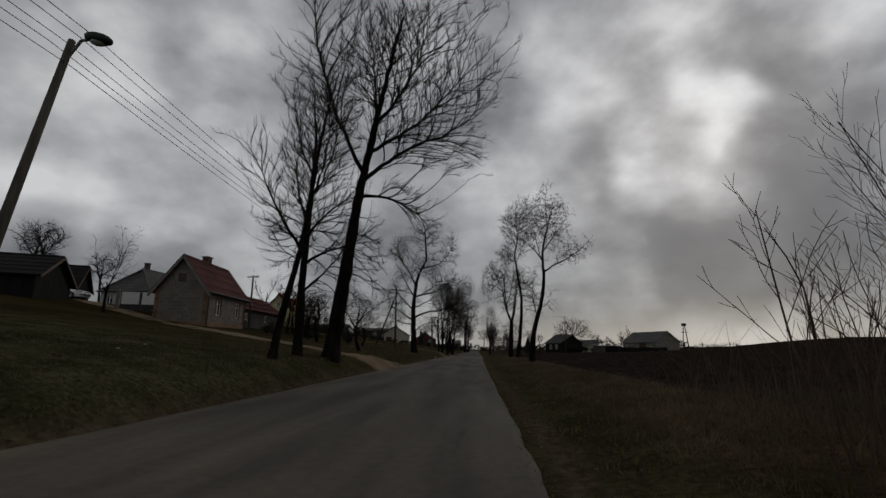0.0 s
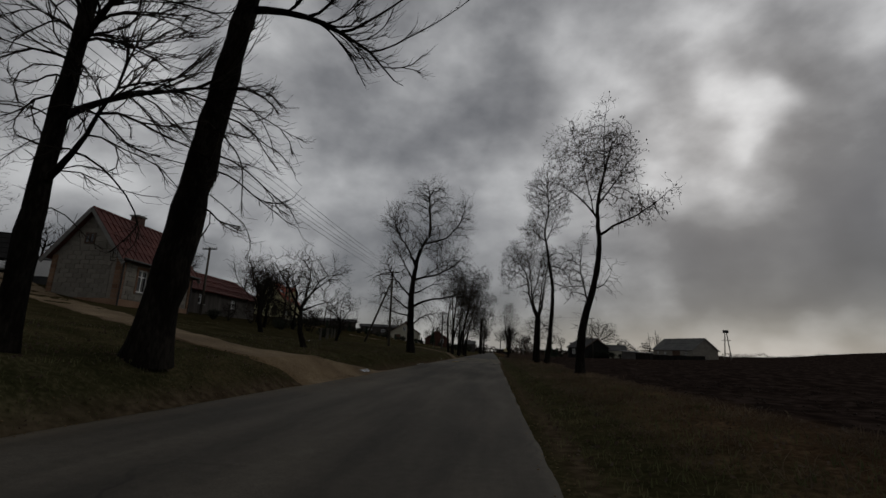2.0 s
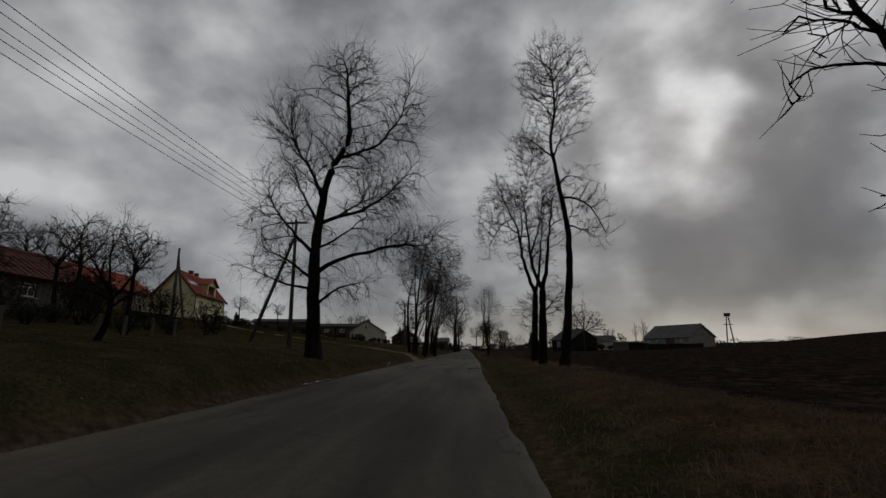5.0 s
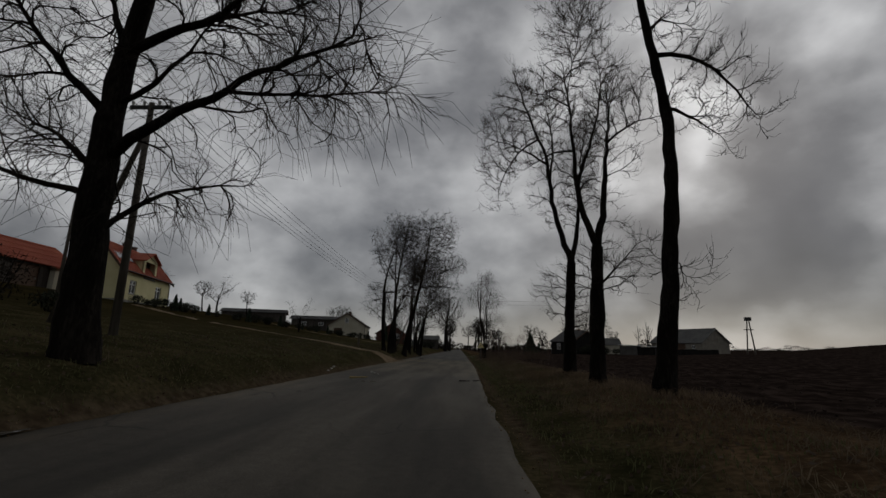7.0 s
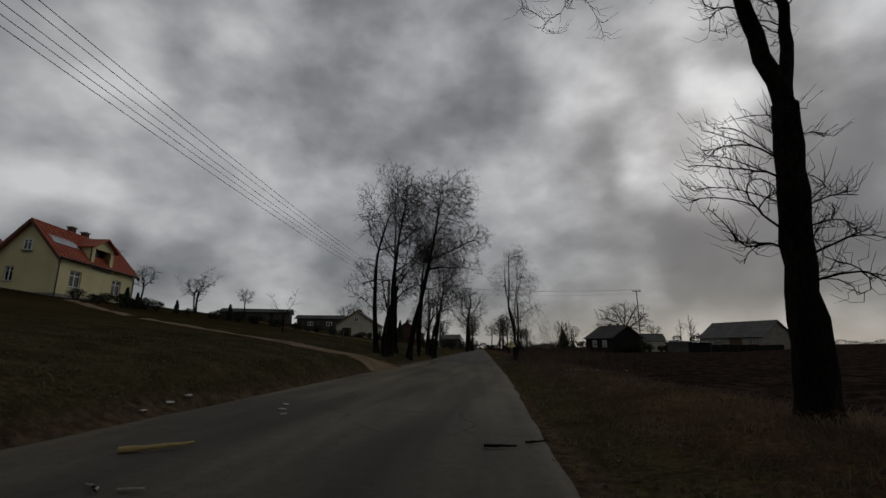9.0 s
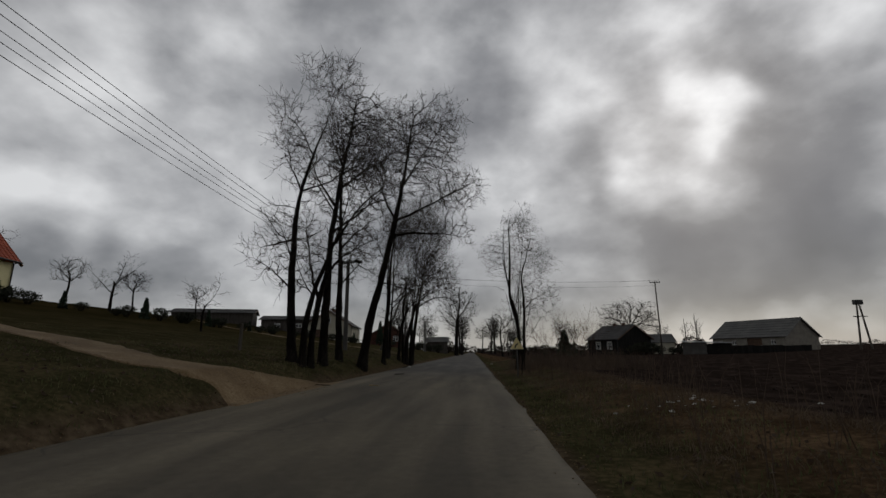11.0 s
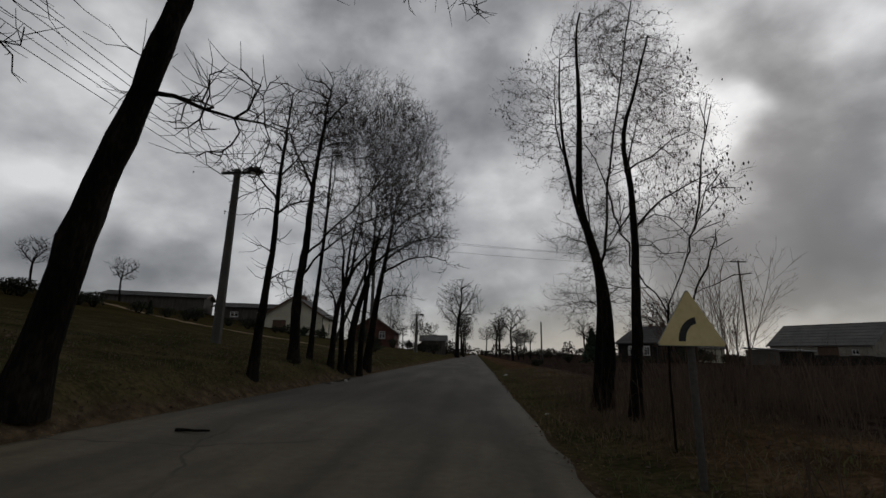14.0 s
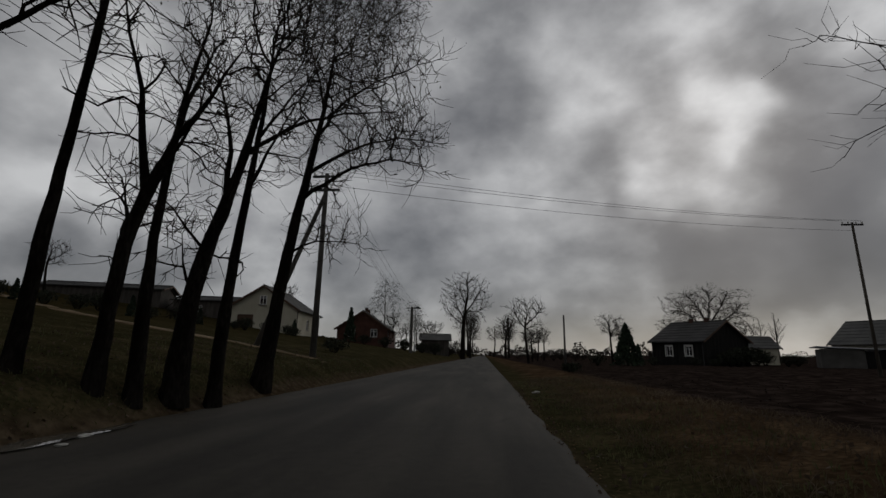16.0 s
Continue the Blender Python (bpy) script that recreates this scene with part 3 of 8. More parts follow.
    col = mix(both.outputs[0], col, litter)
    l.new(col, b.inputs["Base Color"])
    b.inputs["Roughness"].default_value, b.inputs["Specular IOR Level"].default_value = 1.0, 0.0
    bp = n.new("ShaderNodeBump")
    bp.inputs["Strength"].default_value, bp.inputs["Distance"].default_value = 0.8, 0.06
    l.new(noise_(9, 6), bp.inputs["Height"])
    l.new(bp.outputs[0], b.inputs["Normal"])
    return m


def grid_mesh(name, xs, ys, z):
    X, Y = np.meshgrid(xs, ys)
    V = np.stack([X, Y, z(X, Y)], -1).reshape(-1, 3)
    nx, ny = len(xs), len(ys)
    i, j = np.meshgrid(np.arange(nx - 1), np.arange(ny - 1))
    a = (j * nx + i).ravel()
    return quads_mesh(name, [(V, np.stack([a, a + 1, a + nx + 1, a + nx], -1))])


def soft_noise(X, Y, scale, seed):
    """Cheap smooth noise from a few crossed waves."""
    r = np.random.RandomState(seed)
    out = np.zeros_like(X, float)
    for _ in range(7):
        a, f, p = r.uniform(0, 2 * np.pi), r.uniform(0.5, 1.8) / scale, r.uniform(0, 6.28)
        out += np.sin((X * np.cos(a) + Y * np.sin(a)) * f * 6.28 + p)
    return out / 7


def ground_surface(X, Y):
    z = land(X, Y)
    off = np.where(X < -4.4, -4.4 - X, np.where(X > road_right(Y), X - road_right(Y), 0.0))
    amp = np.interp(off, [0, 0.4, 1.5, 6, 60], [0, 0.25, 0.8, 1, 2.2])
    z = z + amp * (0.05 * soft_noise(X, Y, 3.1, 3) + 0.03 * soft_noise(X, Y, 0.9, 4))
    z = z + np.where(X > 5, np.clip((X - 5) / 2, 0, 1) * 0.07 * (soft_noise(X, Y, 0.5, 6) + 0.6 * soft_noise(X, Y, 0.28, 8)), 0)
    under = (X > -4.32) & (X < road_right(Y) - 0.1)
    return np.where(under, z - 0.08, z)


xs = np.concatenate([-np.geomspace(14, 2500, 40)[::-1], np.arange(-13.5, -4.9, 0.45), np.arange(-4.85, -4.25, 0.12), np.linspace(-4.1, 0.3, 6), np.arange(0.45, 1.3, 0.12), np.arange(1.4, 9.0, 0.22), np.geomspace(9.3, 2500, 60)])
ys = np.concatenate([-np.geomspace(4, 800, 18)[::-1], np.arange(-3.5, 112, 0.4), np.geomspace(113, 2500, 60)])
ground = mesh_part("ground", grid_mesh("ground", xs, ys, ground_surface), ground_material(), smooth=True)
tagged(ground, "rough grass verges, dry weeds and dark ploughed field", "ground", kind="structure")

# the lane: a patched tarmac strip with a slight crossfall and crumbled edges
ry = np.concatenate([-np.geomspace(3, 120, 16)[::-1], np.arange(-2.6, 115, 0.35), np.geomspace(116, 900, 60)])
ru = np.concatenate([[0, 0.004, 0.03], np.linspace(0.08, 0.92, 14), [0.97, 0.996, 1.0]])
U, Y = np.meshgrid(ru, ry)
crumb = 0.055 * soft_noise(Y, Y * 0.3, 1.3, 11) + 0.03 * soft_noise(Y, Y, 0.4, 12)
crumb2 = 0.06 * soft_noise(Y, Y * 0.3, 1.7, 21) + 0.03 * soft_noise(Y, Y, 0.5, 22)
XL, XR = -4.4 + crumb, road_right(Y) + crumb2
X = XL + (XR - XL) * U
Z = road_height(X) + 0.012 + 0.006 * soft_noise(X, Y, 2.3, 31)
Z = np.where((U < 0.002) | (U > 0.998), Z - 0.10, np.where((U < 0.01) | (U > 0.99), Z - 0.012, Z))
V = np.stack([X, Y, Z], -1).reshape(-1, 3)
k = len(ru)
i, j = np.meshgrid(np.arange(k - 1), np.arange(len(ry) - 1))
a = (j * k + i).ravel()
road = mesh_part("road", quads_mesh("road", [(V, np.stack([a, a + 1, a + k + 1, a + k], -1))]), ASPHALT, smooth=True)
tagged(road, "narrow worn grey asphalt lane without markings", "road", kind="structure")


def ribbon(name, line, widths, mat, label, lift=0.022, category="driveway"):
    """A draped track along a bent centre line."""
    pts = [Vector((x, y, 0)) for x, y in line]
    P, W = [], []
    for s in range(len(pts) - 1):
        for t in np.linspace(0, 1, 14, endpoint=s == len(pts) - 2):
            P.append(pts[s].lerp(pts[s + 1], t))
            W.append(widths[s] + (widths[s + 1] - widths[s]) * t)
    C = np.array([p[:2] for p in P])
    for _ in range(6):
        C[1:-1] = (C[:-2] + 2 * C[1:-1] + C[2:]) / 4
    T = np.gradient(C, axis=0)
    T /= np.linalg.norm(T, axis=1, keepdims=True)
    N = np.stack([-T[:, 1], T[:, 0]], -1)
    W = np.array(W)
    rag = 0.12 * soft_noise(C[:, 0], C[:, 1], 1.1, 5)
    u = np.array([-0.53, -0.5, -0.38, -0.2, 0, 0.2, 0.38, 0.5, 0.53])
    X = C[:, None, 0] + N[:, None, 0] * u * (W + rag)[:, None]
    Y = C[:, None, 1] + N[:, None, 1] * u * (W + rag)[:, None]
    Z = ground_surface(X, Y)
    Z = np.where(X > -4.4, road_height(X) + 0.01, Z) + lift
    Z[:, [0, -1]] -= 0.12
    Z[0] -= 0.06
    Z[1] -= 0.012
    V = np.stack([X, Y, Z], -1).reshape(-1, 3)
    k = len(u)
    i, j = np.meshgrid(np.arange(k - 1), np.arange(len(C) - 1))
    a = (j * k + i).ravel()
    ob = mesh_part(name, quads_mesh(name, [(V, np.stack([a, a + 1, a + k + 1, a + k], -1))]), mat, smooth=True)
    return tagged(ob, label, category, kind="structure")


def spread(name, near, far, mat, label, lift=0.022, category="driveway"):
    """A draped drive between its two edges, which may flare at the mouth."""
    def edge(pts, seed):
        pts = np.array(pts, float)
        t = np.linspace(0, len(pts) - 1, 90)
        C = np.stack([np.interp(t, np.arange(len(pts)), pts[:, c]) for c in (0, 1)], -1)
        for _ in range(5):
            C[1:-1] = (C[:-2] + 2 * C[1:-1] + C[2:]) / 4
        C[:, 1] += 0.10 * soft_noise(C[:, 0], C[:, 1], 0.9, seed)
        return C
    A, B = edge(near, 5), edge(far, 6)
    u = np.array([-0.03, 0, 0.07, 0.2, 0.35, 0.5, 0.65, 0.8, 0.93, 1, 1.03])
    X = A[:, None, 0] * (1 - u) + B[:, None, 0] * u
    Y = A[:, None, 1] * (1 - u) + B[:, None, 1] * u
    Z = np.where(X > -4.4, road_height(X) + 0.01, ground_surface(X, Y)) + lift
    Z[:, [0, -1]] -= 0.12
    Z[0] -= 0.06
    Z[1] -= 0.012
    k = len(u)
    i, j = np.meshgrid(np.arange(k - 1), np.arange(len(A) - 1))
    a = (j * k + i).ravel()
    ob = mesh_part(name, quads_mesh(name, [(np.stack([X, Y, Z], -1).reshape(-1, 3), np.stack([a, a + 1, a + k + 1, a + k], -1))]), mat, smooth=True)
    return tagged(ob, label, category, kind="structure")


spread("driveway", [(-4.2, 20.9), (-4.75, 20.6), (-5.3, 19.9), (-6.6, 19.75), (-8.5, 20.6), (-12.5, 22.7), (-17, 25.4), (-25, 30.2), (-36, 38.2)],
       [(-4.2, 29.5), (-4.75, 25.8), (-5.3, 22.7), (-6.6, 21.8), (-8.5, 22.3), (-12.5, 24.9), (-17, 27.7), (-25, 32.8), (-36, 41)], GRAVEL, "pale sandy gravel drive leading to the farmyard")
spread("driveway", [(-4.1, 63.4), (-4.8, 63.8), (-5.2, 63.35), (-6.3, 63.1), (-7.6, 63.7), (-9.5, 64.7), (-13.5, 66.0), (-24, 71.2), (-29, 74.4)],
       [(-4.1, 70.5), (-4.75, 67.2), (-5.2, 65.0), (-6.3, 64.55), (-7.6, 65.1), (-9.5, 66.0), (-13.5, 67.2), (-24, 72.4), (-29, 75.6)], GRAVEL, "pale sandy gravel drive leading to the yellow house")
ribbon("field_track", [(-5.2, 95.5), (-12, 96.8), (-19, 99.4), (-30, 104)], [0.5, 0.9, 0.9, 0.8], GRAVEL, "pale worn track across the meadow", category="track")


# ---- trees ----
def smooth_line(pts, n, rng, wobble):
    """A bent line through a few knots, with small kinks."""
    pts = np.array(pts, float)
    d = np.concatenate([[0], np.cumsum(np.linalg.norm(np.diff(pts, axis=0), axis=1))])
    t = np.linspace(0, d[-1], n)
    out = np.stack([np.interp(t, d, pts[:, c]) for c in range(3)], -1)
    for _ in range(2):
        out[1:-1] = (out[:-2] + 2 * out[1:-1] + out[2:]) / 4
    kink = rng.normal(0, wobble, (n, 3))
    kink[0] = 0
    return out + kink


class Branches:
    """Collects branch lines of a tree by coarseness and makes meshes of them."""

    def __init__(self, seed):
        self.rng = np.random.RandomState(seed)
        self.bins = {}
        self.tips = []

    def put(self, level, P, R):
        self.bins.setdefault((level, len(P)), []).append((P, R))

    def shoot(self, p, d, length, r, level, style):
        """One branch with its own side shoots."""
        rng = self.rng
        m = style.get("knots", (6, 5, 4, 2))[min(level, 3)]
        d = d / (np.linalg.norm(d) + 1e-9)
        P = np.empty((m, 3))
        P[0] = p
        step = length / (m - 1)
        lift = style["lift"][min(level, 3)]
        for i in range(1, m):
            d = d + rng.normal(0, style["bend"], 3) + np.array([0, 0, lift])
            d /= np.linalg.norm(d)
            P[i] = P[i - 1] + d * step
        tip = max(r * 0.35, style["thin"])
        R = np.linspace(r, tip, m)
        self.put(min(level, 3), P, R)
        if level >= style["depth"]:
            self.tips.append(P[-1])
            return
        self.sides(P, R, length, level, style)

    def sides(self, P, R, length, level, style, start=None):
        rng = self.rng
        count = max(1, int(length * style["dens"][min(level, 3)] * rng.uniform(0.8, 1.2)))
        t0 = style["bare"][min(level, 3)] if start is None else start
        az = rng.uniform(0, 6.28)
        for k in range(count):
            t = t0 + (1 - t0) * ((k + rng.uniform(0.1, 0.9)) / count)
            f = t * (len(P) - 1)
            i = min(int(f), len(P) - 2)
            p = P[i] + (P[i + 1] - P[i]) * (f - i)
            r = R[i] + (R[i + 1] - R[i]) * (f - i)
            d = P[i + 1] - P[i]
            d /= np.linalg.norm(d) + 1e-9
            az += 2.4 + rng.normal(0, 0.5)
            ref = np.array([0.0, 0, 1]) if abs(d[2]) < 0.9 else np.array([1.0, 0, 0])
            u = np.cross(d, ref)
            u /= np.linalg.norm(u)
            v = np.cross(d, u)
            ang = radians(style["angle"] + rng.normal(0, 9))
            out = d * math.cos(ang) + (u * math.cos(az) + v * math.sin(az)) * math.sin(ang)
            ln = length * style["ratio"] * (1.15 - 0.65 * (t - t0) / (1 - t0 + 1e-6)) * rng.uniform(0.6, 1.25)
            ln = min(max(ln, style["least"]), style["most"][min(level, 3)])
            self.shoot(p, out, ln, max(min(r * 0.6, ln * 0.014), style["thin"]), level + 1, style)

    def mesh(self, name, levels, sides):
        chunks = []
        for (level, m), items in self.bins.items():
            if level in levels:
                chunks.append(tube_arrays(np.array([p for p, _ in items]), np.array([r for _, r in items]), sides))
        return quads_mesh(name, chunks) if chunks else None


ASH = dict(lift=(0.02, 0.10, 0.09, 0.06), bend=0.13, dens=(2.2, 4.1, 5.2, 3.6), bare=(0.25, 0.12, 0.08, 0.05), angle=42, ratio=0.40, least=0.22, most=(3.4, 1.7, 0.75, 0.34), thin=0.0062, depth=4)
FRUIT = dict(ASH, lift=(0.03, 0.05, -0.02, -0.05), bend=0.2, angle=52, ratio=0.5, most=(2.2, 1.4, 0.7, 0.4), thin=0.0055)
FAR = dict(ASH, dens=(1.8, 3.0, 3.0, 2), thin=0.013, least=0.5, depth=3, most=(4.5, 2.6, 1.4, 0.8), lift=(0.02, 0.09, 0.07, 0.05))


def pods(name, tips, rng, count, size, parent, label, low=0.42):
    """Hanging bunches of dry seed pods, each a small pointed lump."""
    if not len(tips):
        return
    tips = np.array(tips)
    tips = tips[tips[:, 2] > low * tips[:, 2].max()]
    pick = tips[rng.randint(0, len(tips), count)] + rng.normal(0, 0.05, (count, 3))
    s = size * rng.uniform(0.6, 1.3, count)
    unit = np.array([(0, 0, 0), (0.3, 0, -0.5), (-0.15, 0.26, -0.5), (-0.15, -0.26, -0.5), (0, 0, -1.25)])
    V = (pick[:, None] + unit[None] * s[:, None, None]).reshape(-1, 3)
    tri = np.array([(0, 1, 2), (0, 2, 3), (0, 3, 1), (4, 2, 1), (4, 3, 2), (4, 1, 3)])
    F = (np.arange(count)[:, None, None] * 5 + tri[None]).reshape(-1, 3)
    tagged(mesh_part(name, quads_mesh(name, [(V, F)]), SEED, parent, label), kind="stuff")


def tree(x, y, spine, limbs, r0, style, seed, label, bark=BARK, twig=TWIG, pod=0, shoots=0, name="tree", group="roadside trees", extra=6, r1=0.35, top=True, zbase=None, pod_size=0.085, pod_low=0.42):
    """A bare tree: spine and limbs are knots (across, along, up) from its foot; the rest grows by rule."""
    z = (ground_z(x, y) - 0.08) if zbase is None else zbase
    r0 *= 0.78
    root = thing(name, pose(x, y, z), label, "tree", group)
    br = Branches(seed)
    rng = br.rng
    line = smooth_line([(a, b, c) for a, b, c in spine], 16, rng, r0 * 0.06)
    line[0] = spine[0]
    h = np.linspace(0, 1, 16)
    rad = r0 * (1 - (1 - r1) * h) * (1 + 0.10 * rng.normal(0, 1, 16) * 0.6)
    rad[0] *= 1.42
    rad[1] *= 1.06
    br.put("t", line, rad)
    length = np.linalg.norm(np.diff(line, axis=0), axis=1).sum()
    wood = []
    for lb in limbs:
        L = smooth_line(lb, 12, rng, 0.018)
        near = np.argmin(np.linalg.norm(line - L[0], axis=1))
        L[0] = line[near]
        ln = np.linalg.norm(np.diff(L, axis=0), axis=1).sum()
        rr = rad[near] * style.get("limb", 0.46) * min(1.0, 0.3 + ln / 2.6)
        R = rr * (1 - np.linspace(0, 1, 12)) ** 0.8 * 0.85 + np.linspace(rr * 0.15, max(rr * 0.12, style["thin"] * 2), 12)
        wood.append((L, R))
        br.sides(L, R, ln, 1, style, 0.18)
        br.shoot(L[-1], L[-1] - L[-2], ln * 0.3 + 0.5, R[-1], 2, style)
    if top:
        br.shoot(line[-1], line[-1] - line[-3], length * 0.2, rad[-1] * 0.8, 1, style)
        br.shoot(line[-1], line[-1] - line[-3] + rng.normal(0, 0.4, 3), length * 0.2, rad[-1] * 0.65, 1, style)
    # further limbs all round the upper trunk, so that the crown is full from every side
    for k in range(extra):
        t = 0.5 + 0.48 * (k + rng.uniform(0, 1)) / max(extra, 1)
        i = int(t * 15)
        az = k * 2.4 + rng.uniform(-0.5, 0.5)
        d = np.array([math.cos(az), math.sin(az), 0.55])
        br.shoot(line[i], d, length * 0.30 * rng.uniform(0.7, 1.15) * (1.25 - 0.5 * t), min(rad[i] * 0.4, 0.05), 1, style)
    # water shoots along the bare lower trunk
    for k in range(shoots):
        i = int(15 * rng.uniform(0.22, 0.6))
        az = rng.uniform(0, 6.28)
        br.shoot(line[i], np.array([math.cos(az), math.sin(az), 0.7]), rng.uniform(0.7, 1.7) * style.get("long", 1.0), 0.010, 2, style)
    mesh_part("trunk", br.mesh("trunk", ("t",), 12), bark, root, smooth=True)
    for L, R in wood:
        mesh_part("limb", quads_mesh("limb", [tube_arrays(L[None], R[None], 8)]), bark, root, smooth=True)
    lm = br.mesh("limb_work", (0, 1), 6) if any(b[0] in (0, 1) for b in br.bins) else None
    if lm:
        tagged(mesh_part("branchwork", lm, bark, root, smooth=True), kind="stuff")
    crown = br.mesh("crown", (2, 3), 3)
    if crown:
        tagged(mesh_part("crown", crown, twig, root, "fine bare leafless twigs"), kind="stuff")
    if pod:
        pods("seed_growth", br.tips, rng, pod, pod_size, root, "dark dry hanging seed clusters", pod_low)
    return root


def flat(*pts):
    """Knots in the plane across the lane."""
    return [(p[0], 0.0, p[1]) for p in pts]


# ---- roadside trees grown into their crowns ----
GROWTH = {"ash": dict(keep=0.8, lift=0.20, flow=0.35, bend=0.13, twig=(0.20, 0.52), up=0.9, side=40, thin=0.0062, per=2.3, step=0.20, kill=0.25),
          "spray": dict(keep=1.2, lift=0.10, flow=0.9, bend=0.06, twig=(0.14, 0.42), up=0.75, side=30, thin=0.0056, per=2.1, step=0.24, kill=0.24),
          "willow": dict(flow=0.3, keep=0.9, lift=0.10, bend=0.16, twig=(0.35, 0.95), up=0.45, side=40, thin=0.0048, per=2.3, step=0.22, kill=0.25),
          "weep": dict(flow=0.0, keep=0.4, lift=-0.08, bend=0.25, twig=(0.4, 1.0), up=-1.2, side=40, thin=0.0055, per=2.4, step=0.22, kill=0.25),
          "locust": dict(flow=0.1, keep=0.3, lift=0.07, bend=0.36, twig=(0.18, 0.50), up=0.30, side=52, thin=0.0062, per=2.2, step=0.19, kill=0.23)}


def bough(knots, n, rng, wobble, depth):
    """A limb through knots (across, up) or (across, along, up), given some depth along the lane."""
    out = smooth_line([k if len(k) == 3 else (k[0], 0.0, k[1]) for k in knots], n, rng, wobble)
    s = np.linspace(0, 1, n)
    out[:, 1] += depth * s * (0.6 + 0.4 * s)
    return out


def crown_points(lobes, rng, density):
    """Buds that fill the lobes of a crown, most of them towards the outside."""
    out = []
    for lobe in lobes:
        cx, cz, rx, rz = lobe[:4]
        amount = lobe[4] if len(lobe) > 4 else 1.0
        ry = 0.85 * min(rx, 1.3 * rz)
        n = int(density * amount * (30.0 * rx * ry * rz + 170 * (rx * rz + rx * ry + ry * rz)))
        v = rng.normal(0, 1, (n, 3))
        v /= np.linalg.norm(v, axis=1)[:, None]
        bumps = sum(np.sin(v @ rng.normal(0, 3.4, 3) + rng.uniform(0, 6.28)) for _ in range(4))
        v *= (1 + 0.085 * bumps)[:, None]
        v *= (rng.uniform(0.06, 1, n) ** 0.45)[:, None] * (1 + 0.13 * rng.normal(0, 1, n))[:, None]
        out.append(np.array([cx, lobe[5] if len(lobe) > 5 else 0, cz]) + v * np.array([rx, ry, rz]))
    return np.concatenate(out)


def spread_out(N, parent, start, buds, g, rng, heart):
    """Branches reach from the limbs to the nearest buds, step by step."""
    nodes, parents = [np.array(N)], list(parent)
    count = len(N)
    best, who = np.full(len(buds), 1e9), np.zeros(len(buds), int)
    alive = np.ones(len(buds), bool)
    fresh, first = nodes[0][start:], start
    sprouts = [0] * count
    for turn in range(60):
        for i in range(0, len(fresh), 256):
            d = np.linalg.norm(buds[:, None] - fresh[None, i:i + 256], axis=2)
            k = d.argmin(1)
            m = d[np.arange(len(buds)), k]
            better = m < best
            best[better], who[better] = m[better], k[better] + first + i
        alive &= (best > g["kill"]) & (np.array(sprouts)[who] < 3)
        use = alive & (best < 3.2)
        if not use.any():
            break
        every = np.concatenate(nodes)
        ids, inv = np.unique(who[use], return_inverse=True)
        to = buds[use] - every[who[use]]
        to /= np.linalg.norm(to, axis=1)[:, None] + 1e-9
        d = np.zeros((len(ids), 3))
        np.add.at(d, inv, to)
        d /= np.linalg.norm(d, axis=1)[:, None] + 1e-9
        back = every[np.array(parents)[ids]]
        way = every[ids] - back
        way /= np.linalg.norm(way, axis=1)[:, None] + 1e-9
        away = every[ids] - heart
        away /= np.linalg.norm(away, axis=1)[:, None] + 1e-9
        d = d + way * g["keep"] + away * g["flow"] + rng.normal(0, g["bend"], d.shape) * 0.6 + np.array([0, 0, g["lift"]])
        d /= np.linalg.norm(d, axis=1)[:, None] + 1e-9
        fresh, first = every[ids] + d * g["step"] * rng.uniform(0.8, 1.15, (len(ids), 1)), count
        nodes.append(fresh)
        parents += list(ids)
        for i in ids:
            sprouts[i] += 1
        sprouts += [0] * len(fresh)
        count += len(fresh)
        if count > 14000:
            break
    return np.concatenate(nodes), np.array(parents)


def chains(P, parent, start, R):
    """Splits the grown part into lines that follow the stoutest shoot."""
    kids = {}
    for i in range(start, len(P)):
        kids.setdefault(parent[i], []).append(i)
    out = []
    todo = [(p, c) for p, cs in kids.items() if p < start for c in cs]
    while todo:
        p, c = todo.pop()
        line = [p, c]
        while c in kids:
            cs = sorted(kids[c], key=lambda i: -R[i])
            todo += [(c, o) for o in cs[1:]]
            c = cs[0]
            line.append(c)
        out.append(line)
    return out


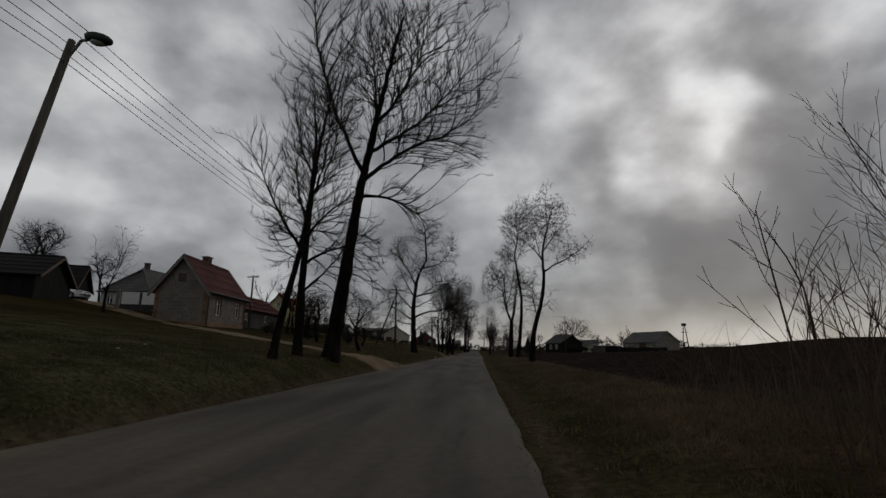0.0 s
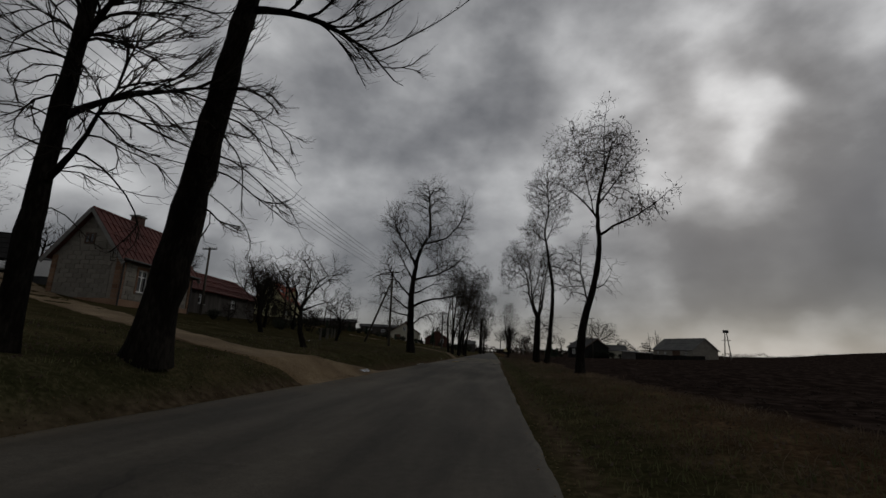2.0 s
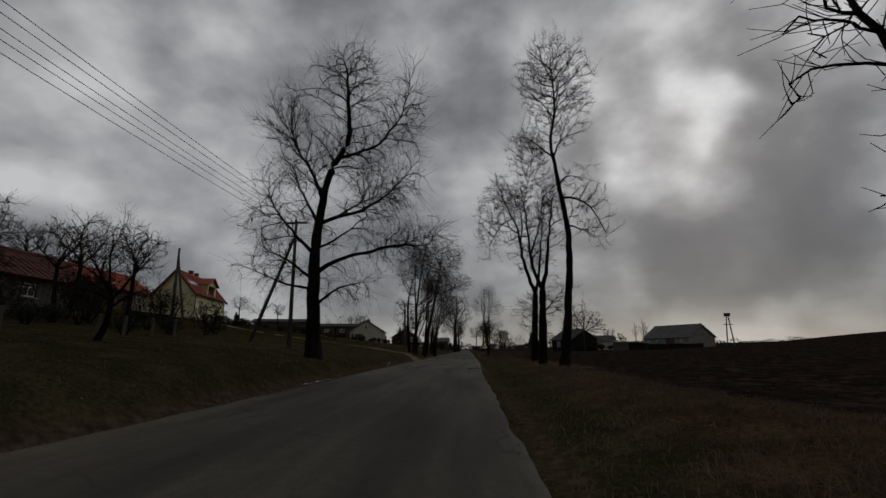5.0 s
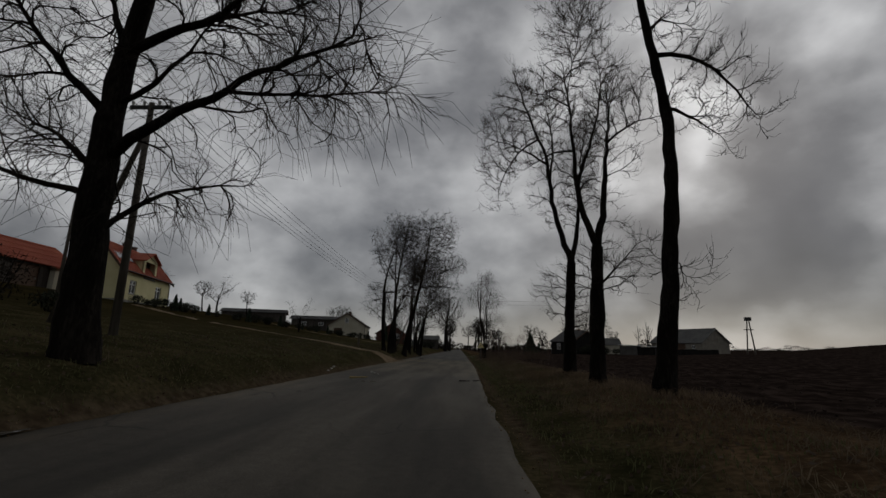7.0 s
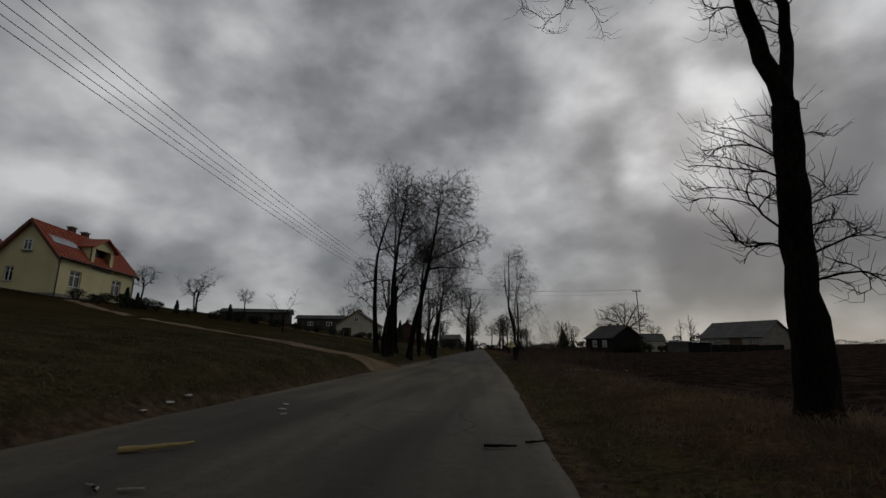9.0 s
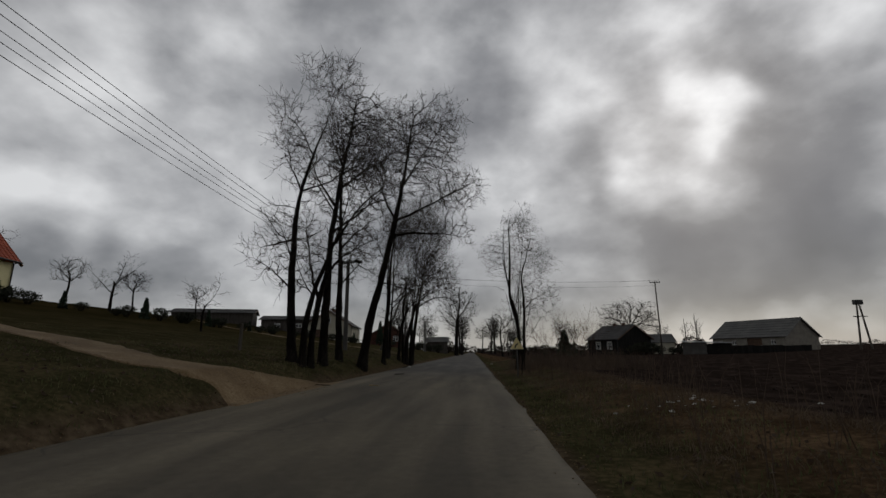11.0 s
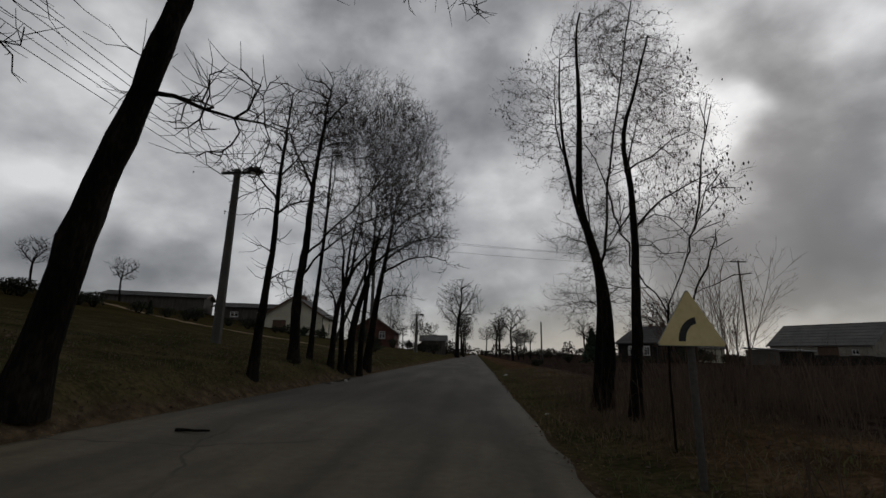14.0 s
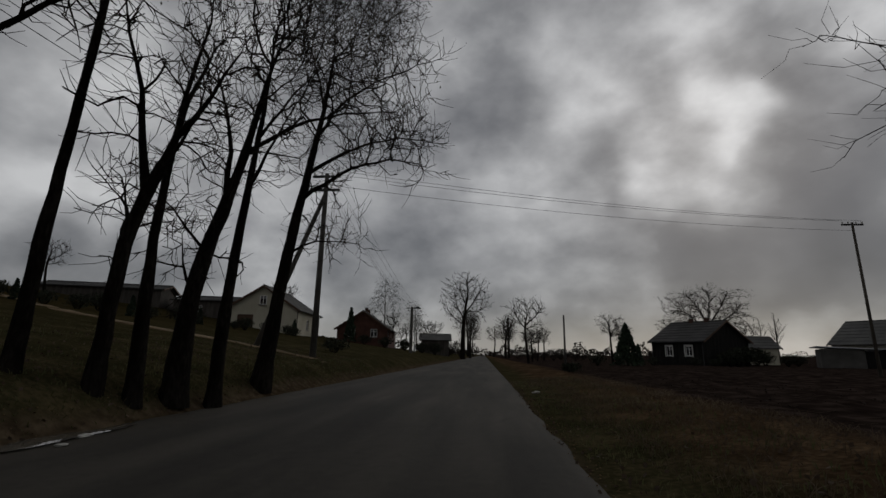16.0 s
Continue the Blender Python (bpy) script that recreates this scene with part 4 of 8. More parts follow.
def grown_tree(x, y, r0, label, trunk, limbs, lobes, seed, bare=1.5, style="ash", pod=0, pod_size=0.085, fork=False, bark=None, group="roadside trees", density=1.0, fine=1.0, slim=1.0, z=None):
    """A bare tree: trunk and main limbs by their knots (across, up), boughs and twigs grown into the lobes of the crown."""
    rng = np.random.RandomState(seed)
    g = dict(GROWTH[style])
    for key in ("step", "kill", "thin"):
        g[key] *= fine
    g["thin"] *= slim
    g["bend"] *= 1.5 if fine < 0.7 else 1.0
    g["twig"] = tuple(v * (0.48 if fine < 0.7 else fine ** 0.5) for v in g["twig"])
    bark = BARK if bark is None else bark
    z = (ground_z(x, y) - 0.08) if z is None else z
    root = thing("tree", pose(x, y, z), label, "tree", group)
    n = max(14, int(trunk[-1][1] / 0.3))
    line = bough(trunk, n, rng, r0 * 0.05, 0.0)
    line[0] = 0
    h = line[:, 2] / max(line[-1, 2], 0.1)
    rad = r0 * (1 - (0.30 if fork else 0.86) * h ** 0.9) * (1 + 0.05 * rng.normal(0, 1, n))
    rad *= 1 + 0.30 * np.exp(-line[:, 2] / 0.25)
    N, par, wide = [p for p in line], [max(i - 1, 0) for i in range(n)], list(rad)
    wood = []
    for k, knots in enumerate(limbs):
        ln = sum(math.dist(a, b) for a, b in zip(knots, knots[1:]))
        m = max(6, int(ln / 0.28))
        L = bough(knots, m, rng, 0.02, 0.0 if len(knots[0]) == 3 else ln * rng.uniform(0.15, 0.5) * (1 if k % 2 else -1))
        every = np.array(N)
        near = int(np.argmin(np.linalg.norm((every - L[0]) * np.array([1, 0.3, 1]), axis=1)))
        shift = every[near] - L[0]
        L += shift * np.linspace(1, 0, m)[:, None] ** 2
        rr = min(wide[near] * (0.78 if fork and near >= n - 3 else 0.60), (0.015 + 0.019 * ln) if style == "willow" else (0.022 + 0.024 * ln) * min(1.0, fine) * slim)
        if not fork and style in ("ash", "locust") and knots[0][-1] < 0.45 * trunk[-1][1]:
            rr *= 0.5
        R = rr * (1 - 0.9 * np.linspace(0, 1, m) ** 0.8) + 0.004
        wood.append((L, R))
        o = len(N)
        N += [p for p in L[1:]]
        par += [near] + list(range(o, o + m - 2))
        wide += list(R[1:])
    N = np.array(N)
    start = len(N)
    buds = [crown_points(lobes, rng, density)]
    # side shoots all along the limbs
    for L, _ in wood:
        ln = np.linalg.norm(np.diff(L, axis=0), axis=1).sum()
        i = rng.randint(len(L) // 4, len(L), int(26 * ln * density))
        buds.append(L[i] + rng.normal(0, 0.30, (len(i), 3)) + np.array([0, 0, 0.06]))
    buds = np.concatenate(buds)
    # nothing sprouts from the bare foot of the trunk
    skip = int(np.searchsorted(line[:, 2], bare))
    P, parent = spread_out(N, par, skip, buds, g, rng, line[int(0.4 * n)])
    load = np.ones(len(P))
    for i in range(len(P) - 1, start - 1, -1):
        load[parent[i]] += load[i]
    R = np.concatenate([wide, np.minimum(0.0050 * load[start:] ** 0.44 * fine * slim, 0.06) + g["thin"] * 0.45])
    for i in range(start, len(P)):
        R[i] = min(R[i], R[parent[i]] * 0.9)
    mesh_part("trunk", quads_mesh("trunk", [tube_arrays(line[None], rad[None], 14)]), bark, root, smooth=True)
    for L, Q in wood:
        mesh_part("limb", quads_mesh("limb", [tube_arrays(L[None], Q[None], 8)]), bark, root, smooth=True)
    stout, slim = {}, {}
    for c in chains(P, parent, start, R):
        q = R[c].copy()
        q[0] = min(q[0], q[1] * 1.25)
        (stout if q[1] > 0.014 else slim).setdefault(len(c), []).append((P[c], q))

    def bundle(bins, sides):
        return [tube_arrays(np.array([p for p, _ in v]), np.array([r for _, r in v]), sides) for v in bins.values()]

    if stout:
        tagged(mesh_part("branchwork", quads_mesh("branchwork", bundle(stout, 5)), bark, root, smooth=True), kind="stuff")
    # fine twigs on all young wood
    young = np.arange(start, len(P))
    young = young[load[young] < 14]
    pick = np.concatenate([young, young[rng.uniform(0, 1, len(young)) < g["per"] - 1]])
    base = P[pick] + (P[parent[pick]] - P[pick]) * rng.uniform(0, 1, (len(pick), 1))
    d = P[pick] - P[parent[pick]]
    d /= np.linalg.norm(d, axis=1)[:, None] + 1e-9
    side = np.cross(d, rng.normal(0, 1, d.shape))
    side /= np.linalg.norm(side, axis=1)[:, None] + 1e-9
    a = np.radians(g["side"] + rng.normal(0, 12, len(pick)))[:, None]
    d = d * np.cos(a) + side * np.sin(a)
    away = base - line[int(0.4 * n)]
    d += away / (np.linalg.norm(away, axis=1)[:, None] + 1e-9) * g["flow"] * 0.6
    d /= np.linalg.norm(d, axis=1)[:, None] + 1e-9
    ln = rng.uniform(*g["twig"], (len(pick), 1))
    up = np.array([0, 0, 1.0])
    droop = np.where(base[:, 2:] < 6.5, -1.7, 0.0) if style == "willow" else 0.0
    p1 = base + d * ln * 0.5
    d2 = d + up * g["up"] + rng.normal(0, 0.18, d.shape)
    d2 += up * droop * rng.uniform(0, 1, (len(pick), 1))
    p3 = p1 + d2 / np.linalg.norm(d2, axis=1)[:, None] * ln * 0.6
    p0 = base + (p1 - base) * 0.5 + rng.normal(0, 0.12, p1.shape) * ln
    T, taper = (np.stack([base, p1, p3], 1), [1.0, 0.8, 0.5]) if fine >= 1 else (np.stack([base, p0, p1, p3], 1), [1.0, 0.9, 0.75, 0.45])
    chunks = bundle(slim, 3) + [tube_arrays(T, np.tile(np.array(taper) * g["thin"], (len(T), 1)), 3)]
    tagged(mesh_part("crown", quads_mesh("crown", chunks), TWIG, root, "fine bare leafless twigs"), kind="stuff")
    if pod:
        tips = p3[rng.uniform(0, 1, len(p3)) < 0.8]
        pods("seed_growth", tips, rng, pod, pod_size, root, "dark dry hanging seed clusters", 0.5)
    return root


grown_tree(-5.3, 16.76, 0.31, "tall bare tree with a dark leaning trunk and round crown",
           [(0.0, 0.0), (0.28, 2.23), (0.55, 4.4), (0.77, 5.99), (0.95, 7.16), (1.19, 8.24), (1.44, 9.72), (1.79, 11.38), (2.11, 12.97), (2.45, 14.33)],
           [[(0.96, 7.04), (0.5, 8.02), (-0.08, 9.53), (-0.49, 11.49), (-0.36, 13.65)], [(1.13, 8.0), (2.21, 8.7), (3.34, 9.65), (4.26, 11.01), (4.97, 12.02)], [(1.03, 6.97), (2.01, 7.61), (3.13, 8.05), (4.49, 8.2), (5.61, 8.82)], [(0.92, 6.33), (2.04, 6.31), (2.94, 5.82), (3.49, 5.24)], [(1.38, 9.47), (2.18, 10.2), (3.09, 11.58), (3.67, 13.43)], [(1.44, 9.85), (1.2, 11.41), (0.89, 13.31), (1.08, 14.84)]],
           [(1.91, 11.38, 3.85, 3.43), (3.92, 8.22, 2.08, 1.25), (2.54, 6.06, 1.0, 0.75), (1.14, 3.51, 1.04, 1.77, 0.35)], 201, bare=2.4, style="spray", density=0.42, slim=0.8)
grown_tree(-5.91, 15.11, 0.165, "slender bare tree with steep ascending branches beside the lane",
           [(0.0, 0.0), (0.0, 2.14), (0.06, 3.93), (0.14, 5.58), (0.28, 7.31), (0.58, 9.12), (0.9, 10.52)],
           [[(-0.08, 2.1), (0.45, 2.51), (1.01, 2.88), (1.62, 3.49)], [(-0.08, 3.19), (0.57, 3.69), (1.36, 3.98), (2.1, 4.2)], [(-0.09, 3.97), (0.58, 4.77), (1.24, 5.15), (1.98, 5.48)], [(-0.1, 4.55), (-0.48, 5.44), (-0.87, 6.7), (-1.18, 8.18)], [(-0.08, 5.45), (0.51, 6.53), (0.97, 7.66), (0.99, 8.84)]],
           [(0.43, 7.31, 1.41, 3.0, 1.1), (1.23, 3.91, 1.03, 1.78, 0.9), (-0.43, 4.55, 0.84, 1.69, 0.6)], 202, bare=1.6, style="spray", slim=0.7)
grown_tree(-5.64, 12.6, 0.125, "slender bare tree forking low beside the lane",
           [(0.0, 0.0), (0.17, 1.17), (0.65, 3.29), (0.76, 4.42), (0.87, 5.61), (0.87, 6.85), (0.72, 7.99)],
           [[(0.63, 3.08), (0.01, 4.15), (-0.37, 5.12), (-0.7, 5.89)], [(0.76, 4.42), (1.1, 5.45), (1.26, 6.68), (1.35, 7.96)], [(0.82, 5.31), (0.44, 6.39), (0.25, 7.68)]],
           [(-0.19, 4.74, 0.63, 1.19, 1.3), (0.72, 6.54, 0.83, 2.07, 1.3), (0.56, 3.57, 0.75, 0.75)], 203, bare=1.3, style="spray", slim=0.7)
grown_tree(-5.56, 41.73, 0.285, "old bare willow with a thick dark trunk and drooping twigs",
           [(0.0, 0.0), (-0.07, 1.54), (-0.14, 2.74), (-0.15, 3.88), (-0.06, 5.01), (0.05, 5.91), (0.21, 6.91), (0.52, 7.64), (1.09, 8.42), (0.95, 9.89), (0.84, 11.78)],
           [[(1.18, 7.27), (2.39, 7.78), (3.26, 8.91), (3.67, 10.37)], [(0.44, 6.11), (-0.59, 7.73), (-1.72, 9.04), (-2.14, 10.36)], [(0.07, 3.08), (0.74, 3.49), (1.72, 3.72), (2.58, 3.79), (3.43, 3.83), (4.4, 3.67)], [(2.45, 3.79), (3.18, 4.16), (3.91, 4.52), (4.58, 4.66)], [(0.24, 5.17), (0.97, 5.39), (1.73, 5.44), (2.49, 5.73), (3.24, 6.33), (3.68, 6.74)], [(0.83, 5.42), (1.44, 5.99), (2.33, 6.37), (2.82, 7.15)], [(0.11, 4.26), (0.67, 4.38), (1.27, 4.73), (2.01, 5.06)], [(0.11, 2.0), (0.53, 2.48), (1.17, 2.83), (2.01, 2.87)], [(-0.17, 3.82), (-0.98, 4.77), (-1.61, 5.62), (-2.01, 6.58)], [(-0.16, 2.86), (-1.09, 3.65), (-1.99, 4.14), (-2.68, 4.36)], [(-0.2, 2.43), (-1.04, 2.7), (-1.77, 3.03), (-2.31, 3.24)], [(-0.07, 5.08), (-0.67, 6.08), (-1.25, 6.98), (-1.57, 7.91)]],
           [(0.93, 11.02, 1.26, 1.52), (3.15, 9.39, 0.99, 1.32), (-1.45, 9.51, 1.06, 1.19), (0.99, 8.24, 1.98, 0.99, 0.6), (2.35, 6.02, 1.19, 1.02), (3.05, 4.29, 1.3, 0.68, 0.8), (-1.81, 5.14, 0.96, 1.3), (-1.62, 3.35, 0.85, 0.62, 0.8), (1.06, 2.58, 1.07, 0.56, 0.8), (-1.09, 7.42, 0.79, 1.02), (1.2, 7.61, 1.35, 1.02)], 204, bare=1.5, style="willow", density=0.8)
grown_tree(3.38, 28.67, 0.185, "bare crooked tree hung with dark seed pods beside the field",
           [(0.0, 0.0), (0.08, 1.17), (0.17, 2.05), (0.51, 3.03), (0.8, 4.13), (0.96, 5.35), (0.9, 6.26), (0.94, 7.19), (1.26, 8.33), (1.62, 9.71)],
           [[(0.99, 5.53), (1.64, 6.02), (2.33, 6.36), (2.94, 6.74), (3.35, 7.13)], [(0.87, 6.26), (0.62, 6.83), (0.08, 7.57), (-0.59, 8.13)], [(0.82, 6.54), (0.54, 7.75), (0.17, 8.99), (-0.3, 10.03)], [(1.02, 7.0), (1.73, 8.02), (2.4, 8.86)], [(1.31, 8.53), (1.18, 9.73), (1.21, 10.77)], [(0.38, 2.78), (0.18, 3.96), (0.35, 5.37)], [(0.58, 3.28), (1.11, 3.53), (1.31, 4.12)]],
           [(0.95, 8.94, 1.82, 1.69), (2.63, 6.9, 1.05, 0.64), (0.01, 3.97, 0.81, 1.6, 0.3), (1.08, 4.12, 0.42, 1.01, 0.25)], 205, bare=1.4, style="locust", pod=950, pod_size=0.085, density=0.62)
grown_tree(3.87, 44.2, 0.195, "straight bare tree with a broken stub beside the field",
           [(0.0, 0.0), (0.15, 1.06), (0.32, 2.44), (0.48, 3.91), (0.55, 5.46), (0.47, 6.44), (0.35, 7.11), (0.25, 8.15), (0.12, 9.05), (0.01, 9.97), (0.33, 11.32), (0.33, 13.18)],
           [[(0.38, 7.11), (1.14, 7.16), (1.67, 6.47), (1.9, 5.41)], [(0.6, 5.94), (1.23, 5.88), (1.78, 5.58)], [(0.49, 6.07), (0.63, 6.27), (0.67, 6.49)], [(0.28, 7.97), (0.82, 8.47), (1.26, 8.28)], [(0.12, 8.96), (-0.49, 9.63), (-1.03, 9.94)], [(0.15, 9.05), (0.59, 10.13), (0.75, 11.07)], [(0.36, 2.73), (0.57, 2.44), (0.5, 2.16)]],
           [(0.38, 12.61, 1.72, 2.48, 0.8), (1.45, 7.23, 0.72, 0.86, 0.5), (1.59, 5.82, 0.5, 0.36, 0.5), (-0.79, 10.02, 0.79, 0.65, 0.6)], 206, bare=4.5, style="ash", fine=0.8, density=1.0)
grown_tree(3.51, 47.12, 0.205, "bare tree forking into two tall stems beside the field",
           [(0.0, 0.0), (0.06, 1.65), (0.13, 2.91), (0.15, 3.57)],
           [[(0.13, 3.57), (-0.19, 4.25), (-0.37, 5.08), (-0.43, 6.09), (-0.58, 7.43), (-0.75, 8.25)], [(0.2, 3.63), (0.44, 4.56), (0.61, 5.66), (0.78, 6.75), (1.01, 7.67), (1.04, 8.93)], [(-0.36, 5.28), (0.08, 6.49), (0.31, 7.62), (0.21, 8.51)], [(-0.45, 6.09), (-0.78, 6.29), (-1.16, 6.16), (-1.65, 5.91)], [(0.8, 6.82), (1.15, 7.19), (1.92, 7.11)], [(-0.37, 5.02), (0.01, 5.54), (0.43, 5.6)], [(-0.6, 7.51), (-1.08, 7.97), (-1.6, 7.84)], [(-0.31, 7.93), (-0.15, 9.19), (0.23, 10.72), (0.01, 11.87)], [(0.26, 2.56), (0.68, 3.03), (1.0, 3.51)]],
           [(-0.09, 10.29, 1.08, 1.26, 0.7), (0.62, 8.2, 0.81, 1.17, 0.6), (-0.05, 7.34, 0.59, 0.94, 0.7), (-1.2, 8.12, 0.7, 0.59, 0.7), (1.1, 8.03, 0.65, 0.94, 0.7), (0.57, 3.03, 0.53, 0.88, 0.3), (-0.28, 2.79, 0.41, 0.82, 0.3)], 207, bare=1.6, style="ash", fork=True, fine=0.75, density=1.0)
grown_tree(3.65, 50.72, 0.205, "bare tree forking into two curved stems beside the field",
           [(0.0, 0.0), (0.07, 1.93), (0.2, 3.85)],
           [[(0.17, 3.93), (-0.25, 4.94), (-0.53, 6.35), (-0.62, 7.17), (-1.06, 8.12), (-1.5, 9.1), (-1.83, 9.91)], [(0.23, 3.93), (0.5, 5.03), (0.64, 6.07), (0.85, 7.52), (1.04, 8.65)], [(-0.54, 7.08), (-1.28, 7.65), (-1.95, 7.85), (-2.73, 7.86)], [(-0.93, 7.83), (-1.7, 7.66), (-2.22, 6.91), (-2.23, 6.27)], [(-0.52, 6.62), (-0.35, 7.73), (-0.48, 8.49), (-0.71, 9.47)]],
           [(-1.67, 9.21, 1.17, 1.1, 0.7), (-2.13, 7.53, 0.89, 0.68, 0.7), (-0.45, 9.47, 0.65, 1.05, 0.7), (0.96, 8.65, 0.57, 1.13, 0.6), (-0.47, 2.86, 0.65, 0.97, 0.3), (0.56, 2.09, 0.49, 0.81, 0.3)], 208, bare=1.4, style="ash", fork=True, fine=0.7, density=1.05)
grown_tree(-5.53, 69.27, 0.165, "tall bare tree with a dark trunk in a roadside clump",
           [(0.0, 0.0), (-0.11, 1.35), (-0.17, 2.55), (-0.19, 3.69), (-0.17, 4.89), (-0.03, 5.72), (0.24, 6.73), (0.6, 7.78)],
           [[(0.02, 5.65), (0.6, 5.79), (1.3, 5.93), (1.99, 6.28)], [(-0.18, 3.18), (-0.66, 4.08), (-1.08, 4.68)], [(-0.21, 2.43), (-0.8, 2.98), (-1.3, 3.29)], [(-0.03, 5.72), (-0.55, 6.6), (-0.92, 7.5)], [(-0.16, 3.95), (-0.68, 3.82), (-1.1, 3.62)], [(0.36, 6.83), (-0.23, 7.93), (-0.98, 8.7)]],
           [(-0.86, 4.75, 0.56, 0.5, 0.7), (-0.96, 3.17, 0.54, 0.43, 0.7), (-0.5, 7.5, 0.62, 0.73), (0.91, 9.67, 1.07, 0.86), (-0.81, 8.7, 0.57, 0.64)], 209, bare=2.5, style="locust", density=1.9)
grown_tree(-5.15, 69.12, 0.12, "bare tree leaning far over the lane",
           [(0.0, 0.0), (0.0, 1.15), (0.18, 2.11), (0.51, 3.08), (0.9, 3.93), (1.27, 4.57), (1.76, 5.24), (2.24, 5.58)],
           [[(0.18, 2.14), (-0.19, 2.85), (-0.39, 3.6)], [(0.9, 3.96), (1.04, 4.9), (1.19, 5.86), (1.22, 6.85)], [(1.54, 4.97), (2.14, 5.17), (2.76, 5.24)]],
           [(2.1, 5.71, 0.94, 0.72), (1.07, 6.42, 0.61, 0.66, 0.8), (-0.23, 3.6, 0.44, 0.61, 0.3)], 210, bare=1.6, style="locust", density=1.9)
grown_tree(-5.09, 69.64, 0.115, "bare tree with a twice forked trunk in a roadside clump",
           [(0.0, 0.0), (0.03, 1.07), (0.16, 1.98), (0.31, 2.73)],
           [[(0.3, 2.66), (0.63, 3.25), (1.05, 3.55), (1.67, 3.71)], [(0.15, 2.04), (-0.11, 2.79), (-0.35, 3.83), (-0.52, 4.65)], [(0.28, 2.66), (0.39, 3.44), (0.72, 4.24), (1.05, 4.79)]],
           [(1.2, 3.98, 0.7, 0.64, 0.7), (-0.39, 4.65, 0.47, 0.76, 0.6)], 211, bare=1.5, style="locust", fork=True, density=1.9)
grown_tree(-5.13, 71.01, 0.17, "tall bare tree with a dark trunk in a roadside clump",
           [(0.0, 0.0), (-0.0, 1.41), (0.04, 2.82), (0.06, 4.45), (0.25, 5.95), (0.42, 7.37), (0.7, 8.85), (0.83, 10.04)],
           [[(0.08, 4.69), (0.69, 5.0), (1.52, 5.71), (2.22, 6.27)], [(0.33, 6.28), (0.94, 7.11), (1.8, 7.87), (2.36, 8.91)], [(0.18, 5.55), (-0.39, 6.53), (-0.77, 7.72)], [(0.45, 7.37), (-0.16, 8.59), (-0.44, 9.69)]],
           [(0.79, 8.76, 1.4, 1.47), (1.95, 6.93, 1.0, 0.87)], 212, bare=2.6, style="locust", density=1.9)
grown_tree(-5.32, 73.61, 0.155, "tall bare tree with a dark trunk in a roadside clump",
           [(0.0, 0.0), (-0.09, 1.6), (-0.08, 2.98), (-0.13, 4.61), (-0.2, 6.32), (-0.2, 7.92), (-0.17, 9.6)],
           [[(-0.06, 3.16), (0.47, 3.79), (1.22, 4.35)], [(-0.14, 4.79), (0.58, 5.55), (1.26, 6.13)], [(-0.19, 5.93), (-0.86, 6.91), (-1.38, 8.13)], [(-0.2, 7.92), (0.45, 9.17), (0.89, 10.9)]],
           [(0.69, 4.71, 0.8, 0.91, 0.6), (0.16, 9.17, 1.33, 1.91, 0.8)], 213, bare=2.0, style="locust", density=1.9)
grown_tree(-4.73, 74.94, 0.215, "bare tree leaning over the lane in a roadside clump",
           [(0.0, 0.0), (0.31, 2.12), (0.75, 3.73), (1.1, 5.41), (1.4, 6.86), (1.71, 8.47), (1.91, 9.92), (2.15, 11.55)],
           [[(1.46, 6.48), (2.47, 6.86), (3.64, 7.29), (4.9, 7.67)], [(1.23, 6.02), (2.9, 6.08), (4.45, 5.89)], [(1.81, 8.14), (2.65, 9.46), (3.74, 10.82)], [(1.93, 9.69), (1.64, 11.08), (1.35, 12.52)], [(1.31, 6.44), (0.82, 7.71), (0.42, 9.03)], [(0.77, 3.66), (1.36, 3.63), (1.87, 3.46), (2.47, 3.35)]],
           [(2.82, 10.37, 1.64, 1.91), (3.82, 7.92, 1.31, 1.06), (3.67, 6.21, 1.09, 0.44, 0.7), (1.03, 10.85, 1.09, 1.64, 0.8)], 214, bare=2.6, style="locust", pod=160, density=1.9)
grown_tree(-4.8, 80.18, 0.115, "slender bare tree with dark seed pods in a roadside clump",
           [(0.0, 0.0), (0.04, 1.17), (0.11, 1.95), (0.16, 2.76), (0.17, 3.61), (0.13, 4.72), (0.21, 5.9), (0.26, 6.9)],
           [[(0.14, 2.05), (0.34, 2.3), (0.64, 2.43)], [(0.17, 3.61), (0.48, 4.15), (1.0, 4.25)], [(0.17, 4.04), (-0.17, 4.5), (-0.45, 4.91)], [(0.13, 4.72), (0.56, 5.29), (0.83, 5.88)]],
           [(0.23, 6.15, 0.5, 0.87), (-0.2, 4.73, 0.32, 0.41, 0.6), (0.75, 4.09, 0.35, 0.26, 0.6)], 215, bare=2.2, style="locust", pod=160, pod_size=0.055, density=1.55, fine=1.1)
grown_tree(-5.26, 83.56, 0.17, "bare tree with dark seed pods in a roadside clump",
           [(0.0, 0.0), (-0.06, 1.41), (-0.08, 2.25), (0.05, 3.12), (0.09, 4.48), (0.14, 5.91), (0.32, 7.41), (0.43, 8.82)],
           [[(0.12, 3.19), (0.87, 3.86), (1.63, 4.46), (2.35, 4.91), (2.9, 5.69)], [(0.08, 2.62), (0.66, 3.53), (1.75, 4.51), (2.84, 5.0), (3.94, 5.23)], [(0.11, 5.42), (-0.38, 6.42), (-0.65, 7.45)], [(0.32, 7.41), (0.88, 8.27), (1.12, 9.34)]],
           [(3.52, 5.16, 1.07, 0.29, 0.4), (0.25, 8.11, 0.87, 1.4), (2.37, 5.86, 0.8, 0.94)], 216, bare=2.0, style="locust", pod=220, pod_size=0.055, density=1.55, fine=1.1)
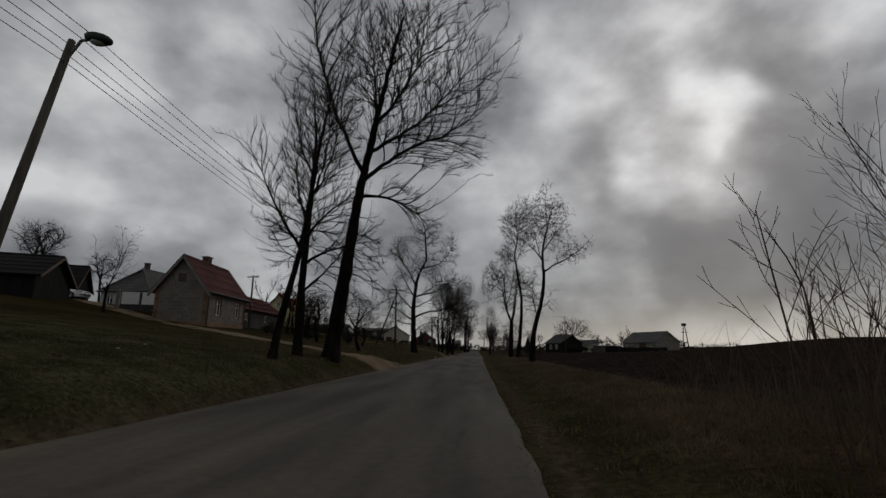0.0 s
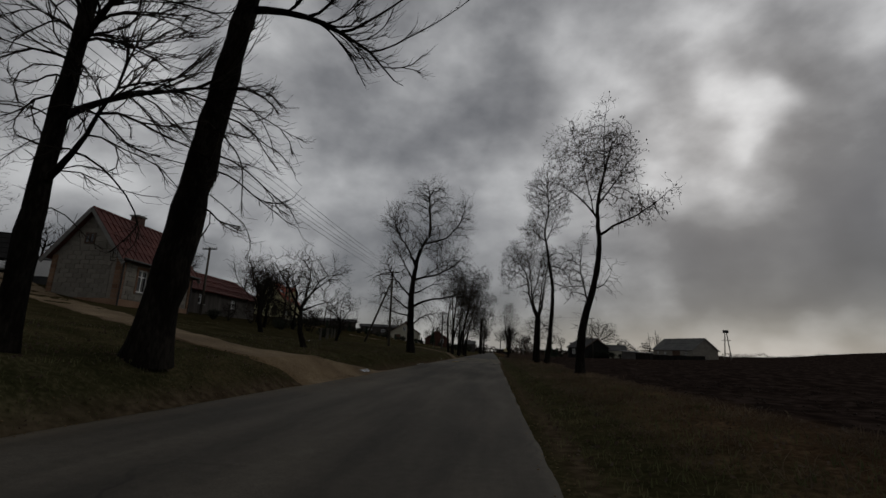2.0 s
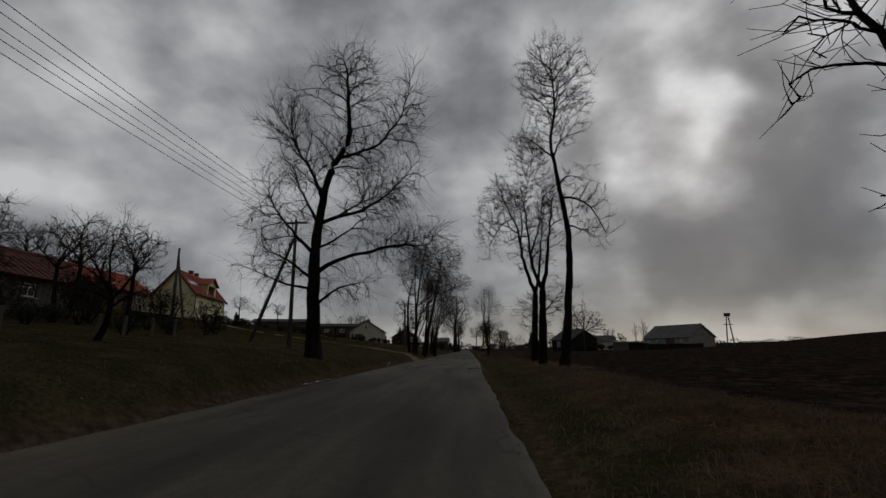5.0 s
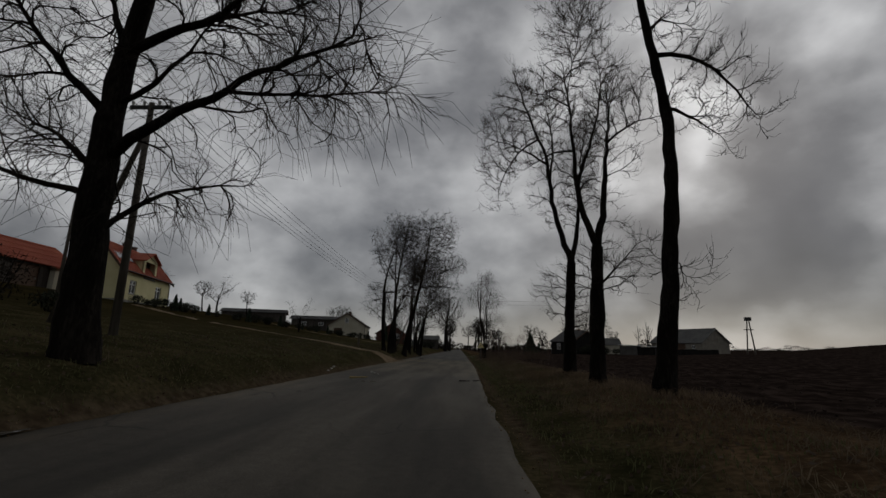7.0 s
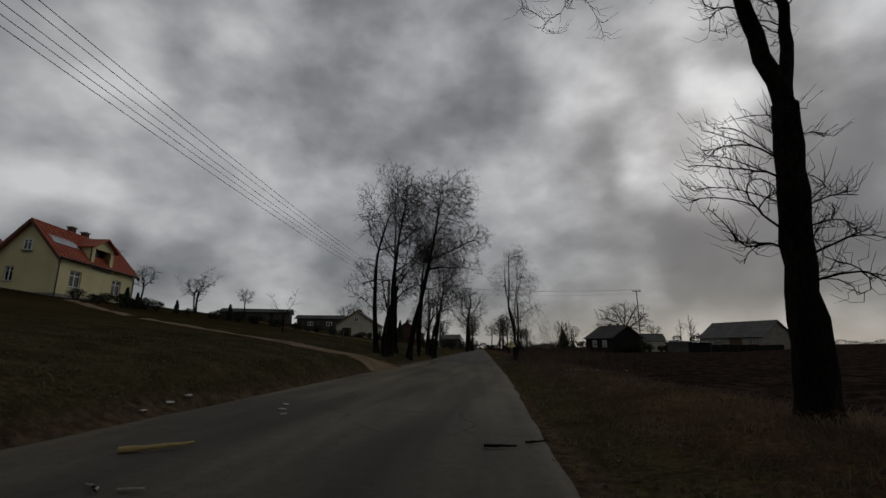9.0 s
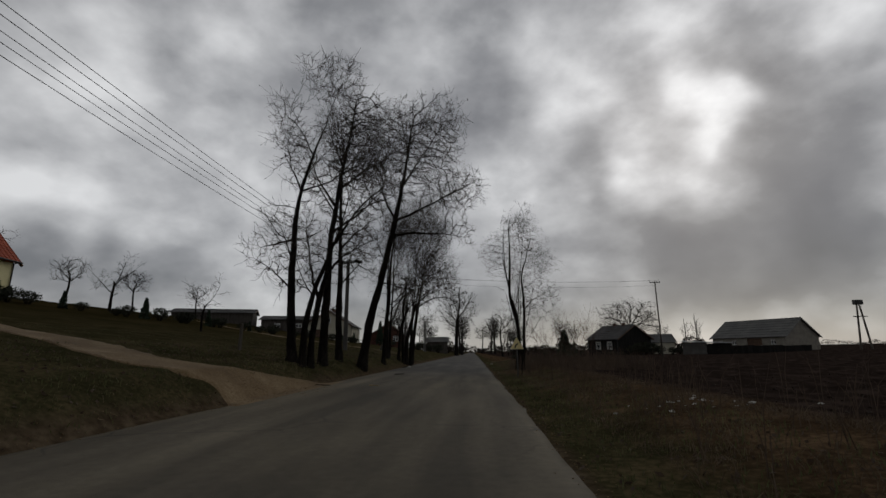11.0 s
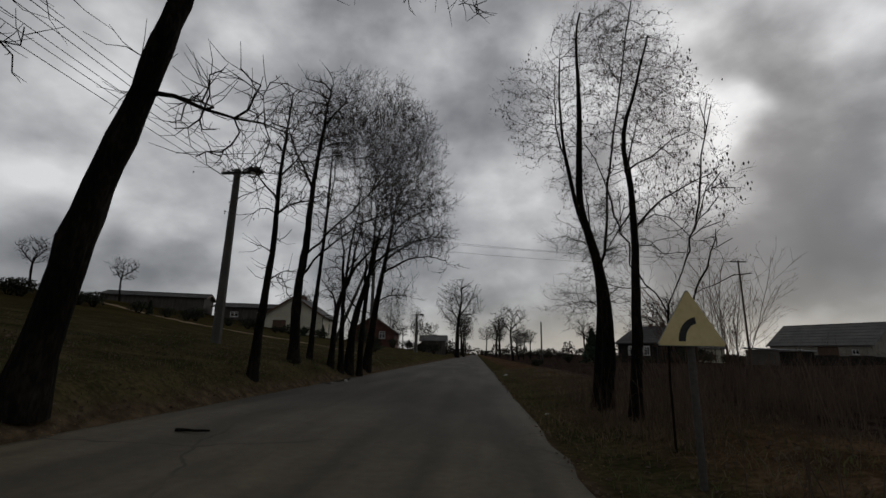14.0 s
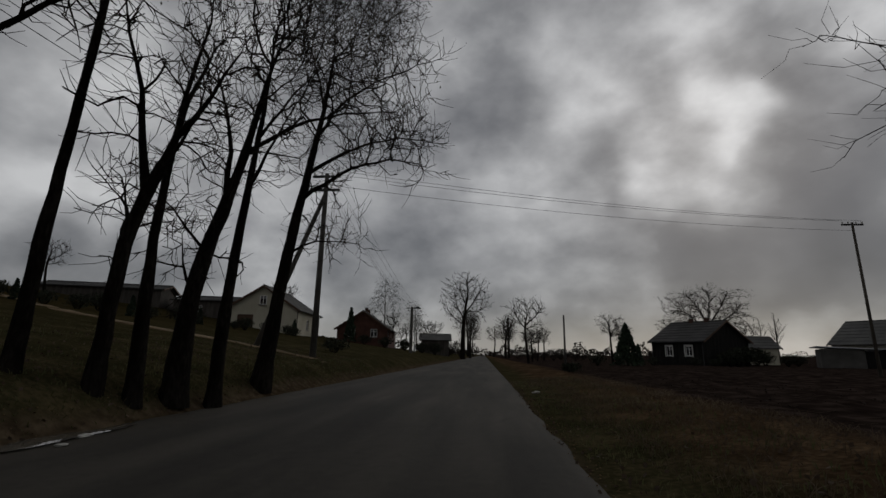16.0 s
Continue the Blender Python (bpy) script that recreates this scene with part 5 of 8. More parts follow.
grown_tree(-5.43, 85.3, 0.1, "slender bare tree with dark seed pods in a roadside clump",
           [(0.0, 0.0), (0.05, 1.87), (0.17, 4.13), (0.21, 5.1), (0.22, 6.57), (0.25, 8.3)],
           [[(0.19, 4.92), (0.52, 6.19), (0.77, 7.51)]],
           [(0.33, 8.5, 0.81, 1.32, 0.8)], 217, bare=2.5, style="locust", pod=120, pod_size=0.055, density=1.55, fine=1.1)
grown_tree(-4.9, 85.91, 0.11, "bare tree with dark seed pods in a roadside clump",
           [(0.0, 0.0), (0.04, 1.15), (0.08, 1.99), (0.23, 2.55), (0.46, 3.13)],
           [[(0.23, 2.57), (0.23, 3.48), (0.31, 4.29), (0.23, 5.05)], [(0.46, 3.13), (0.52, 3.92), (0.64, 4.74), (0.79, 5.51)], [(0.46, 3.13), (0.88, 3.69), (1.24, 4.17), (1.61, 4.61)], [(0.08, 1.99), (-0.15, 2.56), (-0.52, 2.94)]],
           [(0.04, 8.93, 1.22, 1.79, 0.8), (-0.38, 3.06, 0.35, 0.42, 0.4)], 218, bare=1.4, style="locust", pod=200, fork=True, pod_size=0.055, density=1.55, fine=1.1)
grown_tree(-4.66, 86.32, 0.11, "bare tree with dark seed pods in a roadside clump",
           [(0.0, 0.0), (-0.05, 1.53), (-0.07, 2.53), (-0.01, 3.5), (0.03, 4.34), (0.15, 5.12), (0.31, 5.94)],
           [[(-0.01, 3.5), (0.37, 3.95), (0.72, 4.7)]],
           [(0.1, 8.51, 1.01, 2.01, 0.8)], 219, bare=2.2, style="locust", pod=200, pod_size=0.055, density=1.55, fine=1.1)
grown_tree(-4.59, 87.05, 0.185, "bare tree with dark seed pods in a roadside clump",
           [(0.0, 0.0), (0.03, 1.51), (0.22, 2.41), (0.46, 3.17), (0.65, 3.91), (0.78, 4.78), (0.96, 5.65)],
           [[(0.4, 3.05), (0.46, 3.76), (0.45, 4.58), (0.25, 5.34)], [(0.66, 3.88), (1.07, 4.44), (1.52, 4.85), (2.08, 5.17), (2.95, 5.46)], [(0.19, 2.32), (-0.17, 2.79), (-0.47, 3.38)], [(0.04, 1.6), (-0.38, 2.27), (-0.58, 2.79)]],
           [(1.39, 9.16, 1.42, 2.12), (0.76, 6.23, 1.06, 1.24), (-0.26, 3.27, 0.42, 0.58, 0.5)], 220, bare=1.2, style="locust", pod=330, pod_size=0.055, density=1.55, fine=1.1)
grown_tree(-4.35, 87.72, 0.125, "bare tree with dark seed pods in a roadside clump",
           [(0.0, 0.0), (0.02, 1.74), (0.08, 2.82), (0.17, 3.87), (0.26, 4.87), (0.31, 5.92), (0.36, 7.03)],
           [[(0.17, 3.87), (0.63, 4.52), (1.32, 5.07)], [(0.29, 4.87), (0.81, 5.9), (1.42, 6.6)]],
           [(0.34, 10.18, 1.48, 2.22), (1.52, 7.26, 1.3, 1.3, 0.8)], 221, bare=2.2, style="locust", pod=330, pod_size=0.055, density=1.55, fine=1.1)
grown_tree(-4.61, 89.81, 0.19, "bare tree with dark seed pods in a roadside clump",
           [(0.0, 0.0), (0.2, 1.79), (0.33, 3.04), (0.54, 4.22), (0.71, 5.33), (0.89, 6.48), (1.01, 7.69)],
           [[(0.54, 4.22), (1.24, 4.62), (2.01, 4.91), (2.66, 4.87), (3.31, 4.62)], [(0.68, 4.91), (1.31, 5.46), (2.34, 6.07), (3.4, 6.11)], [(0.76, 5.61), (1.5, 6.61), (2.57, 7.02), (3.51, 7.13)], [(0.4, 2.98), (0.95, 3.3), (1.72, 3.23)], [(0.89, 6.48), (0.58, 7.71), (0.19, 8.85)]],
           [(1.45, 9.2, 1.86, 2.96), (2.14, 5.83, 1.16, 0.63, 0.8), (1.44, 3.55, 0.59, 0.71, 0.4)], 222, bare=1.8, style="locust", pod=420, pod_size=0.055, density=1.55, fine=1.1)
grown_tree(2.19, 79.15, 0.085, "bare tree with arching low branches beside the field",
           [(0.0, 0.0), (0.13, 1.19), (0.18, 1.73), (0.21, 2.17), (0.19, 2.47), (0.14, 2.89), (0.06, 3.27), (-0.05, 3.61), (-0.16, 3.79), (-0.39, 5.35), (-0.44, 6.46), (-0.37, 7.29)],
           [[(0.09, 0.0, 2.19), (0.39, 0.87, 2.92), (0.54, 1.73, 3.49), (0.56, 2.6, 3.92)], [(0.1, 0.0, 2.0), (0.34, 1.13, 2.23), (0.39, 2.27, 2.32), (0.24, 3.4, 2.3)], [(0.21, 2.42), (0.28, 2.83), (0.32, 3.21), (0.33, 3.72)], [(0.08, 0.0, 3.21), (0.33, 1.0, 4.21), (0.48, 2.0, 5.14), (0.3, 3.0, 5.85)], [(0.22, 2.12), (0.35, 2.27), (0.5, 2.32)], [(-0.36, 4.58), (-0.54, 5.82), (-0.4, 7.12)]],
           [(-0.77, 5.97, 0.96, 1.2, 0.8), (0.43, 3.83, 0.58, 0.43, 0.5, 2.4), (0.34, 2.29, 0.48, 0.28, 1.0, 3.2), (0.49, 5.61, 0.49, 0.37, 0.6, 2.8), (0.21, 7.64, 0.85, 0.85, 0.7)], 223, bare=1.3, style="locust", pod=420, pod_size=0.05, fine=0.6, density=2.1, slim=0.5)
grown_tree(2.2, 78.5, 0.12, "bare tree with a forked dark trunk beside the field",
           [(0.0, 0.0), (0.13, 1.17), (0.12, 1.62), (0.1, 2.14), (0.04, 2.57), (-0.09, 3.03), (-0.21, 3.46), (-0.28, 3.77), (-0.16, 6.31), (-0.22, 7.25), (-0.08, 7.9)],
           [[(0.09, 2.4), (0.19, 2.8), (0.18, 3.21), (0.17, 3.76), (0.36, 6.17), (0.49, 7.11), (0.36, 7.91)], [(0.17, 2.71), (0.35, 2.98), (0.63, 3.05)], [(0.2, 3.12), (0.36, 3.36), (0.63, 3.55)], [(0.11, 1.94), (0.29, 2.0), (0.46, 1.96)], [(-0.07, 3.0), (-0.28, 3.12), (-0.49, 3.03)], [(0.35, 5.72), (0.27, 6.79), (0.43, 7.75)]],
           [(0.48, 6.87, 0.93, 1.13, 0.9), (1.28, 5.59, 0.93, 1.06, 0.8)], 224, bare=1.6, style="locust", pod=420, pod_size=0.05, fine=0.6, density=2.1, slim=0.5)
grown_tree(2.33, 77.41, 0.095, "bare domed tree with a straight dark trunk beside the field",
           [(0.0, 0.0), (0.09, 1.08), (0.13, 1.83), (0.17, 2.59), (0.19, 3.28), (0.18, 3.87), (0.09, 4.33), (0.04, 4.73), (0.31, 5.1), (0.48, 5.92), (0.66, 6.48)],
           [[(0.19, 3.02), (0.46, 3.4), (0.88, 3.65), (1.35, 3.77)], [(0.2, 2.9), (0.56, 3.33), (0.88, 3.26), (1.26, 2.88)], [(0.19, 3.87), (0.25, 4.43), (0.34, 4.93)], [(0.2, 2.62), (0.49, 2.77), (0.79, 2.62)], [(0.18, 3.87), (0.62, 4.27), (1.06, 4.53)], [(0.19, 3.15), (-0.08, 2.9), (-0.22, 2.59)]],
           [(0.93, 3.58, 0.63, 0.69, 0.8), (0.11, 4.5, 0.4, 0.46, 0.7), (0.99, 3.57, 0.78, 0.72, 0.7), (0.69, 5.51, 0.72, 0.84, 0.7)], 225, bare=1.4, style="locust", pod=420, pod_size=0.05, fine=0.6, density=2.1, slim=0.5)
tree(2.1, 75.5, flat((0, 0), (0.0, 0.9), (0.05, 1.6)),
     [[(0.05, 0, 1.5), (-0.25, 0.2, 2.1), (-0.4, 0.3, 2.9)], [(0.05, 0, 1.6), (0.3, -0.1, 2.2), (0.45, -0.2, 3.0)], [(0.0, 0, 1.1), (0.3, 0.2, 1.5), (0.7, 0.4, 2.1)]], 0.016, dict(ASH, limb=0.6, most=(0.9, 0.6, 0.4, 0.3), dens=(1.2, 1.8, 2.4, 2)), 55, "slender forked bare sapling beside the warning sign", extra=0, r1=0.8, top=False)


# ---- houses and farm buildings ----
def wall_panel(length, height, openings, depth=0.14, peak=None, thick=0.3):
    """A wall in the x-z plane that faces -y, with openings cut through and their reveals; peak adds a gable triangle."""
    bm = bmesh.new()
    xs_ = sorted({0.0, length, *[o[0] for o in openings], *[o[1] for o in openings]})
    zs_ = sorted({-1.2, height, *[o[2] for o in openings], *[o[3] for o in openings]})

    def quad(*p):
        bm.faces.new([bm.verts.new(q) for q in p])

    for x0, x1 in zip(xs_, xs_[1:]):
        for z0, z1 in zip(zs_, zs_[1:]):
            cx, cz = (x0 + x1) / 2, (z0 + z1) / 2
            if any(o[0] < cx < o[1] and o[2] < cz < o[3] for o in openings):
                continue
            quad((x0, 0, z0), (x1, 0, z0), (x1, 0, z1), (x0, 0, z1))
            quad((x0, thick, z1), (x1, thick, z1), (x1, thick, z0), (x0, thick, z0))
    for x0, x1, z0, z1 in openings:
        quad((x0, 0, z0), (x0, 0, z1), (x0, thick, z1), (x0, thick, z0))
        quad((x1, 0, z1), (x1, 0, z0), (x1, thick, z0), (x1, thick, z1))
        quad((x0, 0, z1), (x1, 0, z1), (x1, thick, z1), (x0, thick, z1))
        quad((x1, 0, z0), (x0, 0, z0), (x0, thick, z0), (x1, thick, z0))
    if peak:
        quad((0, 0, height), (length, 0, height), (length / 2, 0, peak))
        quad((length, thick, height), (0, thick, height), (length / 2, thick, peak))
    bmesh.ops.remove_doubles(bm, verts=bm.verts, dist=0.0005)
    return bm


def window(parent, m, w, h, frame=WHITE_PAINT, halves=2, sill=True, pane_mat=PANE, trim=None):
    """A casement set into an opening: frame, panes, sill; m stands at the opening's lower left, facing -y."""
    t = 0.07
    bm = boxes((0, w, 0.10, 0.16, 0, t), (0, w, 0.10, 0.16, h - t, h), (0, t, 0.10, 0.16, t, h - t), (w - t, w, 0.10, 0.16, t, h - t))
    for i in range(1, halves):
        c = w * i / halves
        box(bm, c - t / 2, c + t / 2, 0.095, 0.155, t, h - t)
    box(bm, t, w - t, 0.105, 0.15, h * 0.68, h * 0.68 + t * 0.7)
    fr = part("window", bm, frame, parent)
    fr.matrix_local = m
    part("pane", boxes((t * 0.8, w - t * 0.8, 0.12, 0.135, t * 0.8, h - t * 0.8)), pane_mat, fr)
    if sill:
        part("sill", boxes((-0.06, w + 0.06, -0.06, 0.14, -0.07, -0.004)), CONCRETE, fr)
    if trim:
        part("surround", boxes((-0.14, -0.002, -0.02, 0.05, -0.1, h + 0.14), (w + 0.002, w + 0.14, -0.02, 0.05, -0.1, h + 0.14), (-0.002, w + 0.002, -0.02, 0.05, h + 0.002, h + 0.14)), trim, fr)
    return fr


def door(parent, m, w, h, mat=BROWN_PAINT):
    bm = boxes((0, w, 0.10, 0.16, 0, h))
    for z0, z1 in ((0.12, 0.45), (0.52, 0.92)):
        box(bm, 0.1 * w, 0.9 * w, 0.08, 0.12, z0 * h, z1 * h)
    d = part("door", bm, mat, parent)
    d.matrix_local = m
    part("handle", boxes((w * 0.88, w * 0.93, 0.03, 0.1, h * 0.47, h * 0.52)), METAL, d)
    return d


def roof_slope(parent, length, run, rise, mat, over=0.35, courses=12, ribs=False, name="roof_slope", x0=0.0, hip=(0, 0)):
    """One pitch of a roof laid in overlapping courses, from the eave at y=0 to the ridge at y=run."""
    ang = math.atan2(rise, run)
    full = math.hypot(run, rise) + over
    step = full / courses
    m = Matrix.Translation((x0, 0, 0)) @ Matrix.Rotation(ang, 4, "X") @ Matrix.Translation((0, -over, 0))

    def plate(s0, s1, z0, z1, th):
        f0, f1 = s0 / full, min(1, s1 / full)
        xa0, xa1 = -over + hip[0] * f0, -over + hip[0] * f1
        xb0, xb1 = length + over - hip[1] * f0, length + over - hip[1] * f1
        p = [(xa0, s0, z0), (xb0, s0, z0), (xb1, s1, z1), (xa1, s1, z1)]
        bm = bmesh.new()
        vs = [bm.verts.new(m @ Vector(v)) for v in p + [(x, y, z + th) for x, y, z in p]]
        for f in ((3, 2, 1, 0), (4, 5, 6, 7), (0, 1, 5, 4), (1, 2, 6, 5), (2, 3, 7, 6), (3, 0, 4, 7)):
            bm.faces.new([vs[i] for i in f])
        return bm

    slope = part(name, plate(0.05, full - 0.02, -0.05, -0.05, 0.045), mat, parent)
    for k in range(courses):
        part("roof_course", plate(k * step, min((k + 1) * step + 0.03, full + 0.02), 0.035, 0.0, 0.06), mat, slope)
    if ribs:
        n = int((length + 2 * over) / 0.42)
        bm = bmesh.new()
        box(bm, -0.018, 0.018, 0, full, 0.06, 0.115)
        bmesh.ops.transform(bm, matrix=Matrix.Translation((x0, 0, 0)) @ Matrix.Rotation(ang, 4, "X") @ Matrix.Translation((0, -over, 0)), verts=bm.verts)
        rib = part("rib", bm, mat, slope)
        rib.matrix_local = Matrix.Translation((-over, 0, 0))
        for i in range(1, n + 1):
            more = new("rib", rib.data)
            more.parent = slope
            more.matrix_local = Matrix.Translation((-over + (length + 2 * over) * i / n, 0, 0))
    return slope


def chimney(parent, x, y, z0, z1, s=0.5):
    c = part("chimney", boxes((x - s / 2, x + s / 2, y - s * 0.4, y + s * 0.4, z0, z1), bevel=0.01), CHIMNEY, parent)
    part("chimney_cap", boxes((x - s / 2 - 0.06, x + s / 2 + 0.06, y - s * 0.4 - 0.06, y + s * 0.4 + 0.06, z1 + 0.002, z1 + 0.09)), CONCRETE, c)
    return c


def gutter(parent, length, he, ends=True, mat=DARK_METAL):
    bm = rod(bmesh.new(), (-0.3, -0.36, he - 0.2), (length + 0.3, -0.36, he - 0.2), 0.06, seg=8)
    part("gutter", bm, mat, parent)
    for x in ((0.06, length - 0.06) if ends else (0.06,)):
        bm = rod(bmesh.new(), (x, -0.07, he - 0.3), (x, -0.07, -0.6), 0.045, seg=8)
        rod(bm, (x, -0.36, he - 0.22), (x, -0.07, he - 0.32), 0.045, seg=8)
        part("downpipe", bm, mat, parent)


def house(name, x, y, z, th, L, W, he, hr, label, wall_mat, roof_mat, front=(), near=(), far=(), near_attic=None, far_attic=None, plinth=None, courses=12, ribs=False, frame=WHITE_PAINT, chimneys=(), category="house", gutters=True, hip=0.0, doors=(), trim=None, group="", near_doors=()):
    """A gabled building; x along its front from the near corner, y into its depth.
    front, near, far: window openings (from, to, sill, head) on the front and on the two gable ends."""
    h = thing(name, pose(x, y, z, 0, 0, th), label, category, group)
    pk = None if hip else hr
    part("front_wall", wall_panel(L, he, [*front, *doors]), wall_mat, h)
    nw = part("gable_wall", wall_panel(W, he, [*near, *near_doors], peak=pk), wall_mat, h)
    near_m = Matrix.Translation((0, W, 0)) @ Matrix.Rotation(radians(-90), 4, "Z")
    nw.matrix_local = near_m
    fw = part("gable_wall", wall_panel(W, he, far, peak=pk), wall_mat, h)
    far_m = Matrix.Translation((L, 0, 0)) @ Matrix.Rotation(radians(90), 4, "Z")
    fw.matrix_local = far_m
    bw = part("back_wall", wall_panel(L, he, []), wall_mat, h)
    bw.matrix_local = Matrix.Translation((L, W, 0)) @ Matrix.Rotation(radians(180), 4, "Z")
    for o in front:
        window(h, Matrix.Translation((o[0], 0, o[2])), o[1] - o[0], o[3] - o[2], frame, trim=trim)
    for o in doors:
        door(h, Matrix.Translation((o[0], 0, o[2])), o[1] - o[0], o[3] - o[2])
    for o in near:
        window(h, near_m @ Matrix.Translation((o[0], 0, o[2])), o[1] - o[0], o[3] - o[2], frame, trim=trim)
    for o in near_doors:
        door(h, near_m @ Matrix.Translation((o[0], 0, o[2])), o[1] - o[0], o[3] - o[2])
    for o in far:
        window(h, far_m @ Matrix.Translation((o[0], 0, o[2])), o[1] - o[0], o[3] - o[2], frame, trim=trim)
    for wall_m, at in ((near_m, near_attic), (far_m, far_attic)):
        if at:
            window(h, wall_m @ Matrix.Translation((at[0], -0.15, at[2])), at[1] - at[0], at[3] - at[2], frame if wall_mat is not MORTAR else BROWN_PAINT, sill=wall_mat is not MORTAR)
    run = W / 2
    a = roof_slope(h, L, run, hr - he, roof_mat, courses=courses, ribs=ribs, hip=(hip, hip))
    a.matrix_local = Matrix.Translation((0, 0, he))
    b = roof_slope(h, L, run, hr - he, roof_mat, courses=courses, ribs=ribs, hip=(hip, hip))
    b.matrix_local = Matrix.Translation((L, W, he)) @ Matrix.Rotation(radians(180), 4, "Z")
    if hip:
        for m in (Matrix.Translation((0, W, he)) @ Matrix.Rotation(radians(-90), 4, "Z"), Matrix.Translation((L, 0, he)) @ Matrix.Rotation(radians(90), 4, "Z")):
            s = roof_slope(h, W, hip, hr - he, roof_mat, courses=courses, name="hip_slope", hip=(W / 2 + 0.3, W / 2 + 0.3))
            s.matrix_local = m
    bm = rod(bmesh.new(), (hip - 0.3, run, hr + 0.07), (L - hip + 0.3, run, hr + 0.07), 0.10, seg=8)
    part("ridge", bm, roof_mat, h)
    if not hip:
        for gx in (-0.36, L + 0.36):
            bm = bmesh.new()
            for s in (-1, 1):
                e = Vector((gx, run + s * (run + 0.33), he - 0.33 * (hr - he) / run - 0.04))
                r = Vector((gx, run, hr - 0.02))
                mid, d = (e + r) / 2, r - e
                q = Matrix.Translation(mid) @ d.to_track_quat("Y", "Z").to_matrix().to_4x4()
                box(bm, -0.03, 0.03, -d.length / 2, d.length / 2, -0.09, 0.09, q)
            part("bargeboard", bm, BROWN_PAINT if wall_mat is not MORTAR else CONCRETE, h)
    if plinth:
        part("plinth", boxes((-0.04, L + 0.04, -0.04, W + 0.04, -1.3, plinth[0])), plinth[1], h)
    for c in chimneys:
        chimney(h, *c)
    if gutters:
        gutter(h, L, he)
    return h


# the block-built cottage with the red sheet roof
cottage = house("cottage", -19.3, 31.6, 2.72, 94.3, 6.4, 3.8, 2.6, 5.05, "old cottage of bare grey blocks with a faded red sheet roof", MORTAR, ROOF_RED, front=[(1.35, 2.2, 0.85, 2.1), (4.55, 5.4, 0.85, 2.1)],
                near_attic=(1.55, 2.1, 3.2, 3.8), plinth=(0.35, BRICK), ribs=True, courses=4, chimneys=((3.3, 2.05, 4.4, 5.6, 0.6),), frame=WHITE_PAINT, gutters=True, trim=BRICK)
# the long low outbuilding with a red roof behind the garden
house("outbuilding", -21.8, 39.0, 2.95, 91, 11.5, 4.6, 2.0, 3.5, "low dark boarded outbuilding with a dull red sheet roof", DARK_WALL, ROOF_RED, front=[(3.0, 3.8, 0.9, 1.6), (7.4, 8.2, 0.9, 1.6)], ribs=True, courses=3, category="outbuilding", gutters=False)
# the whitewashed house with its hipped grey roof
house("white_house", -31.7, 42.0, 4.45, 88.5, 9.0, 5.0, 2.4, 4.7, "low whitewashed house under a hipped grey roof", WHITE_RENDER, ROOF_GREY, near=[(0.6, 1.3, 0.9, 1.9)], near_doors=[(3.4, 4.3, 0.05, 2.0)], front=[(2, 2.9, 0.8, 1.9), (5.6, 6.5, 0.8, 1.9)], hip=2.2, courses=9,
      chimneys=((2.6, 2.6, 4.2, 5.4, 0.45),))
TARRED = material("tarred_boards", [(0.009, 0.0085, 0.008), (0.015, 0.014, 0.013), (0.028, 0.026, 0.024)], 0.95, 0.8, 12, 0.4, 20, stretch=(4, 4, 0.6), spec=0.1)
TARRED_ROOF = material("old_tar_roof", [(0.014, 0.0135, 0.013), (0.022, 0.021, 0.020), (0.036, 0.034, 0.032)], 0.95, 0.6, 9, 0.3, 20, spec=0.1)
# dark barns of the first farm
house("barn", -40.6, 21.6, 4.0, 28, 13.2, 7.0, 2.0, 3.7, "black tarred board barn with a dark roof", TARRED, TARRED_ROOF, courses=5, category="barn", gutters=False, doors=[(4.5, 7.2, -0.2, 1.8)], group="farm barns")
house("barn", -49.5, 38.5, 4.9, 30, 10.0, 6.0, 2.6, 5.0, "black tarred board barn with a dark roof", TARRED, TARRED_ROOF, courses=5, category="barn", gutters=False, group="farm barns")
# the yellow house with the red tiled roof
yellow = house("yellow_house", -31.2, 75.8, 4.85, 100.6, 9.9, 4.3, 2.95, 5.5, "pale yellow rendered house with a red tiled roof and dormer", YELLOW_RENDER, ROOF_TILE, front=[(1.45, 2.75, 0.75, 2.05), (6.75, 8.05, 0.75, 2.05)], near=[(0.75, 1.35, 0.95, 2.05)],
               near_attic=(1.75, 2.35, 3.25, 4.1), courses=12, ribs=True, chimneys=((4.3, 2.4, 5.0, 6.05, 0.5), (6.0, 2.4, 5.0, 6.0, 0.5)), plinth=(0.12, CONCRETE))
# its dormer: cheeks, gable, little roof and a glazed door behind a recess
DX0, DX1, DZ0, DZ1, DPK = 3.5, 6.4, 2.5, 4.4, 5.2
bm = wall_panel(DX1 - DX0, DZ1 - DZ0, [(0.4, 2.5, 0.15, 1.75)], peak=DPK - DZ0, thick=0.12)
for v in bm.verts:
    if v.co.z < -0.5:
        v.co.z = 0.0
dorm = part("dormer", bm, YELLOW_RENDER, yellow)
dorm.matrix_local = Matrix.Translation((DX0, -0.02, DZ0))
for cx in (DX0, DX1 - 0.12):
    part("dormer_cheek", boxes((cx, cx + 0.12, 0.1, 2.0, DZ0, DZ1)), YELLOW_RENDER, yellow)
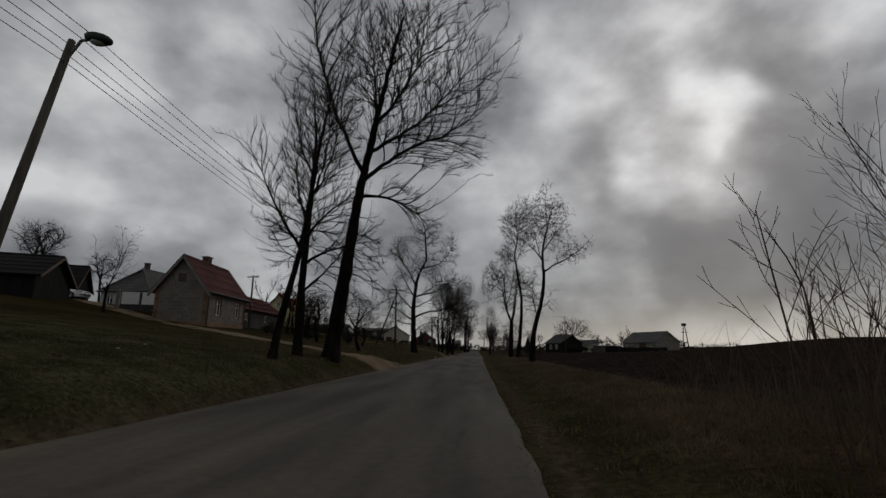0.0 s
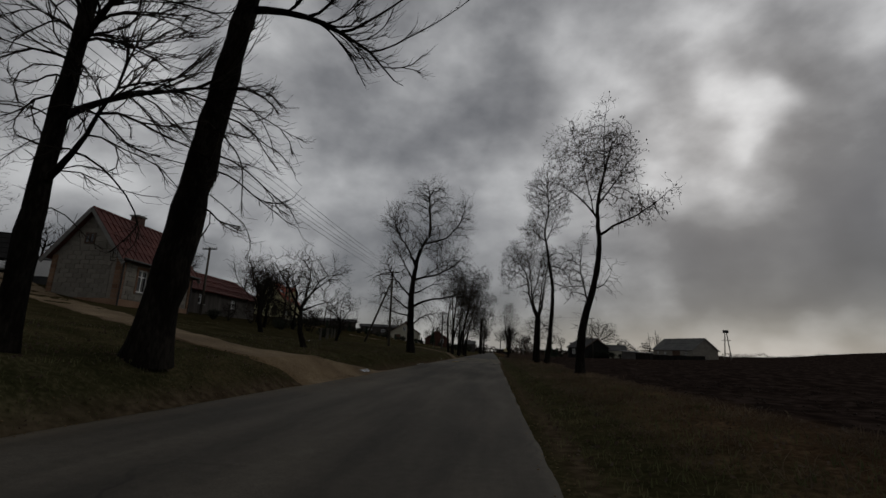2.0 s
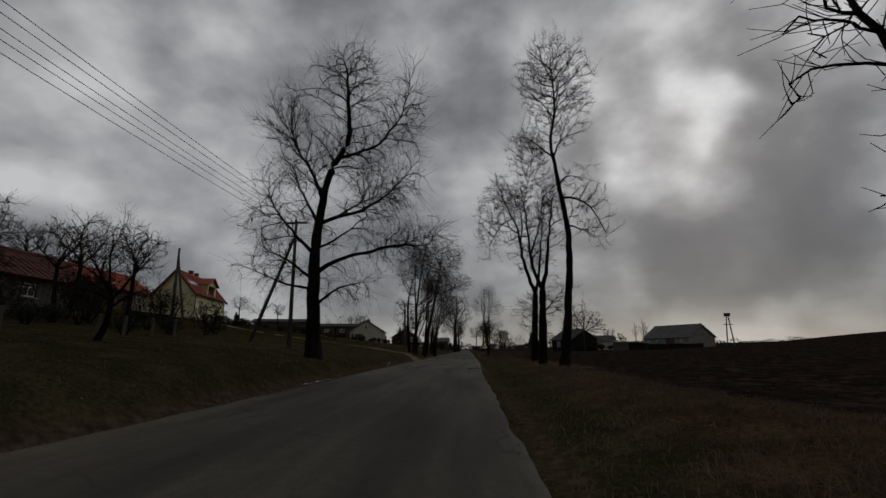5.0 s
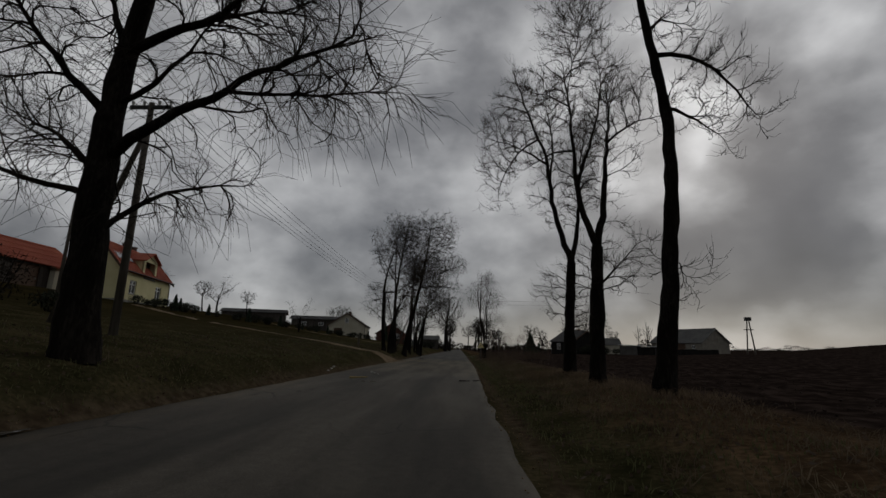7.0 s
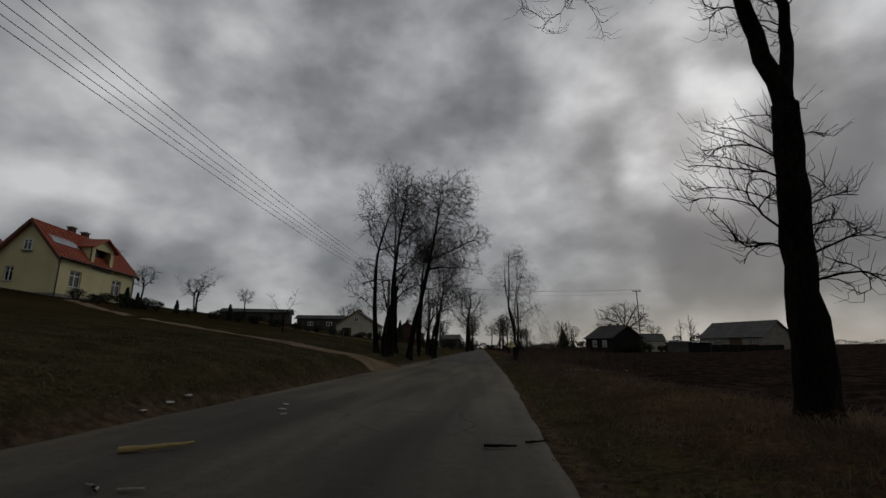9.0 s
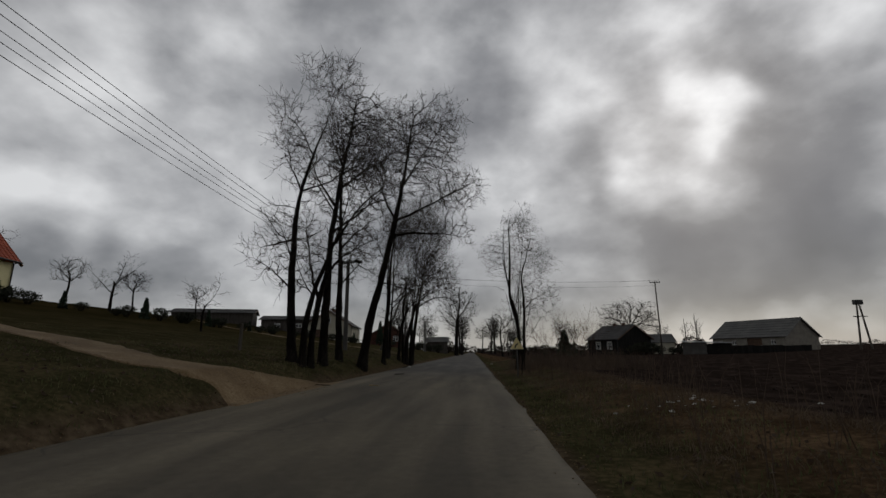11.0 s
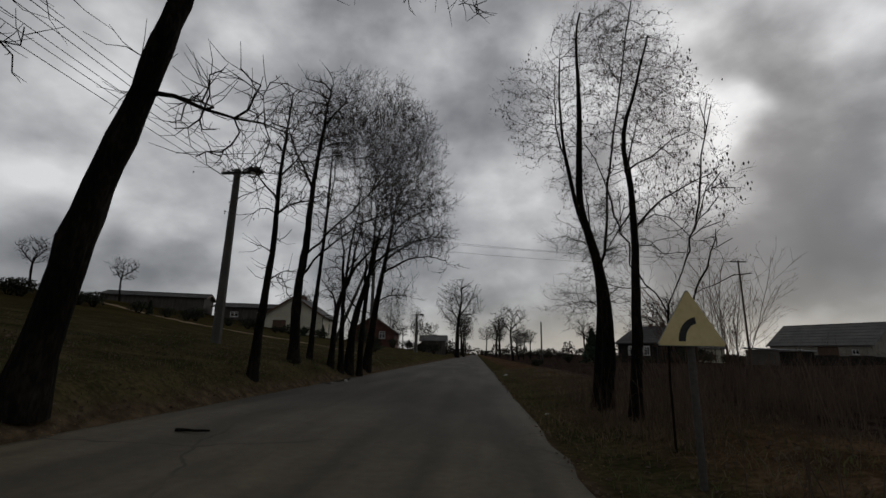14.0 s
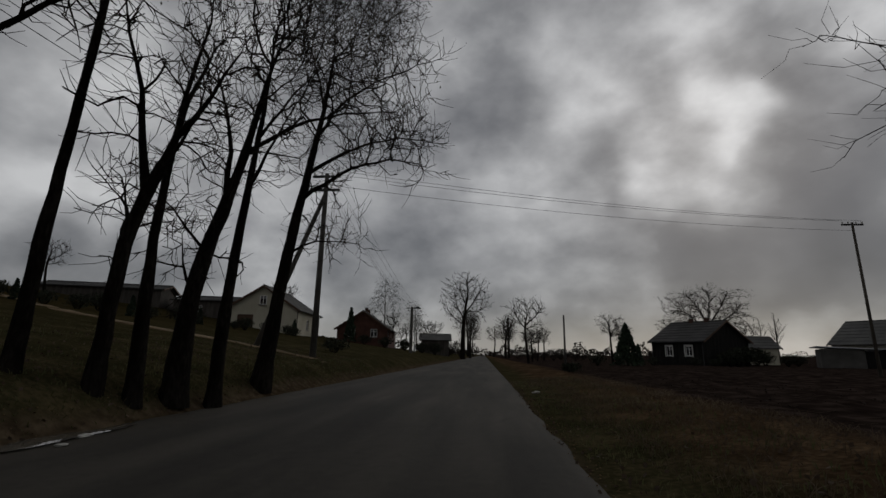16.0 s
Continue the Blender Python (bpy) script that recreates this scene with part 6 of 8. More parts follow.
for s, cx in ((1, DX0), (-1, DX1)):
    mid = (DX0 + DX1) / 2
    e, r = Vector((cx - s * 0.28, 0, DZ1 - 0.12)), Vector((mid, 0, DPK + 0.06))
    d = r - e
    bm = bmesh.new()
    ang = math.atan2(d.z, d.x)
    box(bm, -d.length / 2, d.length / 2, -0.35, 2.2, -0.04, 0.05, Matrix.Translation((e + r) / 2) @ Matrix.Rotation(-ang, 4, "Y"))
    part("dormer_roof", bm, ROOF_TILE, yellow)
window(yellow, Matrix.Translation((DX0 + 0.45, 0.45, DZ0 + 0.16)), 2.0, 1.6, BROWN_PAINT, halves=3)
part("balcony_slab", boxes((DX0 + 0.3, DX1 - 0.3, -0.14, 0.1, DZ0 + 0.02, DZ0 + 0.14)), CONCRETE, yellow)
ang = math.atan2(5.5 - 2.95, 2.45)
for k in range(3):
    bm = bmesh.new()
    box(bm, 0.35 + k * 0.95, 1.25 + k * 0.95, 1.25, 2.95, 0.14, 0.22, Matrix.Translation((0, 0, 2.95)) @ Matrix.Rotation(ang, 4, "X"))
    part("solar_panel", bm, SOLAR, yellow, "pale reflective solar collector")
# the long barn with the red roof beside it
house("long_barn", -40.6, 62.5, 5.9, 91, 19.5, 6.5, 2.6, 4.9, "long farm barn with a red roof and dark open bays", DARK_WALL, ROOF_TILE, courses=4, ribs=True, category="barn", gutters=False, far=[(1.0, 1.6, 1.2, 1.8)], doors=[(12.2, 15.0, -0.2, 2.2)], front=[(8.0, 8.8, 1.0, 1.9)])
house("stone_annex", -40.3, 78.6, 5.9, 91, 3.4, 5.5, 2.3, 2.9, "pale stone end of the farm barn", CREAM_RENDER, ROOF_TILE, courses=3, category="outbuilding", gutters=False, front=[(1.5, 2.0, 1.2, 1.7)])
# the cream house past the clumps
house("cream_house", -18.5, 124.5, 2.45, 95.5, 8.4, 6.9, 2.75, 4.95, "plain cream rendered house with a grey roof", CREAM_RENDER, ROOF_GREY, front=[(3.6, 4.5, 0.8, 1.9), (5.7, 6.6, 0.8, 1.9)], near_attic=(3.1, 3.8, 3.1, 4.0), near_doors=[(1.0, 2.6, -0.1, 2.1)], courses=6, chimneys=((3.0, 3.4, 4.6, 5.4, 0.5), (4.4, 3.4, 4.6, 5.4, 0.5)))
house("low_shed", -47.0, 124.0, 5.2, 18, 12.0, 5.0, 2.3, 2.9, "long low dark shed with a flat pitched roof", DARK_WALL, ROOF_DARK, courses=3, category="shed", gutters=False, group="low sheds")
house("low_shed", -34.5, 128.5, 4.3, 14, 9.5, 5.0, 2.2, 2.8, "long low dark shed with a flat pitched roof", DARK_WALL, ROOF_DARK, courses=3, category="shed", gutters=False, group="low sheds", front=[(2, 3, 0.9, 1.6), (5.4, 6.4, 0.9, 1.6)])
# the red brick house
house("brick_house", -12.1, 138.0, 2.2, 95, 9.0, 6.4, 1.9, 4.0, "dark red brick house with a steep dark roof", RED_BRICK, ROOF_DARK, front=[(1.2, 2.1, 0.8, 1.8), (5.4, 6.3, 0.8, 1.8)], near=[(1.4, 2.3, 0.8, 1.8), (4.2, 5.1, 0.8, 1.8)], courses=6, chimneys=((2.4, 3.2, 3.6, 4.6, 0.45), (4.0, 3.2, 3.6, 4.5, 0.45)))
house("garage", -9.4, 150.0, 1.7, 5, 4.2, 4.0, 1.5, 2.3, "small dark boarded outbuilding with a grey roof", DARK_WALL, ROOF_GREY, courses=4, category="outbuilding", gutters=False)
# across the field
house("dark_house", 20.3, 138.6, 0.55, -59.4, 6.6, 7.9, 2.55, 4.75, "old dark house with white windows and a steep roof", TARRED, ROOF_DARK, front=[(1.9, 2.7, 0.8, 1.9), (4.4, 5.2, 0.8, 1.9)], courses=7, chimneys=((2.6, 3.95, 4.4, 5.2, 0.45), (4.6, 3.95, 4.4, 5.2, 0.45)), trim=WHITE_RENDER)
house("low_shed", 28.6, 142.0, 0.6, -8, 7.5, 5.0, 2.0, 3.3, "low grey-roofed shed behind the dark house", CREAM_RENDER, ROOF_GREY, courses=4, category="shed", gutters=False)
house("field_barn", 43.9, 143.4, 0.75, -63.4, 12.5, 8.8, 2.5, 5.35, "large dull grey block barn with a grey roof", MORTAR, ROOF_GREY, front=[(1.2, 2.0, 1.2, 1.9), (3.6, 4.4, 1.2, 1.9), (10.2, 11.0, 1.2, 1.9)], doors=[(6.3, 8.8, -0.1, 2.2)], courses=7, category="barn", gutters=False)
shed = thing("field_shed", pose(30.9, 126.2, 0.42, 0, 0, -28), "small grey shed with a pale sheet roof", "shed")
part("wall", boxes((0, 3.1, 0, 4.0, -0.4, 1.75)), DARK_CONCRETE, shed)
bm = bmesh.new()
box(bm, -0.3, 6.4, -0.3, 5.4, -0.04, 0.05, Matrix.Translation((0, 0, 1.95)) @ Matrix.Rotation(radians(2.5), 4, "Y"))
part("roof", bm, ROOF_PALE, shed)
part("side_wall", boxes((3.01, 6.2, 0.2, 5.0, -0.4, 1.6)), TARRED, shed)
yard = thing("yard_wall", pose(37.4, 126.9, 0.32, 0, 0, 9), "long dark board fence round a farmyard", "fence")
for k in range(9):
    part("fence_panel", boxes((k * 1.55, k * 1.55 + 1.5, 0, 0.06, -0.2, 1.35 + 0.05 * (k % 3))), TARRED, yard)
    part("post", boxes((k * 1.55 - 0.06, k * 1.55 + 0.04, 0.07, 0.17, -0.3, 1.45)), TARRED, yard)

# the gate in front of the white house
gate = thing("yard_gate", pose(-28.9, 35.2, ground_z(-27.5, 35.2), 0, 0, 22), "two-leaf metal yard gate with white sheet panels", "gate")
for k in range(2):
    x0 = k * 1.45
    part("gate_frame", boxes((x0, x0 + 0.06, 0, 0.05, 0.1, 1.7), (x0 + 1.34, x0 + 1.4, 0, 0.05, 0.1, 1.7), (x0 + 0.061, x0 + 1.339, 0, 0.05, 0.1, 0.16), (x0 + 0.061, x0 + 1.339, 0, 0.05, 1.64, 1.7)), DARK_METAL, gate)
    part("gate_panel", boxes((x0 + 0.07, x0 + 1.33, 0.015, 0.035, 0.62, 1.63)), WHITE_PAINT, gate)
    part("gate_skirt", boxes((x0 + 0.07, x0 + 1.33, 0.015, 0.035, 0.17, 0.61)), DARK_METAL, gate)
for x0 in (-0.3, 2.95):
    part("gate_post", boxes((x0, x0 + 0.22, -0.08, 0.14, -0.2, 1.85), bevel=0.01), CONCRETE, gate)


# ---- poles, lamps and wires ----
def pole(x, y, h, label, mat=WOODPOLE, r=0.13, lean=(0, 0), arms=1, lamp=None, brace=None, name="utility_pole", z=None, square=False):
    z = ground_z(x, y) if z is None else z
    p = thing(name, pose(x, y, z), label, "lamp post" if lamp else "utility pole", "poles along the lane")
    top = (lean[0], lean[1], h)
    part("shaft", rod(bmesh.new(), (0, 0, -0.5), top, r, r * 0.68, 6 if square else 12), mat, p, smooth=not square)
    if arms:
        for k in range(arms):
            zc = h - 0.12 - 0.55 * k
            c = Vector(top) * (zc / h)
            part("crossarm", boxes((c.x - 0.55, c.x + 0.55, c.y - 0.04, c.y + 0.04, zc - 0.04, zc + 0.04)), DARK_METAL, p)
            for dx in (-0.5, -0.2, 0.2, 0.5):
                bm = rod(bmesh.new(), (c.x + dx, c.y, zc + 0.04), (c.x + dx, c.y, zc + 0.16), 0.02, 0.045, 8)
                part("insulator", bm, WHITE_RENDER, p)
    if lamp:
        s = lamp
        bm = bmesh.new()
        pts = [Vector(top) + Vector(v) for v in ((0, 0, -0.35), (0.25 * s, -0.05, -0.05), (0.55 * s, -0.12, -0.08))]
        for a_, b_ in zip(pts, pts[1:]):
            rod(bm, a_, b_, 0.03, seg=8)
        part("lamp_arm", bm, METAL, p)
        bm = bmesh.new()
        bmesh.ops.create_uvsphere(bm, u_segments=14, v_segments=8, radius=1, matrix=Matrix.Translation(pts[-1] + Vector((0.16 * s, -0.03, -0.03))) @ Matrix.Rotation(radians(14 * s), 4, "Y") @ Matrix.Diagonal((0.30, 0.15, 0.11, 1)))
        head = part("lamp_head", bm, DARK_METAL, p, smooth=True)
        bm = bmesh.new()
        bmesh.ops.create_uvsphere(bm, u_segments=14, v_segments=8, radius=1, matrix=Matrix.Translation(pts[-1] + Vector((0.20 * s, -0.03, -0.09))) @ Matrix.Diagonal((0.2, 0.11, 0.08, 1)))
        part("lamp_glass", bm, WHITE_RENDER, head, "milky lamp cover", smooth=True)
    if brace:
        part("brace", rod(bmesh.new(), (brace[0], brace[1], ground_z(x + brace[0], y + brace[1]) - z - 0.3), (lean[0] * 0.85, lean[1] * 0.85, h * 0.88), r * 0.9, r * 0.65, 10), mat, p, smooth=True)
    return p, Vector((x, y, z)) + Vector(top)


_, TOP_A = pole(-7.9, 6.5, 5.85, "leaning wooden street lamp pole with a hooded lamp", lean=(0, 0.9), lamp=1, arms=0, r=0.095, name="street_lamp")
_, TOP_B = pole(-8.0, 45.6, 5.9, "wooden utility pole propped by a slanting brace", brace=(-2.2, 0.6), arms=1, r=0.10)
_, TOP_C = pole(-8.05, 84.2, 5.75, "grey concrete street lamp pole with a crossarm", mat=DARK_CONCRETE, r=0.155, lamp=1, name="street_lamp", square=True)
_, TOP_D = pole(-6.0, 96.4, 6.9, "concrete utility pole propped by a slanting brace", mat=DARK_CONCRETE, r=0.12, brace=(-2.4, 0.4), arms=2)
_, TOP_E = pole(-7.5, 128.0, 4.7, "distant utility pole with a lamp", mat=DARK_CONCRETE, r=0.2, lamp=1, name="street_lamp", square=True)
_, TOP_F = pole(20.0, 106.0, 8.0, "tall utility pole with curved insulator arms in the field", r=0.085, arms=1, z=0.45)
pole(7.5, 124.3, 4.6, "plain bare pole beside the lane", mat=DARK_CONCRETE, r=0.11, arms=0)
pole(-24.5, 62.0, 6.2, "distant utility pole behind the gardens", r=0.12, arms=0, brace=(0.9, 0.3))
pole(-20.6, 40.6, 4.9, "wooden pole beside the cottage", r=0.10, arms=1)


def wire(name, p, q, sag, label):
    c = bpy.data.curves.new(name, "CURVE")
    c.dimensions, c.bevel_depth, c.bevel_resolution = "3D", 0.0075, 1
    s = c.splines.new("POLY")
    s.points.add(20)
    for i in range(21):
        t = i / 20
        v = p.lerp(q, t)
        s.points[i].co = (v.x, v.y, v.z - 4 * sag * t * (1 - t), 1)
    c.materials.append(WIRE)
    tagged(new(name, c), label, "cable", "overhead wires")


START = Vector((-7.9, -32.0, 7.4))
for dx, dz in ((-0.5, 0.04), (-0.2, 0.04), (0.2, 0.04), (0.5, 0.04), (0.05, -0.55)):
    o = Vector((dx, 0, dz))
    for p, q in ((START, TOP_A), (TOP_A, TOP_B), (TOP_B, TOP_C), (TOP_C, TOP_D), (TOP_D, TOP_E)):
        wire("overhead_wire", p + o, q + o, 0.45, "dark overhead wire strung between the poles")
for dx, dz in ((-0.5, 0.1), (0.5, 0.1), (0.0, -0.45)):
    o = Vector((dx, 0, dz))
    wire("overhead_wire", TOP_D + o, TOP_F + o, 0.35, "dark overhead wire crossing the lane")

mast = thing("transformer_mast", pose(52.5, 121.0, ground_z(52.5, 121)), "two-legged transformer mast far across the field", "mast")
for s in (-1, 1):
    part("leg", rod(bmesh.new(), (s * 0.75, 0, -0.3), (s * 0.18, 0, 5.9), 0.13, 0.1, 8), WOODPOLE, mast)
part("crossbar", boxes((-0.9, 0.9, -0.06, 0.06, 4.3, 4.42)), DARK_METAL, mast)
part("transformer", boxes((-0.5, 0.5, -0.3, 0.3, 5.95, 6.6), bevel=0.03), DARK_METAL, mast)

# the bend warning sign
sign = thing("road_sign", pose(1.8, 74.25, ground_z(1.8, 74.25), 0, 0, -4), "yellow triangular bend warning sign on a thin post", "road sign")
part("post", rod(bmesh.new(), (0.0, 0.03, -0.3), (0.0, 0.03, 1.45), 0.03, seg=10), DARK_CONCRETE, sign)


def tri_plate(size, y0, y1, zc):
    c = [Vector((math.sin(a) * size, 0, math.cos(a) * size)) for a in (0, 2.0944, 4.18879)]
    out = []
    for k in range(3):
        a, b, d = c[k - 1], c[k], c[(k + 1) % 3]
        for t in (0.12, 0.04):
            out.append(b.lerp(a, t))
        for t in (0.04, 0.12):
            out.append(b.lerp(d, t))
    return prism(bmesh.new(), [(p.x, p.z + zc) for p in out], y1 - y0, Matrix.Translation((0, y0, 0)))


ZC = 1.25
part("backing_plate", tri_plate(0.318, 0.0, 0.012, ZC), METAL, sign)
part("sign_face", tri_plate(0.31, -0.009, -0.001, ZC), SIGN_YELLOW, sign)
bm = bmesh.new()
arc = [(-0.10 + 0.16 * (1 - math.cos(a)), -0.12 + 0.20 * math.sin(a)) for a in np.linspace(0, 1.45, 9)]
inner = [(x + 0.055 * math.cos(a), z - 0.055 * math.sin(a)) for (x, z), a in zip(arc, np.linspace(0, 1.45, 9))]
prism(bm, [(x, z + ZC) for x, z in arc + inner[::-1]], 0.003, Matrix.Translation((0, -0.0135, 0)))
part("symbol", bm, SIGN_BLACK, sign, "black curved arrow")


# ---- evergreens, shrubs and far trees ----
def clump(name, centres, size, rng, mat, parent, label="", flat_=0.5):
    """Many small four-cornered sprays round the given centres."""
    n = len(centres)
    d = rng.normal(0, 1, (n, 3))
    d /= np.linalg.norm(d, axis=1, keepdims=True)
    e = np.cross(d, rng.normal(0, 1, (n, 3)))
    e /= np.linalg.norm(e, axis=1, keepdims=True) + 1e-9
    s = size * rng.uniform(0.5, 1.4, (n, 1))
    V = np.stack([centres - d * s, centres + e * s * flat_, centres + d * s, centres - e * s * flat_ + d * s * 0.2], 1).reshape(-1, 3)
    F = np.arange(n * 4).reshape(-1, 4)
    return tagged(mesh_part(name, quads_mesh(name, [(V, F)]), mat, parent, label), kind="stuff")


def conifer(x, y, h, r, seed, label, group="garden conifers", n=900):
    root = thing("conifer", pose(x, y, ground_z(x, y) - 0.05), label, "conifer", group)
    rng = np.random.RandomState(seed)
    t = rng.uniform(0, 1, n) ** 0.75
    tier = 1 - 0.25 * np.abs(np.sin(t * 9 * np.pi / 2))
    rad = r * (1 - t) ** 0.85 * tier * np.sqrt(rng.uniform(0.25, 1, n))
    a = rng.uniform(0, 6.28, n)
    P = np.stack([np.cos(a) * rad, np.sin(a) * rad, h * (0.06 + 0.94 * t) - 0.12 * rad], -1)
    part("trunk", rod(bmesh.new(), (0, 0, 0), (0, 0, h * 0.85), 0.05 * h * 0.35, 0.01, 8), BARK, root)
    clump("crown", P, 0.085 * h ** 0.5, rng, NEEDLE, root)
    return root


def shrub(x, y, h, r, seed, label, mat=TWIG, group="garden shrubs", n=600):
    root = thing("shrub", pose(x, y, ground_z(x, y) - 0.05), label, "shrub", group)
    rng = np.random.RandomState(seed)
    d = rng.normal(0, 1, (n, 3))
    d /= np.linalg.norm(d, axis=1, keepdims=True)
    k = 0.75 + 0.25 * np.sin(d[:, 0] * 5 + seed) * np.cos(d[:, 1] * 4)
    q = d * (rng.uniform(0.15, 1, (n, 1)) ** 0.5) * k[:, None]
    P = q * np.array([r, r, h * 0.5]) + np.array([0, 0, h * 0.52])
    stems = []
    for i in range(9):
        a = i * 0.7 + rng.uniform(0, 0.5)
        stems.append(np.array([(0.05 * math.cos(a), 0.05 * math.sin(a), 0), (r * 0.35 * math.cos(a), r * 0.35 * math.sin(a), h * 0.4), (r * 0.6 * math.cos(a), r * 0.6 * math.sin(a), h * 0.85)]))
    S = np.array(stems)
    mesh_part("stem_growth", quads_mesh("stem_growth", [tube_arrays(S, np.tile([0.022, 0.015, 0.006], (9, 1)), 4)]), BARK, root)
    clump("foliage", P, 0.075, rng, mat, root, flat_=0.3)
    return root


DARKLEAF = material("dark_evergreen_leaf", [(0.012, 0.016, 0.009), (0.022, 0.026, 0.014), (0.036, 0.038, 0.02)], 0.9, 1.2, 9, 0)
conifer(14.0, 127.5, 4.1, 1.75, 61, "dark green spruce beside the dark house", n=2600)
conifer(-16.2, 135.5, 4.2, 1.0, 62, "dark green spruce beside the red brick house", n=1400)
conifer(16.2, 131.0, 2.2, 0.8, 63, "small dark conifer beside the dark house")
small = conifer(-28.3, 80.5, 1.3, 0.4, 64, "small clipped conifer in the hedge of the yellow house", n=500)
bush = shrub(-27.0, 79.0, 0.9, 0.7, 65, "low dark evergreen shrub in the hedge of the yellow house", DARKLEAF)
rng = np.random.RandomState(5)
for k in range(34):
    t = k / 33
    hx, hy = -28.6 + 12.5 * t + rng.normal(0, 0.35), 77.0 + 44 * t + rng.normal(0, 0.5)
    s = rng.uniform(0.75, 1.35)
    src = small if k % 4 == 1 else bush
    copy_thing(src, pose(hx, hy, ground_z(hx, hy) - 0.05, 0, 0, rng.uniform(0, 360)) @ Matrix.Scale(s, 4))
for hx, hy in ((-30.1, 76.6), (-30.2, 78.2), (-30.3, 79.6), (-30.6, 81.3), (-30.9, 83.2), (-13.5, 38.5), (-15.0, 41.0), (-11.0, 39.4), (-17.0, 36.6), (-12.2, 43.5), (-16.5, 47.0), (-14.2, 50.5)):
    copy_thing(bush, pose(hx, hy, ground_z(hx, hy) - 0.05, 0, 0, rng.uniform(0, 360)) @ Matrix.Scale(rng.uniform(0.7, 1.2), 4))
hedge = shrub(-15.4, 42.6, 2.4, 1.5, 68, "dense dark bare shrub behind the garden", TWIG, group="garden shrubs", n=1100)
for hx, hy, hs in ((-17.2, 41.4, 0.8), (-16.6, 44.5, 1.0), (-14.0, 44.6, 0.9), (-18.0, 39.9, 0.6), (-12.6, 46.8, 0.8), (-18.6, 46.5, 1.1), (-15.8, 48.4, 1.0), (-33.5, 29.5, 1.1), (-35.5, 31.5, 1.0)):
    copy_thing(hedge, pose(hx, hy, ground_z(hx, hy) - 0.05, 0, 0, rng.uniform(0, 360)) @ Matrix.Scale(hs, 4))
for hx, hy, hs in ((25.6, 131.6, 2.0), (26.8, 132.4, 2.5), (28.2, 133.2, 2.7), (29.6, 134.2, 2.4), (31.0, 135.0, 1.8), (32.6, 133.8, 1.5), (21.6, 130.4, 1.1), (23.4, 130.2, 1.0), (34.0, 134.4, 1.6), (11.0, 127.0, 1.4), (17.2, 129.8, 1.2), (-11.5, 134.0, 1.6), (-9.6, 136.5, 1.8), (-7.8, 139.0, 1.6), (-6.6, 143.0, 2.0), (-13.8, 133.4, 1.5)):
    copy_thing(bush, pose(hx, hy, ground_z(hx, hy) - 0.05, 0, 0, rng.uniform(0, 360)) @ Matrix.Scale(hs, 4))
shrub(-6.9, 101.5, 0.8, 0.9, 66, "low dark heap of brushwood beside the lane", DARKLEAF, group="brushwood")
shrub(4.4, 104.5, 0.6, 0.7, 67, "low dark heap of brushwood beside the lane", DARKLEAF, group="brushwood")

# fruit and garden trees
FRUIT_TREE = grown_tree(-6.5, 25.7, 0.1, "weeping bare fruit tree on the garden edge",
           [(0.0, 0.0), (-0.23, 0.7), (-0.25, 1.46)],
           [[(-0.25, 1.39), (-0.86, 2.4), (-1.28, 3.0)], [(-0.25, 1.46), (-0.16, 2.47), (-0.35, 3.29)], [(-0.24, 1.44), (0.34, 2.24), (1.05, 2.6)], [(-0.25, 1.46), (0.43, 2.82), (0.77, 2.75)], [(-0.27, 1.11), (-0.87, 1.68), (-1.26, 1.75)], [(-0.22, 1.32), (0.26, 1.6), (0.69, 1.74)]],
           [(-0.4, 2.76, 0.86, 0.66), (0.47, 2.46, 0.69, 0.46), (-0.97, 2.48, 0.5, 0.55), (-0.07, 1.89, 0.79, 0.4, 0.5)], 230, bare=0.7, fine=0.75, density=1.1, fork=True, style="locust", group="garden trees")
for gx, gy, gs, ga in ((-10.6, 30.4, 1.0, 70), (-8.9, 35.8, 0.8, 200), (-12.6, 34.0, 0.9, 300), (-14.2, 37.5, 1.05, 140)):
    tagged(copy_thing(FRUIT_TREE, pose(gx, gy, ground_z(gx, gy) - 0.08, 0, 0, ga) @ Matrix.Scale(gs, 4)), "bare fruit tree with fine twigs in the garden")
tree(-27.0, 57.0, flat((0, 0), (0.0, 2.0), (0.1, 3.6)), [[(0.1, 0, 2.6), (-1.3, 0.2, 4.4), (-1.8, 0.3, 6.0)], [(0.1, 0, 3.4), (1.0, -0.2, 5.0), (1.5, -0.3, 6.6)]], 0.18, dict(FAR, thin=0.009), 75, "bare tree behind the gardens", group="garden trees", extra=6, r1=0.6)
tree(-23.1, 26.9, flat((0, 0), (0.0, 1.0), (0.05, 1.7)), [[(0.05, 0, 1.3), (-0.9, 0.2, 2.4), (-1.3, 0.3, 3.6)], [(0.05, 0, 1.7), (0.8, -0.2, 2.8), (1.2, -0.3, 4.2)], [(0.05, 0, 1.6), (0.0, 0.6, 3.0), (-0.1, 0.9, 4.6)]], 0.13, dict(FRUIT, lift=(0.02, 0.08, 0.05, 0.02)), 76, "small bare tree in front of the farmyard", group="garden trees", extra=4, r1=0.7)
tree(-16.7, 82.7, flat((0, 0), (0.0, 0.9), (0.05, 1.5)), [[(0.05, 0, 1.2), (-0.7, 0.2, 2.1), (-1.1, 0.3, 2.7)], [(0.05, 0, 1.5), (0.7, -0.2, 2.2), (1.1, -0.3, 2.9)]], 0.10, dict(FRUIT, limb=0.36), 77, "small bare tree on the meadow", group="garden trees", extra=4, r1=0.7)
